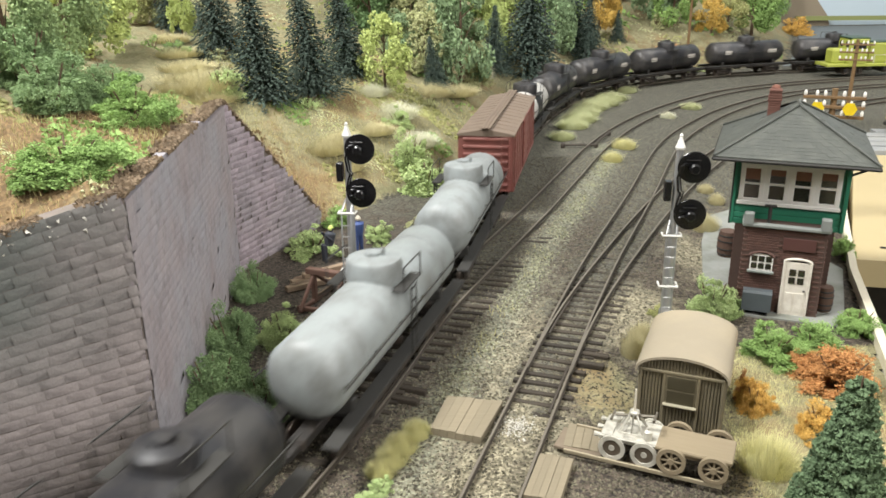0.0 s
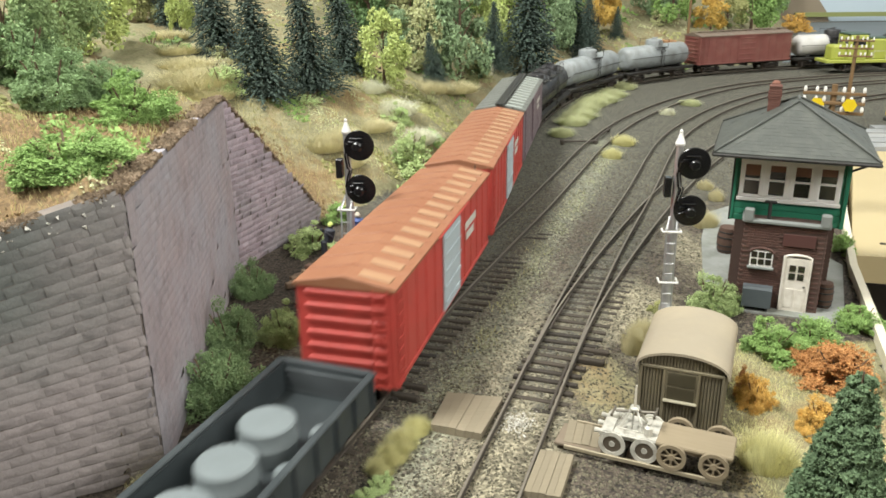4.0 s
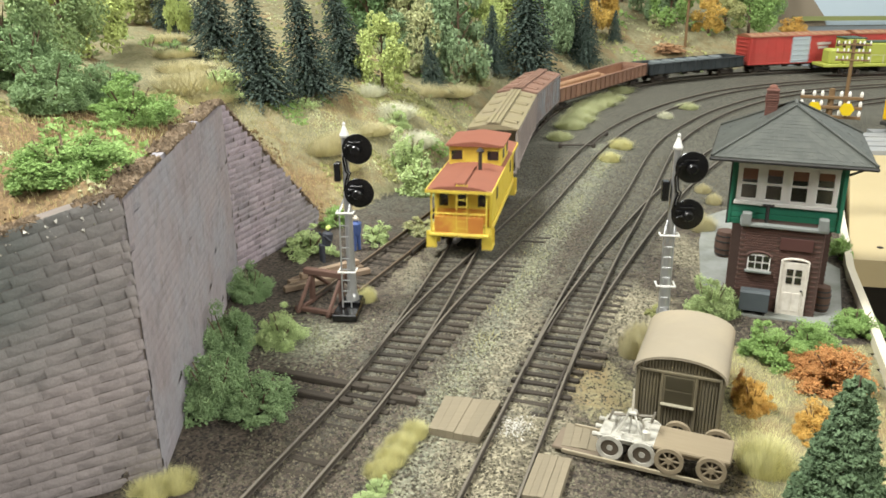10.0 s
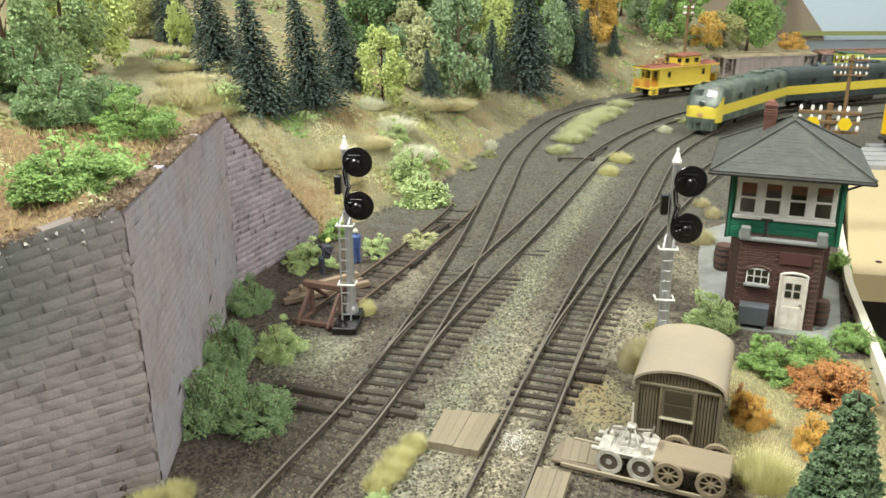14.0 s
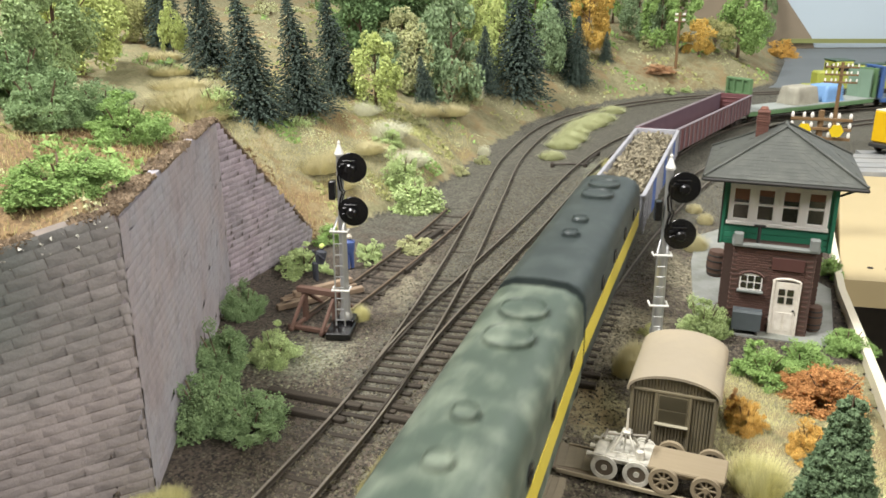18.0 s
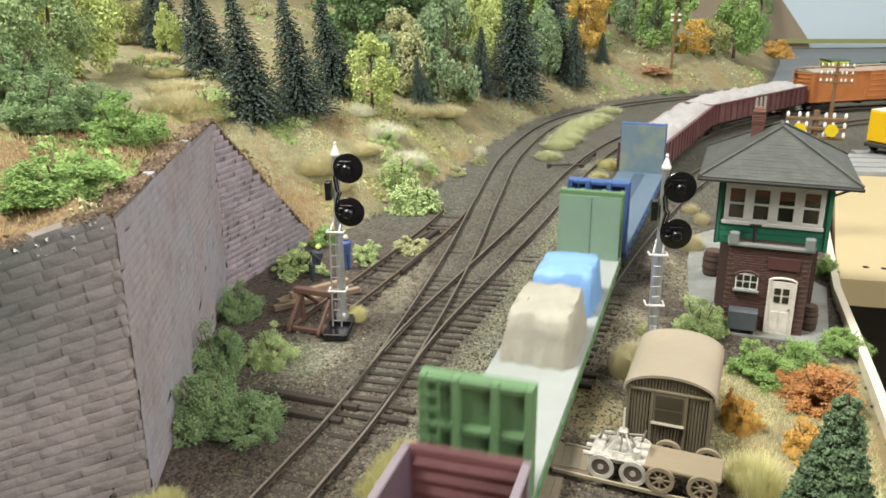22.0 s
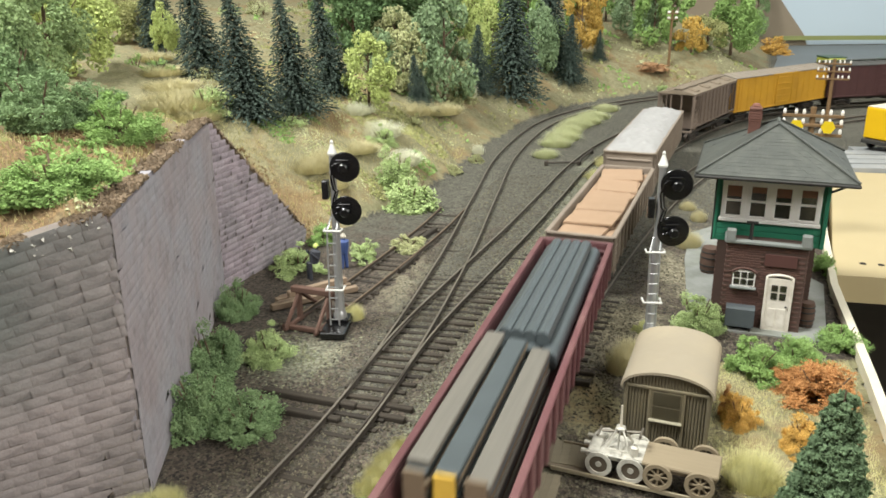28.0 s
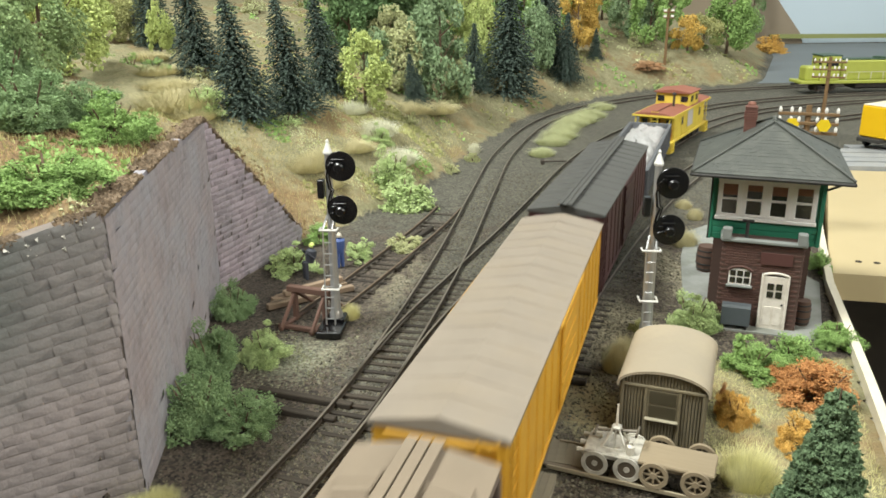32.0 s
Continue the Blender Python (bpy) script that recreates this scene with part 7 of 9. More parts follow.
# ---- corrugated hut ----
def hut():
    t = thing("lineside_hut", 7.08, 21.5, -0.3, -22.3, "olive-brown corrugated hut with a curved tin roof", "hut")
    om = mat("hut_olive", "6c6450", "565040", rough=0.75, grain=2.5, amount=0.5, dirt="8a7d5c", dirtamt=0.4, dscale=1.2)
    rm = mat("hut_roof_tan", "958b78", "827866", rough=0.7, grain=1.0, amount=0.5, dirt="a99c82", dirtamt=0.5, dscale=0.5, bump=0.2, bscale=2)
    w, d, he, hp = 2.5, 3.4, 1.9, 2.36
    core = []
    for k in range(13):
        a = math.pi * k / 12
        core.append((-w / 2 * math.cos(a), he + (hp - he) * math.sin(a)))
    part("wall_body", MB().sweep([(-w / 2, 0), *core, (w / 2, 0)], 0.05, d), om, t, smooth=40)
    n = 26
    for k in range(n):
        x = -w / 2 + w * (k + 0.5) / n
        if abs(x - 0.01) < 0.5:
            segs = [(0.0, 0.8), (1.8, 1.9)]
        else:
            segs = [(0.0, 1.82)]
        top = he + (hp - he) * math.sqrt(max(0, 1 - (x / (w / 2)) ** 2)) - 0.03
        segs = segs + [(1.93, top)]
        for a, b in segs:
            if b > a + 0.05:
                part("corrugation", MB().rod((x, 0.03, a), (x, 0.03, b), 0.038, 0.038, 6), om, t)
    part("beam", MB().box((0, -0.02, 1.88), (w, 0.08, 0.1), 0.02), om, t)
    for s in (-1, 1):
        part("post", MB().box((s * (w / 2 - 0.04), -0.01, 0.97), (0.1, 0.1, 1.94), 0.02), om, t)
        part("post", MB().box((0.01 + s * 0.5, -0.02, 0.95), (0.09, 0.08, 1.9), 0.02), om, t)
        sd = MB()
        for k in range(30):
            sd.rod((s * w / 2, 0.1 + (d - 0.2) * k / 29, 0), (s * w / 2, 0.1 + (d - 0.2) * k / 29, he), 0.04, 0.04, 5)
        part("side_cladding", sd, om, t)["kind"] = "stuff"
    wn = part("window", MB().box((0.01, -0.01, 1.32), (0.92, 0.07, 0.98), 0.02), om, t, "small window with a pale sill")
    for z in (1.08, 1.56):
        part("pane", MB().box((0.01, -0.05, z), (0.8, 0.02, 0.42)), mat("hut_glass", "4a4536", "3a362b", rough=0.15, grain=1.5, amount=0.5), wn)
    part("window_sill", MB().box((0.01, -0.09, 0.83), (1.0, 0.16, 0.07), 0.02), mat("pale_sill", "97917c", "837d69"), wn)
    rf = MB()
    o, i = [], []
    for k in range(17):
        a = math.pi * (-0.02 + 1.04 * k / 16)
        o.append((-(w / 2 + 0.14) * math.cos(a), he - 0.02 + (hp - he + 0.14) * math.sin(a)))
        i.append((-(w / 2 + 0.08) * math.cos(a), he - 0.04 + (hp - he + 0.07) * math.sin(a)))
    rf.sweep(o + i[::-1], -0.12, d + 0.15)
    part("roof", rf, rm, t, "dusty tan curved roof sheet", smooth=35)
    return t


hut()


# ---- hand car, trailer and their short rails ----
def rail_carts():
    a = -24.3
    rl = thing("setoff_rails", 3.3, 20.85, -0.05, a, "short set-off rails leading from the main line to the hut", "rail")
    for y in (-0.72, 0.72):
        part("rail", MB().box((2.6, y, 0.0), (4.4, 0.07, 0.13), 0.015), mat("setoff_rail", "a1967e", "7f7560", rough=0.5, metal=0.3), rl)
    for k in range(2):
        part("board", MB().box((0.75 + 2.1 * k, 0.0, -0.08), (1.4, 1.1, 0.1), 0.02), mat("pad_brown", "7a6d5c", "63584a", rough=0.85, grain=2, amount=0.6), rl)
    cream = mat("handcar_silver", "cfccc0", "98958a", rough=0.38, metal=0.2, grain=4, amount=0.6, dirt="5a564c", dirtamt=0.5, dscale=2.5)
    t = thing("hand_car", 5.32, 19.92, 0, a, "silver white-metal hand-pumped rail car on its rails", "hand car")
    t.scale = (0.87, 0.87, 0.87)
    part("deck", MB().box((0, 0, 0.72), (1.9, 1.3, 0.1), 0.03), cream, t)
    for y in (-0.5, 0.5):
        part("side_beam", MB().box((0, y, 0.62), (2.0, 0.16, 0.18), 0.03), cream, t)
    for k in range(5):
        part("deck_board", MB().box((-0.72 + 0.36 * k, 0, 0.785), (0.32, 1.26, 0.03), 0.01), cream, t)
    for s in (-1, 1):
        for y in (-0.72, 0.72):
            w = part("wheel", MB().ring([(0.3, -0.07), (0.44, -0.07), (0.44, -0.03), (0.39, -0.02), (0.39, 0.06), (0.3, 0.06)], 22), cream, t)
            w.matrix_basis = pose(s * 0.52 * K, y * K, 0.42 * K, -90 if y < 0 else 90, 0, 0)
            part("hub", MB().lathe([(0.1, -0.06), (0.1, 0.03), (0.06, 0.08)], 10), cream, w)
            # wheel disc, coloured darker to hold the shade behind the spokes
            part("wheel_disc", MB().lathe([(0.31, -0.035), (0.31, -0.02)], 18), mat("cart_shadow_iron", "6a6053", "4c443a", rough=0.5, metal=0.4), w)
            for k in range(4):
                part("spoke", MB().box((0, 0, 0.0), (0.62, 0.05, 0.04), 0.01, pose(0, 0, 0, 0, 0, 45 * k)), cream, w)
            part("axle_box", MB().box((s * 0.52, y * 0.78, 0.48), (0.2, 0.12, 0.26), 0.03), cream, t)
        part("handle_bar", MB().rod((s * 0.68, -0.3, 1.31 + 0.11 * s), (s * 0.68, 0.3, 1.31 + 0.11 * s), 0.045, 0.045, 7), mat("beam_dark", "6e685c", "4f4a41", rough=0.5, metal=0.4), t)
        for y in (-0.5, 0.0, 0.5):
            part("buffer", MB().rod((s * 0.95, y, 0.66), (s * 1.16, y, 0.66), 0.07, 0.09, 8), cream, t)
        part("mudguard", MB().tube([(0.52 * s - 0.42 * math.cos(q), 0.62, 0.5 + 0.46 * math.sin(q)) for q in (0.2, 0.7, 1.2, 1.7, 2.2, 2.8)], 0.035, 6), cream, t)
    fr = MB()
    for sx in (-1, 1):
        for sy in (-1, 1):
            fr.rod((sx * 0.4, sy * 0.34, 0.78), (sx * 0.1, sy * 0.1, 1.42), 0.05, 0.04, 6)
        fr.rod((sx * 0.0, -0.34, 0.78), (0, -0.1, 1.42), 0.035, 0.035, 6).rod((sx * 0.4, -0.34, 0.8), (sx * 0.4, 0.34, 0.8), 0.04, 0.04, 6)
    fr.box((0, 0, 1.45), (0.3, 0.3, 0.14), 0.04).box((0, -0.34, 0.81), (0.85, 0.07, 0.07), 0.01)
    part("pump_frame", fr, cream, t)
    part("staff", MB().rod((0, 0, 1.5), (0, 0, 2.3), 0.045, 0.03, 7), mat("staff_white", "cfc8b8", "b0a898", rough=0.5), t)
    part("walking_beam", MB().rod((-0.62, 0.05, 1.2), (0.72, 0.05, 1.42), 0.05, 0.05, 6), mat("beam_dark", "6e685c", "4f4a41", rough=0.5, metal=0.4), t, "dark iron pump lever")
    part("oil_can", MB().lathe([(0.14, 0), (0.14, 0.3), (0.05, 0.36), (0.04, 0.44)], 10, Matrix.Translation((0.55, -0.4, 0.79))), cream, t)
    part("tool_box", MB().box((-0.66, 0.36, 0.87), (0.36, 0.3, 0.16), 0.03), cream, t)
    u = thing("rail_trailer", 6.93, 19.22, 0, a, "flat grey-brown wooden push trailer on spoked wheels", "trailer")
    gm = mat("trailer_wood", "8a7d66", "756850", rough=0.8, grain=1.5, amount=0.5, streak=(0.5, 5, 1))
    part("deck", MB().box((0, -0.08, 0.66), (2.05, 1.16, 0.12), 0.03), gm, u)
    part("sill", MB().box((0, 0.5, 0.54), (1.95, 0.12, 0.16), 0.02).box((0, -0.5, 0.54), (1.95, 0.12, 0.16), 0.02), gm, u)
    for s in (-1, 1):
        for y in (-0.72, 0.72):
            w = part("wheel", MB().ring([(0.29, -0.06), (0.4, -0.06), (0.4, 0.06), (0.29, 0.06)], 20), gm, u)
            w.matrix_basis = pose(s * 0.56 * K, y * K, 0.4 * K, 90, 0, 0)
            part("wheel_back", MB().lathe([(0.3, -0.02), (0.3, -0.01)], 16, Matrix.Translation((0, 0, 0.03 if y > 0 else -0.03))), mat("wheel_dark", "4a4236", "38322a", rough=0.8), w)
            part("hub", MB().lathe([(0.09, -0.07), (0.09, 0.07)], 10), gm, w)
            for k in range(4):
                part("spoke", MB().box((0, 0, 0), (0.62, 0.055, 0.05), 0.01, pose(0, 0, 0, 0, 0, 45 * k)), gm, w)


plank_m = mat("crossing_plank", "867c67", "6f6654", rough=0.85, grain=2, amount=0.5, streak=(0.4, 5, 1), rnd=0.1)
rail_carts()


def crossing(pts, n, label):
    """A pad of planks; pts: near-left, far-left, far-right, near-right."""
    t = thing("crossing_pad", 0, 0, 0, 0, label, "crossing")
    a, b, c, d = [Vector((*p, 0)) for p in pts]
    for k in range(n):
        u0, u1 = (k + 0.02) / n, (k + 0.98) / n
        q = [a.lerp(d, u0), a.lerp(d, u1), b.lerp(c, u1), b.lerp(c, u0)]
        part("plank", prism([p.xy for p in q], -0.3, -0.06 + 0.012 * (k % 3)), plank_m, t, smooth=0)


crossing([(-0.53, 21.3), (0.0, 23.2), (1.8, 22.8), (1.0, 20.7)], 6, "grey-brown planked crossing pad beside the rails")
crossing([(2.0, 18.0), (2.67, 19.9), (3.6, 19.6), (2.95, 17.7)], 5, "grey-brown planked crossing pad at the set-off rails")
crossing([(3.4, 20.3), (3.75, 21.5), (4.7, 21.1), (4.35, 19.95)], 4, "grey-brown planked pad between the set-off rails")


# ---- buffer stop, timbers and track gang ----
def buffer_stop():
    rust = mat("buffer_wood", "644a3e", "4a372e", rough=0.8, grain=3, amount=0.5)
    t = thing("buffer_stop", -4.95, 31.3, -0.3, -21, "rust-brown timber buffer stop at the siding's end", "buffer stop")
    for s in (-1, 1):
        part("post", MB().box((s * 0.7, 0, 0.75), (0.2, 0.24, 1.5), 0.03), rust, t)
        b = MB()
        b.rod((s * 0.7, -0.05, 1.35), (s * 0.7, 1.6, 0.15), 0.09, 0.09, 6)
        b.rod((s * 0.7, -0.05, 1.2), (s * 0.7, -1.2, 0.15), 0.09, 0.09, 6)
        part("brace", b, rust, t)
        part("skid", MB().box((s * 0.7, 0.2, 0.1), (0.16, 3.0, 0.16), 0.02), rust, t)
    part("beam", MB().box((0, -0.02, 1.42), (2.0, 0.3, 0.26), 0.03), rust, t)
    part("cross_tie", MB().box((0, -1.0, 0.12), (1.9, 0.2, 0.18), 0.02), rust, t)
    tim = mat("grey_timber", "8f7c68", "75644f", rough=0.85, grain=2, amount=0.5, streak=(0.4, 4, 4), rnd=0.15)
    p = thing("timber_pile", -5.6, 34.2, -0.3, 36, "loose stack of grey-brown sawn timbers", "timber", )
    for k in range(5):
        o = part("timber", MB().box((0, 0, 0), (4.2 - 0.3 * k, 0.3, 0.26), 0.03), tim, p)
        o.matrix_basis = pose(0.1 * k * K, (-0.6 + 0.32 * k if k < 4 else -0.1) * K, (0.14 if k < 4 else 0.42) * K, 0, 0, (-4, 3, -2, 5, 1)[k])
    for x, y, rz, ln in ((-1.2, 38.2, 69, 2.4), (-0.9, 42.3, 66, 2.6), (-0.2, 42.9, 66, 2.4)):
        solid("loose_tie", MB().box((0, 0, 0.12), (ln, 0.28, 0.24), 0.03), tie_m, "old wooden tie lying beside the siding", "railway tie", "loose ties", at=(x, y, -0.3), rz=rz)


buffer_stop()


def figurine(x, y, rz, m, label, lean, cap):
    mb = MB()
    mb.rod((-0.14, 0, 0), (-0.1, 0, 0.85), 0.09, 0.12, 8).rod((0.14, 0, 0), (0.1, 0, 0.85), 0.09, 0.12, 8)
    mb.lathe([(0.2, 0.8), (0.26, 1.1), (0.27, 1.4), (0.12, 1.5)], 10, pose(0, lean * 0.1, 0, -lean * 10, 0, 0))
    mb.lathe([(0.08, 1.46), (0.13, 1.58), (0.14, 1.68), (0.06, 1.8)], 10, pose(0, lean * 0.1, 0, -lean * 10, 0, 0))
    mb.rod((-0.26, 0, 1.4), (-0.34, 0.3, 1.05), 0.07, 0.06, 6).rod((0.26, 0, 1.4), (0.3, 0.35, 1.05), 0.07, 0.06, 6)
    o = solid("figurine", mb, m, label, "figurine", "painted figurines", at=(x, y, -0.3), rz=rz)
    o.data.materials.append(cap)
    for f in o.data.polygons:
        f.material_index = int(f.center.z > 1.6 * K)
    return o


figurine(-5.85, 36.4, -60, mat("figurine_dark", "3d4048", "2c2f36", rough=0.6), "small dark painted figurine standing by the timbers", 1, mat("cap_lime", "c9d878", "b0bf60", rough=0.5))
figurine(-4.35, 38.0, 40, mat("figurine_blue", "41568a", "33456f", rough=0.6), "small blue painted figurine standing by the siding", 0, mat("cap_pale", "c8c0b0", "b0a898", rough=0.5))


# ---- telegraph poles ----
def telegraph_pole(x, y, h, arms, rz, label, yellow=False, arm_w=2.7, gap=0.75):
    t = thing("telegraph_pole", x, y, -0.3, rz, label, "telegraph pole", "telegraph poles")
    wm = mat("pole_wood", "7a6040", "60492f", rough=0.8, grain=3, amount=0.5)
    ins = mat("insulator_white", "ece9e2", "d8d4ca", rough=0.25, grain=4, amount=0.3)
    yl = mat("insulator_yellow", "dfc21e", "c6a816", rough=0.5)
    part("pole", MB().rod((0, 0, 0), (0, 0, h + 0.3), 0.2, 0.15, 10), wm, t)
    for k in range(arms):
        z = h - 0.15 - gap * k
        a = part("crossarm", MB().box((0, -0.15, z), (arm_w, 0.14, 0.16), 0.02), wm, t)
        for i in range(6):
            xx = (i - 2.5) / 2.5 * (arm_w / 2 - 0.1) if i not in (2, 3) else (i - 2.5) * 0.9
            part("insulator", MB().lathe([(0.06, 0.08), (0.085, 0.14), (0.085, 0.26), (0.04, 0.36)], 10, Matrix.Translation((xx, -0.15, z))), ins, a)
        if yellow and k == 1:
            for s in (-1, 1):
                part("warning_disc", MB().lathe([(0.36, 0), (0.36, 0.05)], 6, Matrix.Translation((s * 0.78, -0.3, z - 0.05)) @ pose(0, 0, 0, 90, 0, 0)), yl, a, "yellow marker disc")
    return t


telegraph_pole(20.35, 42.2, 6.85, 3, -20, "brown telegraph pole with white insulators and yellow discs", True, 3.0, 0.5)
telegraph_pole(38.3, 76.5, 5.95, 3, -20, "brown telegraph pole with three arms of white insulators", False, 2.9, 0.7)
telegraph_pole(31.5, 106.7, 7.0, 2, 0, "thin far telegraph pole on the hillside", False, 1.4, 0.7).location.z = 2.0 * K


# ---- yellow truck on the deck ----
def road_truck():
    t = thing("box_truck", 38.0, 64.0, 0.05, -62, "yellow box truck with red wheels on the grey deck", "truck")
    ym = mat("truck_yellow", "e0b418", "cf9f12", rough=0.4, grain=1.5, amount=0.3)
    part("box_body", MB().box((0, 0, 2.15), (2.4, 5.4, 2.5), 0.1), ym, t)
    part("box_roof", MB().box((0, 0, 3.43), (2.35, 5.3, 0.1), 0.04), mat("truck_roof", "d9d2b8", "c8c0a4", rough=0.5), t)
    cb = part("cab", MB().box((0, 3.8, 1.55), (2.2, 1.9, 1.9), 0.2), ym, t)
    part("windscreen", MB().box((0, 4.76, 1.95), (1.9, 0.04, 0.7), 0.02), glass_m, cb)
    part("chassis", MB().box((0, 0.6, 0.75), (2.0, 7.6, 0.3), 0.05), dark_iron, t)
    for y in (3.7, -1.6):
        for s in (-1, 1):
            w = part("wheel", MB().lathe([(0.3, -0.16), (0.48, -0.16), (0.52, -0.1), (0.52, 0.1), (0.48, 0.16), (0.3, 0.16)], 18), mat("tyre", "1c1c1c", "141414", rough=0.85), t)
            w.matrix_basis = pose(s * 1.05 * K, y * K, 0.52 * K, 0, 90, 0)
            part("rim", MB().lathe([(0.3, -0.17), (0.3, 0.17)], 14), mat("rim_red", "a83a34", "8a2c28", rough=0.5), w)


road_truck()


# ---- vegetation ----
FOL = {"green": ("91b065", "6b894b"), "dark": ("8aa372", "647f54"), "light": ("b7c88e", "93a96b"), "pale": ("b9bc8c", "95986a"), "lime": ("bfcb80", "9aa860"),
       "grey": ("8fa57c", "67805a"), "deep": ("6a8654", "405a38"), "scrub": ("c09a74", "a07a56"), "yellow": ("d6b35d", "aa8c43"), "rust": ("c9935a", "9a683c"), "amber": ("dbb35f", "b68d45"), "straw": ("cfc79e", "b6ae85"),
       "orange": ("836c48", "5c4932"), "olive": ("a7a96f", "828454"), "white": ("deddc6", "c6c7ac"), "soft": ("98ad78", "728a5a"), "fir": ("46564b", "2b3831"), "spruce": ("6e8460", "4a6045"), "lemon": ("dcd8a2", "c6c189"), "wisp": ("c6c99e", "a8ad80")}
fol = {k: mat("foliage_" + k, a, b, rough=0.9, grain=1.5, amount=0.9, island=0.2, bump=0.2) for k, (a, b) in FOL.items()}
bark = mat("bark", "6a5644", "4e3f32", rough=0.9, grain=5, amount=0.6, bump=0.4)
OCT = np.array([(1, 0, 0), (-1, 0, 0), (0, 1, 0), (0, -1, 0), (0, 0, 1), (0, 0, -1)], float)
TET = np.array([(1, 1, 1), (-1, -1, 1), (-1, 1, -1), (1, -1, -1)], float) * 0.85
TEF = np.array([(0, 1, 2), (0, 3, 1), (0, 2, 3), (1, 3, 2)])
OCF = np.array([(0, 2, 4), (2, 1, 4), (1, 3, 4), (3, 0, 4), (2, 0, 5), (1, 2, 5), (3, 1, 5), (0, 3, 5)])


def crumbs(name, c, r, rng, material, jitter=0.45, stretch=None):
    """Many small foam crumbs: centres c (n, 3), radii r (n,) or (n, 3), in full-size metres."""
    n = len(c)
    r = np.asarray(r, float)
    if r.ndim == 1:
        r = r[:, None] * np.ones(3)
    shape, faces = (TET, TEF) if stretch is None else (OCT, OCF)
    k = len(shape)
    v = shape[None] * (1 + jitter * (rng.random((n, k, 3)) * 2 - 1)) + 0.25 * (rng.random((n, k, 3)) * 2 - 1)
    v = v * r[:, None, :]
    if stretch is None:
        q = rng.normal(size=(n, 4))
        q /= np.linalg.norm(q, axis=1)[:, None]
        w, x, y, z = q.T
        m = np.stack([1 - 2 * (y * y + z * z), 2 * (x * y - z * w), 2 * (x * z + y * w), 2 * (x * y + z * w), 1 - 2 * (x * x + z * z), 2 * (y * z - x * w),
                      2 * (x * z - y * w), 2 * (y * z + x * w), 1 - 2 * (x * x + y * y)], 1).reshape(n, 3, 3)
        v = np.einsum("nij,nkj->nki", m, v)
    else:
        d = stretch / np.linalg.norm(stretch, axis=1)[:, None]
        u = np.cross(d, np.array([0.0, 0.0, 1.0]) + 0.01 * rng.random((n, 3)))
        u /= np.linalg.norm(u, axis=1)[:, None]
        w = np.cross(d, u)
        v = v[:, :, 0:1] * d[:, None] + v[:, :, 1:2] * u[:, None] + v[:, :, 2:3] * w[:, None]
    v = (v + c[:, None]).reshape(-1, 3)
    f = (np.arange(n)[:, None, None] * k + faces[None]).reshape(-1, 3)
    d = bpy.data.meshes.new(name)
    d.from_pydata((v * K).tolist(), [], f.tolist())
    d.materials.append(material)
    return d


def bush_mesh(kind, seed, lumps=24, n=5200, tall=1.0, fine=1.0):
    """A foam bush about one metre wide and one metre high."""
    rng = np.random.default_rng(seed)
    lumps *= 3
    d = rng.normal(size=(lumps, 3))
    d /= np.linalg.norm(d, axis=1)[:, None]
    d[:, 2] = np.abs(d[:, 2])
    ph = rng.random(3) * 6.28
    wob = 1 + 0.22 * np.sin(2 * np.arctan2(d[:, 1], d[:, 0]) + ph[0]) * np.sin(3 * d[:, 2] + ph[1]) + 0.16 * np.sin(5 * d[:, 0] + 4 * d[:, 1] + ph[2])
    lc = d * (rng.uniform(0.2, 0.4, lumps) * wob)[:, None] * np.array([1.12, 1.12, 1.7 * tall])
    lr = rng.uniform(0.04, 0.13, lumps)
    k = rng.integers(0, lumps, n)
    d = rng.normal(size=(n, 3))
    d /= np.linalg.norm(d, axis=1)[:, None]
    rad = lr[k] * (1 - 0.5 * rng.random(n) ** 2) * (1 + 0.25 * np.sin(9 * d[:, 0] + 7 * d[:, 2] + k))
    c = lc[k] + d * rad[:, None]
    c[:, 2] = np.abs(c[:, 2])
    return crumbs("bush", c, rng.uniform(0.006, 0.022, n) * fine, rng, fol[kind], 0.7)


def tuft_mesh(kind, seed, n=2600):
    """A tuft of static grass fibres about one metre wide."""
    rng = np.random.default_rng(seed)
    a, rr = rng.random(n) * 6.283, np.sqrt(rng.random(n)) * 0.42
    b = np.stack([rr * np.cos(a), rr * np.sin(a), np.zeros(n)], 1)
    tip = b * 1.25 + np.stack([rng.normal(0, 0.1, n), rng.normal(0, 0.1, n), rng.uniform(0.35, 1.0, n) * (1.1 - rr)], 1)
    s = np.stack([-np.sin(a), np.cos(a), 0 * a], 1) * 0.0045
    v = np.stack([b - s, b + s, tip], 1).reshape(-1, 3)
    d = bpy.data.meshes.new("grass_tuft")
    d.from_pydata((v * K).tolist(), [], np.arange(3 * n).reshape(-1, 3).tolist())
    d.materials.append(fol[kind])
    return d


MESHES = {}
TWIGS = MB()
for k in range(6):
    TWIGS.rod((0, 0, 0), (0.25 * math.cos(k), 0.25 * math.sin(k), 0.6), 0.02, 0.008, 5)
TWIGS = mesh_of("stem", TWIGS, bark, 40)


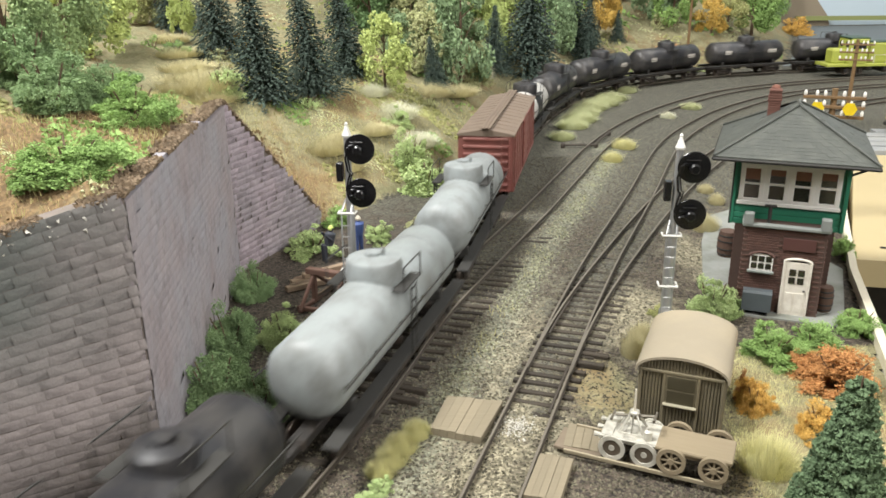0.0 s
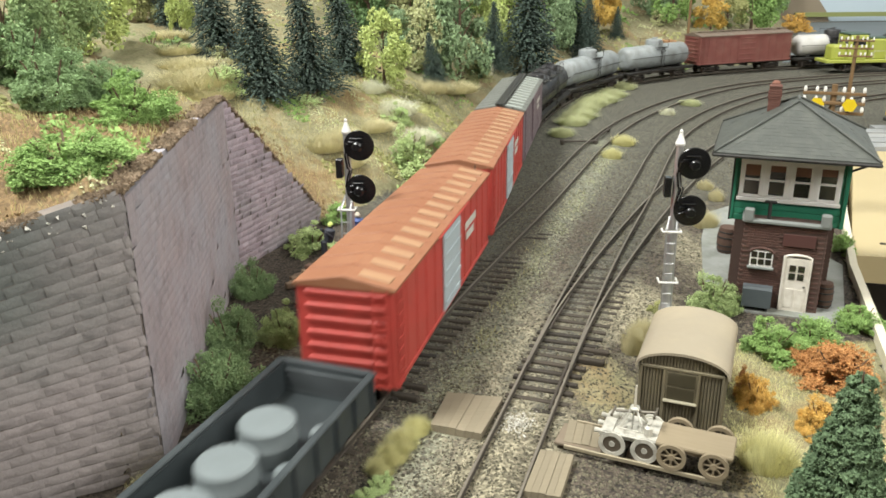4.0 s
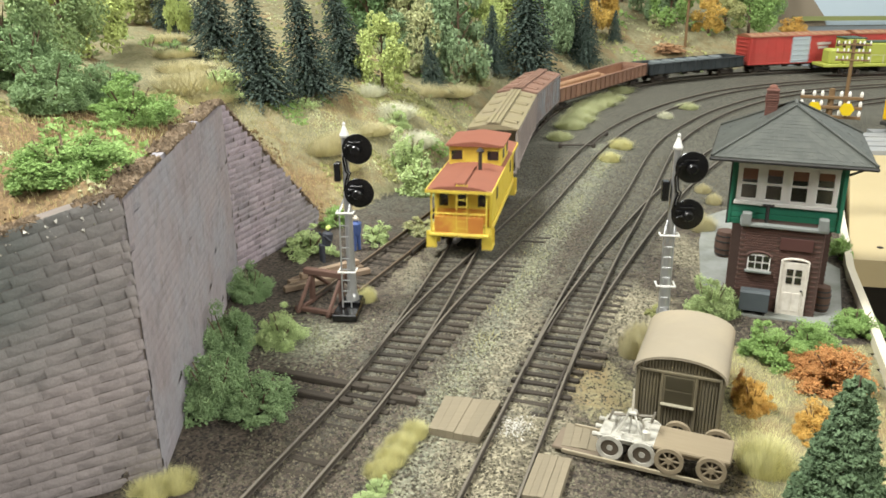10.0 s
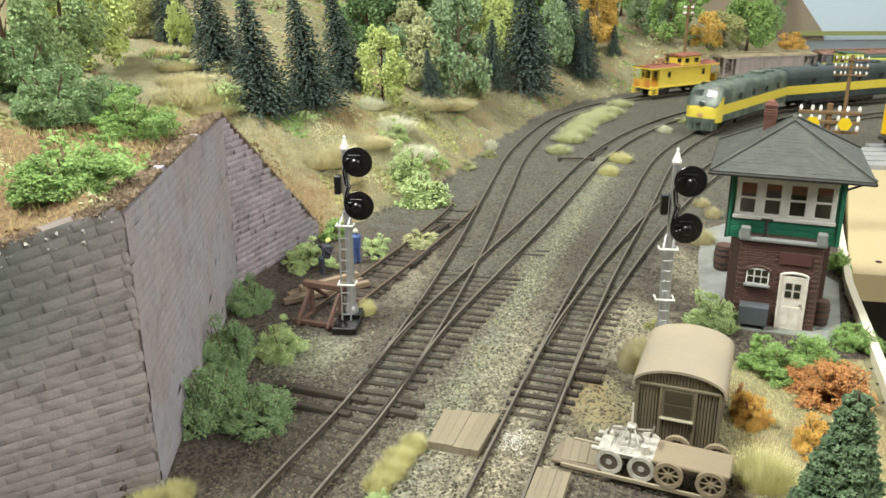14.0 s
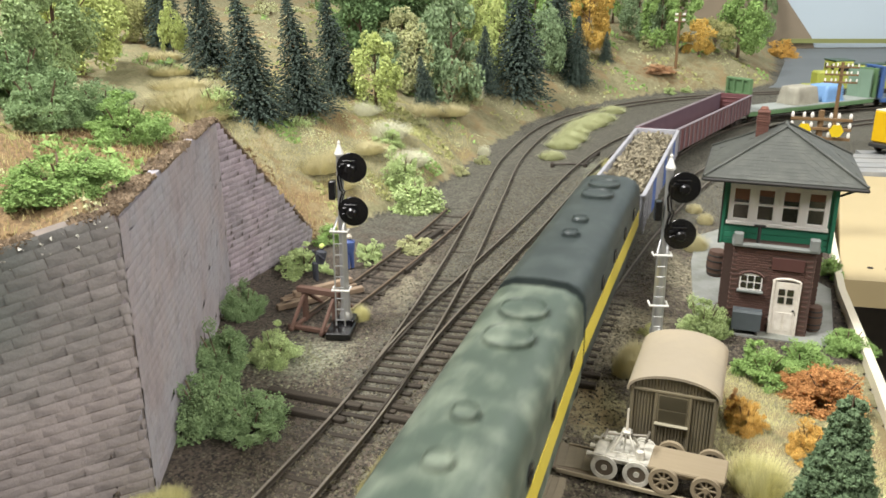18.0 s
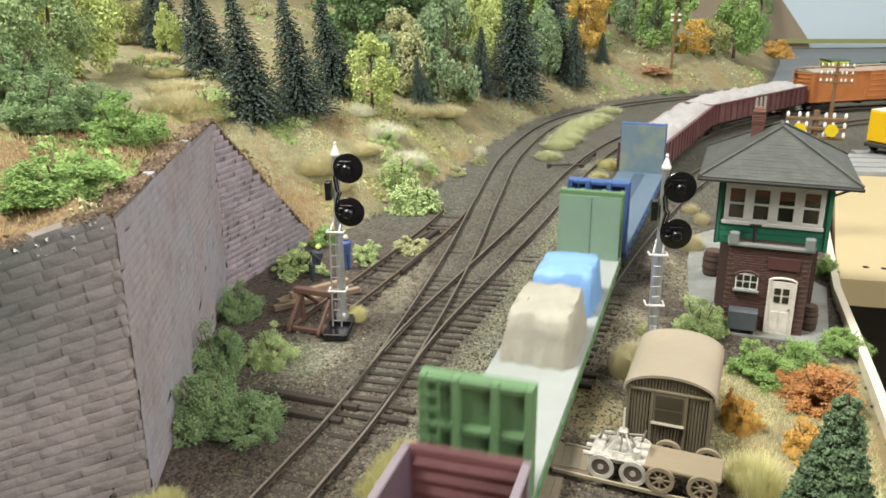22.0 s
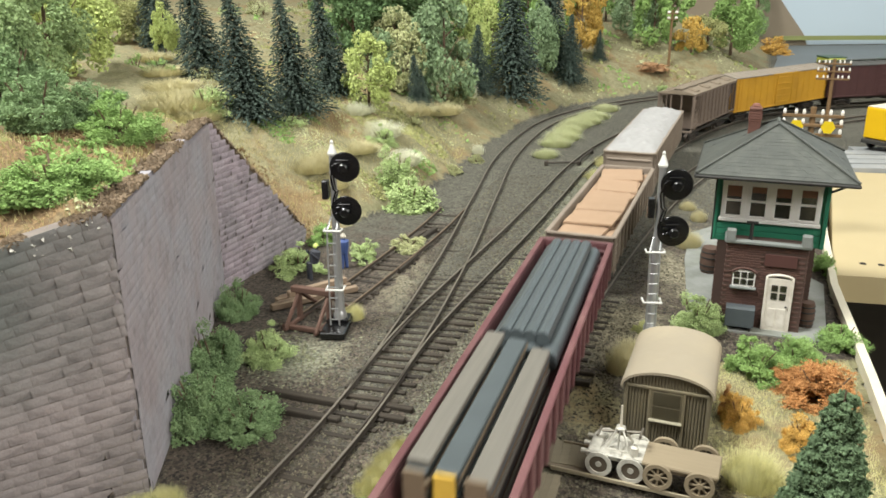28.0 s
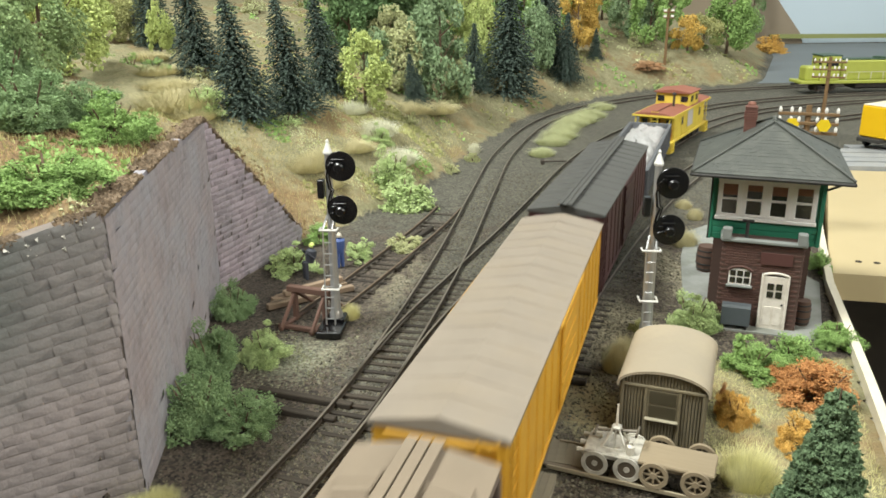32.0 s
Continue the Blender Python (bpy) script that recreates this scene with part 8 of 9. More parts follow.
def plant_bush(kind, x, y, w, h, i):
    z = float(height(np.array([x]), np.array([y]))[0])
    tuft = kind in ("straw", "lemon", "wisp") or (kind == "white" and y > 52 and x < 8)
    near = y < 36
    key = (kind, i % 3, near)
    if key not in MESHES:
        MESHES[key] = tuft_mesh(kind, 40 + i) if tuft else bush_mesh(kind, 11 + i, 30, 18000, fine=0.6) if near else bush_mesh(kind, 11 + i, 20, 4200)
    if tuft:
        ob = new("grass_tuft", MESHES[key])
    else:
        ob = new("bush")
        part("foliage", MESHES[key], fol[kind], ob)
        part("stem", TWIGS, bark, ob)
    ob.matrix_basis = pose(x * K, y * K, (z - 0.04) * K, 0, 0, (i * 77) % 360) @ Matrix.Diagonal((w * 1.02, w * 1.02, h * 1.08, 1) if not (tuft and y > 45 and x < 3) else (w * 1.7, w * 1.7, h * 0.6, 1))
    words = {"green": "mid-green foam bush", "dark": "dark green foam bush at the wall's foot", "light": "light green foam bush", "pale": "pale olive foam bush", "wisp": "pale sage low scrub between the tracks", "scrub": "low tan autumn scrub", "rust": "rust-orange autumn bush",
             "amber": "amber autumn bush", "straw": "pale straw static-grass tuft", "lemon": "pale yellow-green static-grass tuft", "orange": "orange-brown autumn scrub", "olive": "olive green scrub", "white": "whitish dry grass clump", "yellow": "pale yellow grass tuft"}
    tagged(ob, words.get(kind, "green foam bush") + " on the scenic base", "grass" if tuft else "bush", "bushes" if not tuft else "grass tufts")


BUSHES = [
    ("green", -10.2, 21.2, 3.3, 1.6),
    ("green", -11.3, 29.1, 3.09, 2.06),
    ("dark", -14.2, 29.4, 3.4, 2.6),
    ("dark", -16.2, 31.5, 3.6, 3.6),
    ("dark", -12.9, 31.3, 2.6, 2.2),
    ("light", -14.1, 51.8, 3.27, 2.72),
    ("green", -11.0, 20.7, 1.34, 0.75),
    ("green", -11.1, 31.7, 1.34, 1.01),
    ("dark", -8.3, 32.0, 1.90, 2.05),
    ("dark", -8.0, 26.8, 2.44, 2.51),
    ("dark", -7.5, 23.0, 2.64, 2.54),
    ("dark", -6.0, 22.8, 2.61, 1.54),
    ("light", -6.2, 27.7, 2.04, 1.72),
    ("light", -6.6, 37.6, 2.82, 1.69),
    ("green", -5.9, 42.1, 1.87, 1.40),
    ("light", -3.5, 39.3, 1.76, 1.32),
    ("lemon", -3.3, 31.6, 0.85, 0.85),
    ("light", -1.2, 48.9, 4.28, 2.50),
    ("light", -2.3, 51.5, 2.98, 2.98),
    ("light", -3.3, 56.6, 2.41, 1.81),
    ("pale", -1.2, 41.0, 2.13, 0.97),
    ("pale", 1.8, 58.0, 1.67, 1.04),
    ("pale", 3.7, 61.8, 1.15, 1.11),
    ("wisp", 12.0, 71.2, 3.3, 0.95),
    ("wisp", 15.4, 79.2, 3.6, 0.95),
    ("wisp", 13.0, 74.2, 2.9, 0.9),
    ("wisp", 9.4, 63.7, 2.2, 0.8),
    ("wisp", 10.9, 68.2, 2.9, 0.9),
    ("wisp", 14.1, 76.8, 3.2, 1.0),
    ("wisp", 16.9, 82.0, 3.4, 1.0),
    ("wisp", 19.2, 86.9, 3.0, 0.9),
    ("wisp", 23.4, 76.7, 2.2, 0.7),
    ("lemon", 13.6, 60.3, 2.0, 0.9),
    ("light", 10.8, 29.9, 2.20, 2.08),
    ("green", 11.8, 26.2, 2.48, 1.55),
    ("green", 13.5, 26.8, 2.32, 1.37),
    ("green", 15.9, 28.2, 2.09, 1.32),
    ("green", 19.1, 36.3, 1.37, 1.51),
    ("rust", 13.2, 23.9, 2.87, 1.82),
    ("rust", 12.8, 25.1, 1.99, 1.00),
    ("amber", 9.9, 22.7, 1.28, 1.37),
    ("rust", 9.7, 23.2, 0.75, 1.21),
    ("amber", 11.3, 21.2, 1.56, 1.39),
    ("straw", 6.8, 26.4, 0.95, 1.2),
    ("straw", 7.4, 27.4, 1.1, 1.05),
    ("lemon", 9.1, 19.5, 1.78, 1.13),
    ("olive", 8.6, 30.0, 0.93, 0.46),
    ("straw", 13.8, 40.7, 1.52, 1.06),
    ("straw", 15.9, 45.4, 1.00, 0.84),
    ("straw", 16.0, 47.8, 1.05, 0.70),
    ("straw", -20.8, 62.5, 2.2, 1.3),
    ("straw", -19.0, 58.5, 2.4, 1.4),
    ("straw", -17.4, 55.5, 2.4, 1.5),
    ("straw", -16.3, 53.6, 2.6, 1.6),
    ("straw", -16.0, 51.9, 3.4, 2.6),
    ("straw", -14.8, 50.6, 2.4, 1.8),
    ("straw", -7.3, 49.1, 1.8, 2.0),
    ("straw", -6.7, 50.6, 1.8, 1.9),
    ("straw", -6.0, 48.2, 1.4, 1.4),
    ("white", -3.8, 58.2, 2.4, 2.2),
    ("white", -2.3, 54.9, 2.3, 2.0),
    ("straw", -1.2, 67.3, 2.4, 2.0),
    ("white", -5.6, 61.0, 1.8, 1.8),
    ("straw", -4.8, 54.0, 1.8, 1.4),
    ("straw", 1.0, 70.5, 2.6, 1.8),
    ("white", 3.5, 78.0, 2.6, 1.8),
    ("straw", 7.5, 84.5, 2.8, 1.8),
    ("white", 4.0, 65.1, 1.1, 1.0),
    ("lemon", 11.9, 56.1, 1.5, 0.9),
    ("white", 20.0, 71.9, 1.5, 0.8),
    ("lemon", -7.5, 18.9, 1.1, 0.6),
    ("lemon", -8.1, 18.5, 1.2, 0.6),
    ("lemon", -1.35, 20.6, 1.0, 0.6),
    ("lemon", -0.95, 21.3, 0.9, 0.6),
    ("lemon", -1.6, 19.9, 1.0, 0.6),
    ("lemon", -1.9, 19.3, 0.9, 0.55),
    ("light", -1.9, 18.6, 0.85, 0.5),
    ("light", -2.3, 18.0, 0.8, 0.45),
    ("scrub", 28.7, 105.0, 5.45, 1.5),
    ("amber", 63.5, 149.5, 6.19, 3.61),
    ("light", 29.3, 101.1, 2.12, 1.20),
    ("light", 31.8, 102.4, 1.72, 0.86),
]
for i, (kind, x, y, w, h) in enumerate(BUSHES):
    plant_bush(kind, x, y, w, h, i)


def fir_meshes(seed, kind="fir"):
    """A unit fir, one metre high: trunk and drooping needle sprays."""
    rng = np.random.default_rng(seed)
    cs, rs, ds = [], [], []
    tiers = 46
    for k in range(tiers):
        z = 0.05 + 0.93 * k / (tiers - 1)
        rad = 0.27 * (1 - z) ** 0.85 + 0.012
        nb = int(10 + 11 * (1 - z))
        for b in range(nb):
            a = 2 * math.pi * (b + rng.random() * 0.8) / nb + k
            rr = rad * rng.uniform(0.72, 1.18)
            m = max(2, int(rr / 0.028))
            for j in range(m):
                u = (j + 0.7) / m
                cs.append((rr * u * math.cos(a) + rng.normal(0, 0.006), rr * u * math.sin(a) + rng.normal(0, 0.006), z - 0.30 * rr * u * u + rng.normal(0, 0.005)))
                ds.append((math.cos(a + rng.normal(0, 0.5)), math.sin(a + rng.normal(0, 0.5)), -0.35 + rng.normal(0, 0.2)))
                rs.append((0.022 * (1.2 - 0.4 * u), 0.010, 0.006))
    crown = crumbs("crown", np.array(cs), np.array(rs), rng, fol[kind], 0.3, np.array(ds))
    return mesh_of("trunk", MB().rod((0, 0, 0), (0, 0, 0.9), 0.018, 0.004, 7), bark, 40), crown


def spruce_meshes(seed):
    """A unit spruce of soft flocked clumps, one metre high."""
    rng = np.random.default_rng(seed)
    cs = []
    for k in range(760):
        z = 0.03 + 0.95 * (1 - math.sqrt(rng.random()))
        rad = (0.235 * (1 - z) + 0.008) * rng.uniform(0.6, 1.08)
        a = rng.random() * 6.283
        m, r = 42, 0.022 + 0.028 * (1 - z)
        q = rng.normal(size=(m, 3))
        q *= (r * rng.random(m) ** 0.4 / np.linalg.norm(q, axis=1))[:, None]
        q[:, 2] *= 0.6
        cs.append(q + np.array([rad * math.cos(a), rad * math.sin(a), z - 0.1 * rad]))
    c = np.vstack(cs)
    crown = crumbs("crown", c, rng.uniform(0.003, 0.009, len(c)), rng, fol["spruce"], 0.6)
    return mesh_of("trunk", MB().rod((0, 0, 0), (0, 0, 0.9), 0.018, 0.004, 7), bark, 40), crown


FIRM = [fir_meshes(s) for s in (1, 2)] + [spruce_meshes(3)]


def fir(x, y, h, i, label, wide=1.08, kind="fir"):
    z = float(height(np.array([x]), np.array([y]))[0])
    t = thing("fir_tree", x, y, z - 0.1, i * 53, label, "fir tree", "fir trees")
    if kind == "fir" and x < 0:
        t.matrix_basis = pose(x * K, y * K, (z - 0.1) * K, 0, -8, 0) @ pose(0, 0, 0, 0, 0, i * 53)
    t.scale = (h * wide, h * wide, h)
    tr, cr = FIRM[i % 2 if kind == "fir" else 2]
    part("trunk", tr, bark, t)
    part("crown", cr, fol[kind], t)


FIRS = [(-16.0, 59.8, 7.8), (-11.5, 53.0, 8.4), (-9.0, 57.0, 8.2), (-7.4, 64.0, 7.8), (-0.6, 69.1, 4.8), (5.0, 81.8, 6.6), (8.7, 84.5, 12.3), (16.6, 95.4, 7.8), (14.4, 97.6, 11.2), (21.8, 104.3, 3.9), (-21.5, 68, 7.5)]
for i, (x, y, h) in enumerate(FIRS):
    fir(x, y, h, i, "dark green model fir tree on the hillside")
fir(9.7, 16.6, 5.15, 3, "soft grey-green spruce beside the layout's edge", 1.0, "spruce")


def crown_mesh(kind, seed, n=4800):
    rng = np.random.default_rng(seed)
    lumps = 30
    a, q = rng.random(lumps) * 6.283, rng.random(lumps)
    zc = 0.12 + 0.78 * q
    prof = (0.32 * np.sin(np.pi * np.clip(0.2 + 0.78 * q, 0, 1)) ** 0.7 + 0.03) * rng.uniform(0.75, 1.1, lumps)
    lc = np.stack([prof * np.cos(a), prof * np.sin(a), zc], 1)
    lr = rng.uniform(0.07, 0.16, lumps)
    k = rng.integers(0, lumps, n)
    d = rng.normal(size=(n, 3))
    d /= np.linalg.norm(d, axis=1)[:, None]
    c = lc[k] + d * (lr[k] * (1 - 0.55 * rng.random(n) ** 2.5))[:, None]
    return crumbs("crown", c, rng.uniform(0.006, 0.02, n) * (0.66 if kind == "soft" else 1), rng, fol[kind], 0.7)


def trunk_mesh(seed):
    rng = random.Random(seed)
    mb = MB().rod((0, 0, 0), (0.01, 0.0, 0.45), 0.028, 0.018, 8).rod((0.01, 0, 0.45), (0.0, 0.01, 0.85), 0.018, 0.006, 7)
    for k in range(7):
        a, z = rng.uniform(0, 6.28), rng.uniform(0.25, 0.65)
        mb.rod((0, 0, z), (0.19 * math.cos(a), 0.19 * math.sin(a), z + rng.uniform(0.1, 0.22)), 0.01, 0.003, 5)
    return mesh_of("trunk", mb, bark, 40)


TRUNKS = [trunk_mesh(s) for s in (1, 2)]
CROWNS = {}
TREES = [
    ("grey", -4.0, 72.2, 4.8, 3.0),
    ("grey", -0.0, 77.4, 7.4, 4.8),
    ("pale", 3.1, 74.8, 4.4, 2.6),
    ("lime", 5.7, 92.0, 8.7, 4.4),
    ("grey", 9.5, 107.4, 9.3, 5.1),
    ("green", 12.1, 100.5, 9.1, 5.5),
    ("green", 17.0, 108.2, 9.8, 5.2),
    ("yellow", 21.7, 109.3, 9.5, 3.7),
    ("pale", -3.1, 79.9, 5.8, 3.9),
    ("deep", -7.1, 80.0, 7.5, 5.5),
    ("green", 26.0, 121.1, 8.7, 4.9),
    ("green", 34.9, 118.8, 9.4, 5.7),
    ("olive", 38.7, 113.5, 5.0, 4.7),
    ("green", 50.1, 129.9, 7.1, 5.4),
    ("grey", 29.5, 113.1, 7.0, 3.9),
    ("lime", -28.2, 60.8, 6.6, 4.6),
    ("soft", -17.4, 32.8, 5.8, 3.6),
    ("olive", -30.9, 86.6, 5.9, 5.3),
    ("lime", -27.1, 68.7, 6.4, 4.2),
    ("lime", -4.6, 62.9, 6.1, 3.7),
    ("pale", -1.8, 72.3, 6.1, 3.8),
    ("deep", -4.0, 83.9, 8.5, 8.6),
    ("grey", 1.5, 73.4, 10.6, 5.6),
    ("lime", 6.9, 87.2, 8.4, 4.4),
    ("grey", 12.7, 94.6, 7.9, 4.3),
    ("yellow", 19.6, 105.5, 9.2, 4.5),
    ("green", 30.6, 111.6, 8.5, 5.7),
    ("yellow", 35.6, 110.6, 5.1, 4.4),
    ("green", 43.8, 118.3, 9.1, 6.9),
    ("deep", -9.0, 87.9, 8.2, 6.0),
    ("deep", -0.6, 90.1, 8.5, 7.4),
    ("green", 5.3, 96.3, 8.4, 5.3),
    ("grey", 28.6, 116.1, 7.5, 4.8),
    ("dark", 65.7, 165.0, 12.6, 4.5),
    ("lime", -20.3, 64.4, 4.2, 2.0),
    ("lime", -23.5, 54.9, 6.8, 4.9),
    ("olive", -29.1, 77.6, 4.4, 3.1),
    ("olive", -23.9, 69.5, 4.0, 3.3),
    ("yellow", -15.2, 61.0, 2.0, 2.1),
    ("soft", -20.9, 45.9, 6.7, 4.7),
    ("deep", -7.0, 93.6, 8.1, 7.0),
    ("green", 10.8, 105.4, 8.4, 5.8),
]
for i, (kind, x, y, h, w) in enumerate(TREES):
    key = (kind, i % 2)
    if key not in CROWNS:
        CROWNS[key] = crown_mesh(kind, 70 + i, 12000 if kind == "soft" else 3800)
    z = float(height(np.array([x]), np.array([y]))[0])
    words = {"lime": "yellow-green foam tree on the hillside", "pale": "pale olive foam tree on the hillside", "green": "full green foam tree on the hillside", "grey": "grey-green foam tree on the hillside",
             "yellow": "golden autumn tree on the hillside", "deep": "deep green foam tree on the hillside", "dark": "dark green tree on the far slope", "soft": "full green tree above the wall", "olive": "olive green tree on the bank"}
    t = thing("tree", x, y, z - 0.1, i * 71, words[kind], "tree", "broadleaf trees")
    t.scale = (w / 0.8, w / 0.8, h)
    part("trunk", TRUNKS[i % 2], bark, t)
    part("crown", CROWNS[key], fol[kind], t)


def litter():
    """Leaf litter, dry grass and low scrub strewn over the banks."""
    rng = np.random.default_rng(9)

    def hill_points(n, x0, x1, y0, y1):
        x, y = rng.uniform(x0, x1, n), rng.uniform(y0, y1, n)
        z = height(x, y)
        ok = z > 0.1
        z = z + bumpy(x, y, 0.35, 0.28) + bumpy(x, y, 1.1, 0.12)
        return np.stack([x, y, z], 1)[ok]

    def patch(seed, p, t):
        s = np.sin(p[:, 0] * 0.55 + seed) + np.sin(p[:, 1] * 0.43 + seed * 2.1) + np.sin((p[:, 0] + p[:, 1]) * 0.9 + seed)
        return p[s > t]

    near = hill_points(46000, -18, 2, 18, 66)
    far = hill_points(15000, -20, 48, 60, 118)
    for kind, seed, t, rr, lab in (("orange", 1.0, 0.7, 0.07, "rust and ochre leaf litter on the bank"), ("olive", 3.0, 1.1, 0.09, "olive scrub litter on the bank"), ("wisp", 5.0, 1.0, 0.05, "dry straw litter on the bank"), ("green", 7.5, 1.5, 0.1, "low green scrub on the bank")):
        p = np.vstack([patch(seed, near, t), patch(seed, far, t)])
        if kind == "orange":
            p = p[p[:, 1] < 46 + 3 * np.sin(p[:, 0])]
        sc = 1 + np.clip(p[:, 1] - 55, 0, 60) / 45
        tagged(new("leaf_litter", crumbs("leaf_litter", p, rng.uniform(0.4, 1.2, len(p)) * rr * sc, rng, fol[kind], 0.6)), lab, "leaf litter", kind="stuff")
    # grass fibres over the banks and the yard
    n = 30000
    x, y = np.r_[rng.uniform(-16, 3, n), rng.uniform(8.3, 16, n), rng.uniform(-2.2, 13, n // 4)], np.r_[rng.uniform(19, 70, n), rng.uniform(15, 27, n), rng.uniform(17, 58, n // 4)]
    z = height(x, y)
    hill = z > 0.1
    yard = (x > 8.3) & (y < 27) & ~right_of_edge(x + 0.3, y)
    strip = np.abs(x - np.interp(y, [16, 20, 24, 30, 38, 48, 58], [-1.6, -1.0, 0.3, 2.4, 5.0, 8.6, 12.2])) < 0.9 * rng.random(len(x)) ** 0.7
    ok = hill | yard | (strip & (np.sin(y * 1.9) + np.sin(y * 0.7 + 1) > 0.3) & (y > 24) & (rng.random(len(x)) < 0.5) & ~((y > 20) & (y < 23.5)))
    x, y, z = x[ok], y[ok], (z + np.where(hill, bumpy(x, y, 0.35, 0.28) + bumpy(x, y, 1.1, 0.12), 0))[ok]
    b = np.stack([x, y, z - 0.03], 1)
    m = len(b)
    low = np.where((b[:, 0] > 8.3) & (b[:, 1] < 27.5), 0.5, 1.0)
    tip = b + np.stack([rng.normal(0, 0.07, m), rng.normal(0, 0.07, m), rng.uniform(0.12, 0.34, m) * low], 1)
    a = rng.random(m) * 6.283
    s = np.stack([np.cos(a), np.sin(a), 0 * a], 1) * (0.02 * low)[:, None]
    v = np.stack([b - s, b + s, tip], 1).reshape(-1, 3)
    lit = (b[:, 0] > 8.3) & (b[:, 1] < 27.5)
    d = bpy.data.meshes.new("static_grass")
    d.from_pydata((v.reshape(-1, 9)[lit].reshape(-1, 3) * K).tolist(), [], np.arange(3 * int(lit.sum())).reshape(-1, 3).tolist())
    d.materials.append(fol["lemon"])
    tagged(new("static_grass", d), "pale yellow-green static grass in the yard", "grass", kind="stuff")
    d = bpy.data.meshes.new("static_grass")
    m = int((~lit).sum())
    d.from_pydata((v.reshape(-1, 9)[~lit].reshape(-1, 3) * K).tolist(), [], np.arange(3 * m).reshape(-1, 3).tolist())
    d.materials.append(mat("static_grass", "c4b886", "9c9866", rough=0.95, grain=0.5, amount=0.8, island=0.25, dirt="979e62", dirtamt=0.6, dscale=0.25))
    tagged(new("static_grass", d), "straw and olive static grass fibres on the banks", "grass", kind="stuff")
    # low mossy crumbs along the strip between the two main lines and about the signal
    n = 4200
    y = rng.uniform(17, 62, n)
    x = np.interp(y, [16, 20, 24, 30, 38, 48, 58], [-1.6, -1.0, 0.3, 2.4, 5.0, 8.6, 12.2]) + rng.normal(0, 0.42, n)
    x[:700], y[:700] = -5.2 + rng.normal(0, 1.0, 700), 28.2 + rng.normal(0, 1.3, 700)
    ok = (np.sin(y * 1.3 + 2 * x) + np.sin(y * 0.6) > -0.7) & ~((y > 20.2) & (y < 23.3) & (x > -0.8))
    x, y = x[ok], y[ok]
    c = np.stack([x, y, -0.31 + bumpy(x, y, 0.8, 0.035)], 1)
    tagged(new("moss", crumbs("moss", c, rng.uniform(0.015, 0.045, len(c)) * (1 + (y - 17) / 60), rng, mat("ground_foam", "95967a", "6f715a", rough=0.95, grain=0.6, amount=0.8, island=0.35), 0.6)), "pale sage ground foam scattered between the tracks", "moss", kind="stuff")
    # plaster chips caught on the wall's head
    u = rng.random(26)
    c = np.stack([-11.6 + 3.5 * u, 17.4 + 1.85 * u - 0.07, 6.95 + 0.98 * u - 0.5 * rng.random(26) ** 2], 1)
    tagged(new("plaster_chips", crumbs("plaster_chips", c, rng.uniform(0.015, 0.05, 26), rng, mat("plaster_dust", "c9c6bc", "a8a59a", rough=0.95), 0.6)), "white plaster chips on the head of the stone wall", "plaster crumbs", kind="stuff")
    # a spill of white plaster dust between the rails
    n = 260
    x, y = 2.15 + rng.normal(0, 0.26, n), 21.7 + rng.normal(0, 0.34, n)
    c = np.stack([x, y, -0.25 + 0 * x], 1)
    tagged(new("plaster_spill", crumbs("plaster_spill", c, rng.uniform(0.012, 0.035, n), rng, mat("plaster_dust", "c9c6bc", "a8a59a", rough=0.95), 0.6)), "white plaster crumbs spilt between the rails", "plaster crumbs", kind="stuff")
    # leaf litter and grass spilling over the top of the wall
    p = []
    for (x0, y0), (x1, y1), z0, z1 in zip(WALL[:3], WALL[1:], WTOP[:3], WTOP[1:]):
        u = rng.random(4500)
        off = 0.02 + np.abs(rng.normal(0, 0.24, 4500))
        ln = math.hypot(x1 - x0, y1 - y0)
        nx, ny = -(y1 - y0) / ln, (x1 - x0) / ln
        keep = np.sin(u * ln * 2.3) + np.sin(u * ln * 0.9 + 1) > -1.3
        p.append(np.stack([x0 + (x1 - x0) * u + nx * off, y0 + (y1 - y0) * u + ny * off, z0 + (z1 - z0) * u + 0.02], 1)[keep])
    p = np.vstack(p)
    tagged(new("leaf_litter", crumbs("leaf_litter", p, rng.uniform(0.03, 0.085, len(p)), rng, mat("wall_top_litter", "8a7862", "5c4e3e", rough=0.95, grain=0.8, amount=0.9, island=0.4), 0.6)), "brown leaf litter along the top of the wall", "leaf litter", kind="stuff")


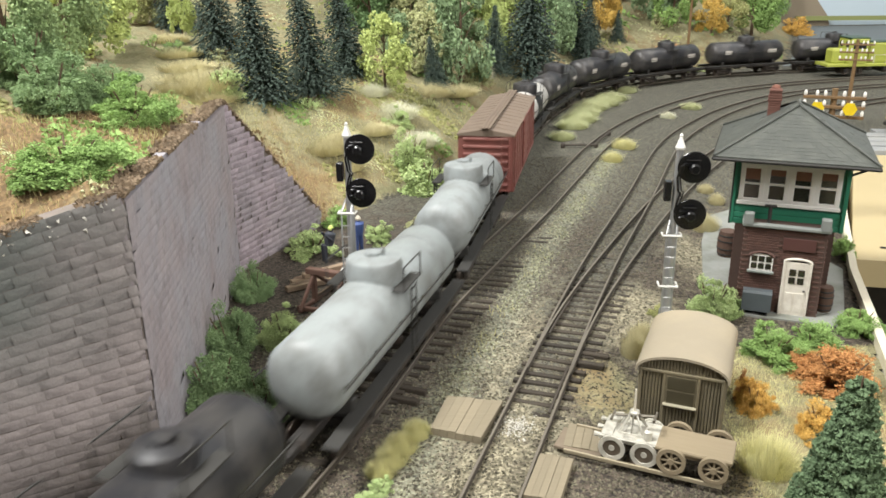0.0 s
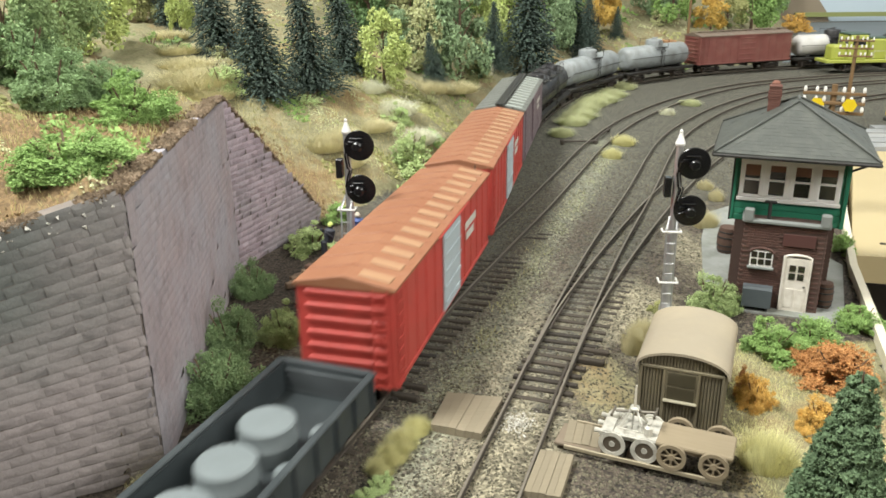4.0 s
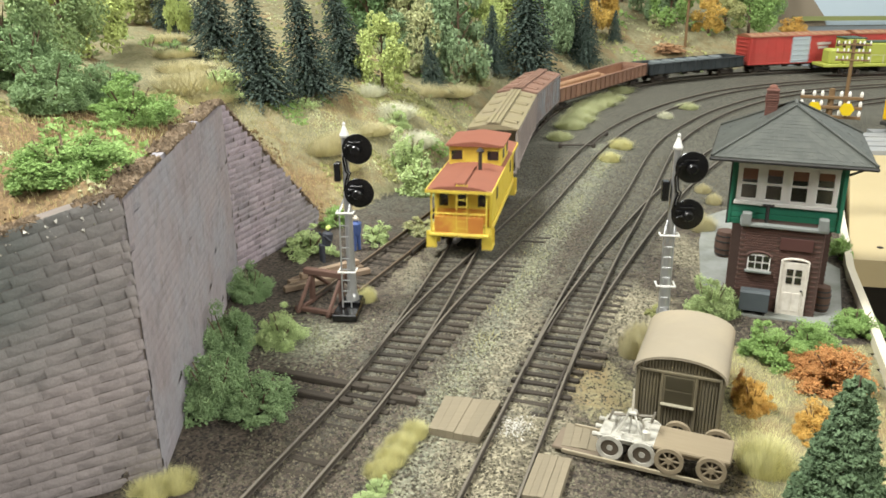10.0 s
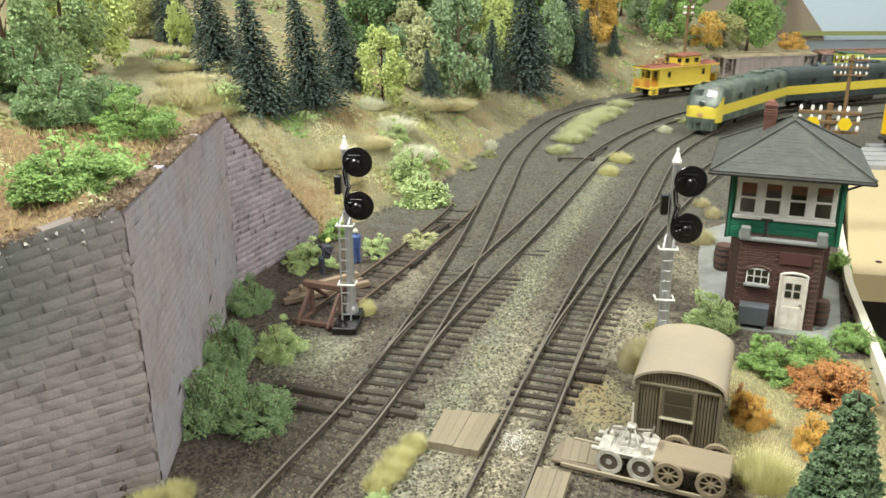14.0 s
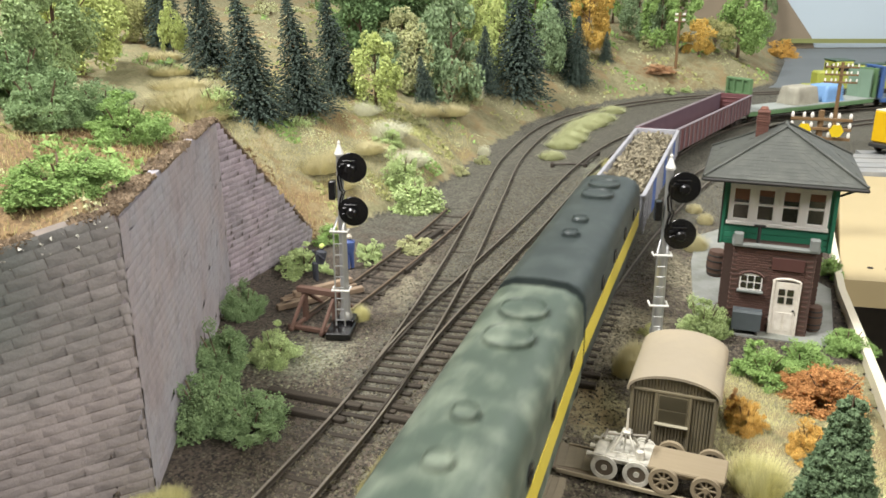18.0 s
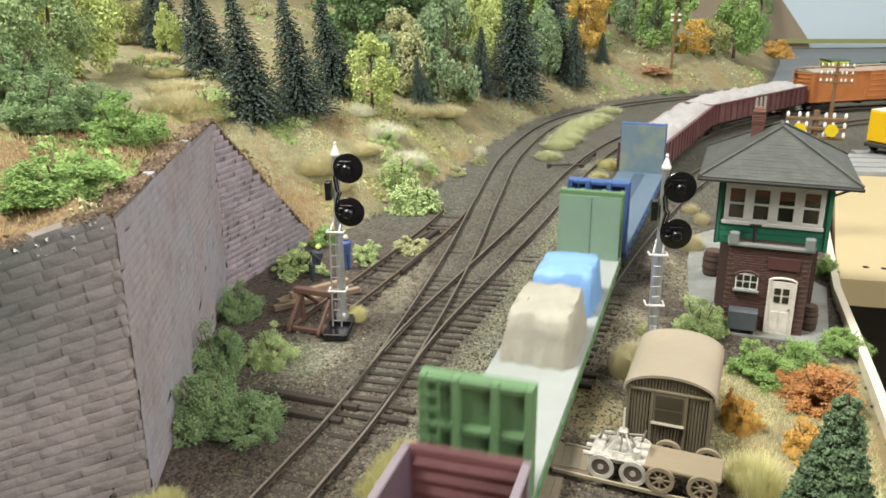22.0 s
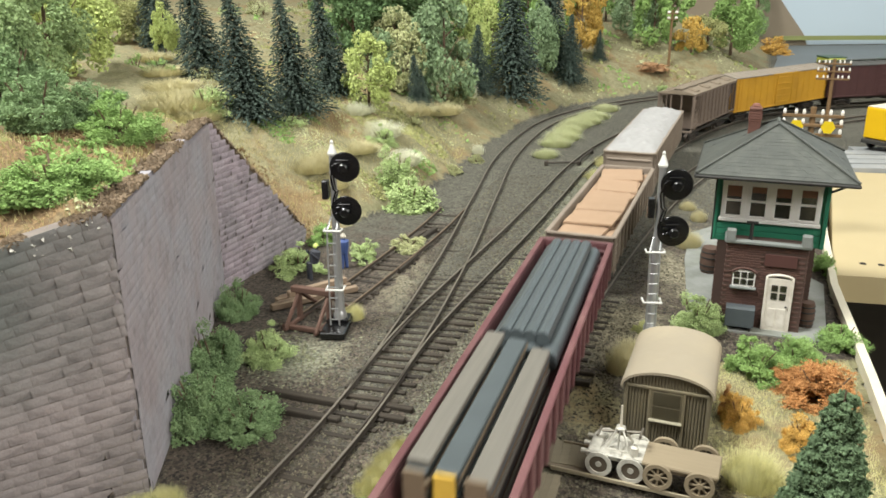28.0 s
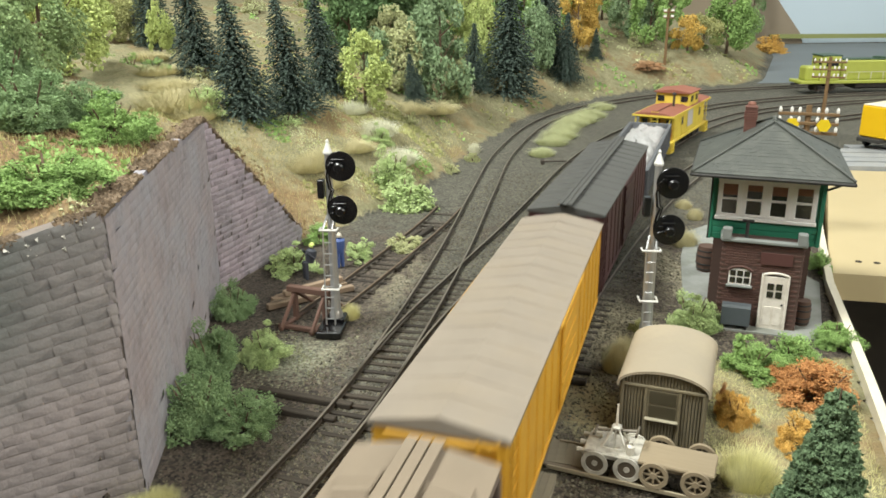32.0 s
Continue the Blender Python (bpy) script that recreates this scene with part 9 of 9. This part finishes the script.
def scrub():
    """Low undergrowth between the trees on the hillside."""
    rng = random.Random(31)
    small = {k: bush_mesh(k, 90 + i, 9, 1100) for i, k in enumerate(("olive", "light", "wisp", "green", "grey", "pale"))}
    words = {"olive": "low olive undergrowth on the hillside", "light": "light green undergrowth on the hillside", "wisp": "pale sage undergrowth on the hillside",
             "green": "green undergrowth on the hillside", "grey": "grey-green undergrowth on the hillside", "pale": "pale olive undergrowth on the hillside"}
    placed = 0
    while placed < 85:
        y = rng.uniform(46, 116)
        x = rng.uniform(-26, 46)
        z = float(height(np.array([x]), np.array([y]))[0])
        if z < 2.2 or (z < 6.5 and rng.random() < 0.6) or (x < -5 and y < 52) or (z > 3 and y < 60 and -9 < x < -3) or (x < -8 and 60 < y < 100 and x > -22):
            continue
        k = rng.choice(list(small))
        ob = new("bush")
        part("foliage", small[k], fol[k], ob)
        part("stem", TWIGS, bark, ob)
        w = rng.uniform(1.3, 3.0)
        ob.matrix_basis = pose(x * K, y * K, (z - 0.1) * K, 0, 0, rng.uniform(0, 360)) @ Matrix.Diagonal((w, w, w * rng.uniform(0.5, 0.9), 1))
        tagged(ob, words[k], "bush", "undergrowth bushes")
        placed += 1


scrub()


litter()


def ride(line, car, mid, ln, turn, way):
    """Rows for a car whose two trucks run on the line."""
    rows = []
    for k in range(65):
        t = k * 0.5
        s = mid + way(t)
        h = (ln / 2 - 2.2)
        p, q = line.at(s - h), line.at(s + h)
        d = q - p
        c = (p + q) / 2
        ang = math.degrees(math.atan2(d[1], d[0])) - 90 + (180 if turn else 0)
        rows.append((t, pose(c[0] * K, c[1] * K, 0, 0, 0, ang)))
    walk(car, rows)


def way_b(t):
    """The arriving train picks up a little speed as it comes round the curve."""
    return -17.1 * (t - 20) if t > 16.5 else 59.85 + 16.15 * (16.5 - t)


def motions():
    for car, mid, ln, turn in CARS_A:
        ride(TRACK_A, car, mid, ln, turn, lambda t: 15.2 * (t - 9.5))
    for car, mid, ln, turn in CARS_B:
        ride(TRACK_B, car, mid, ln, turn, way_b)


motions()
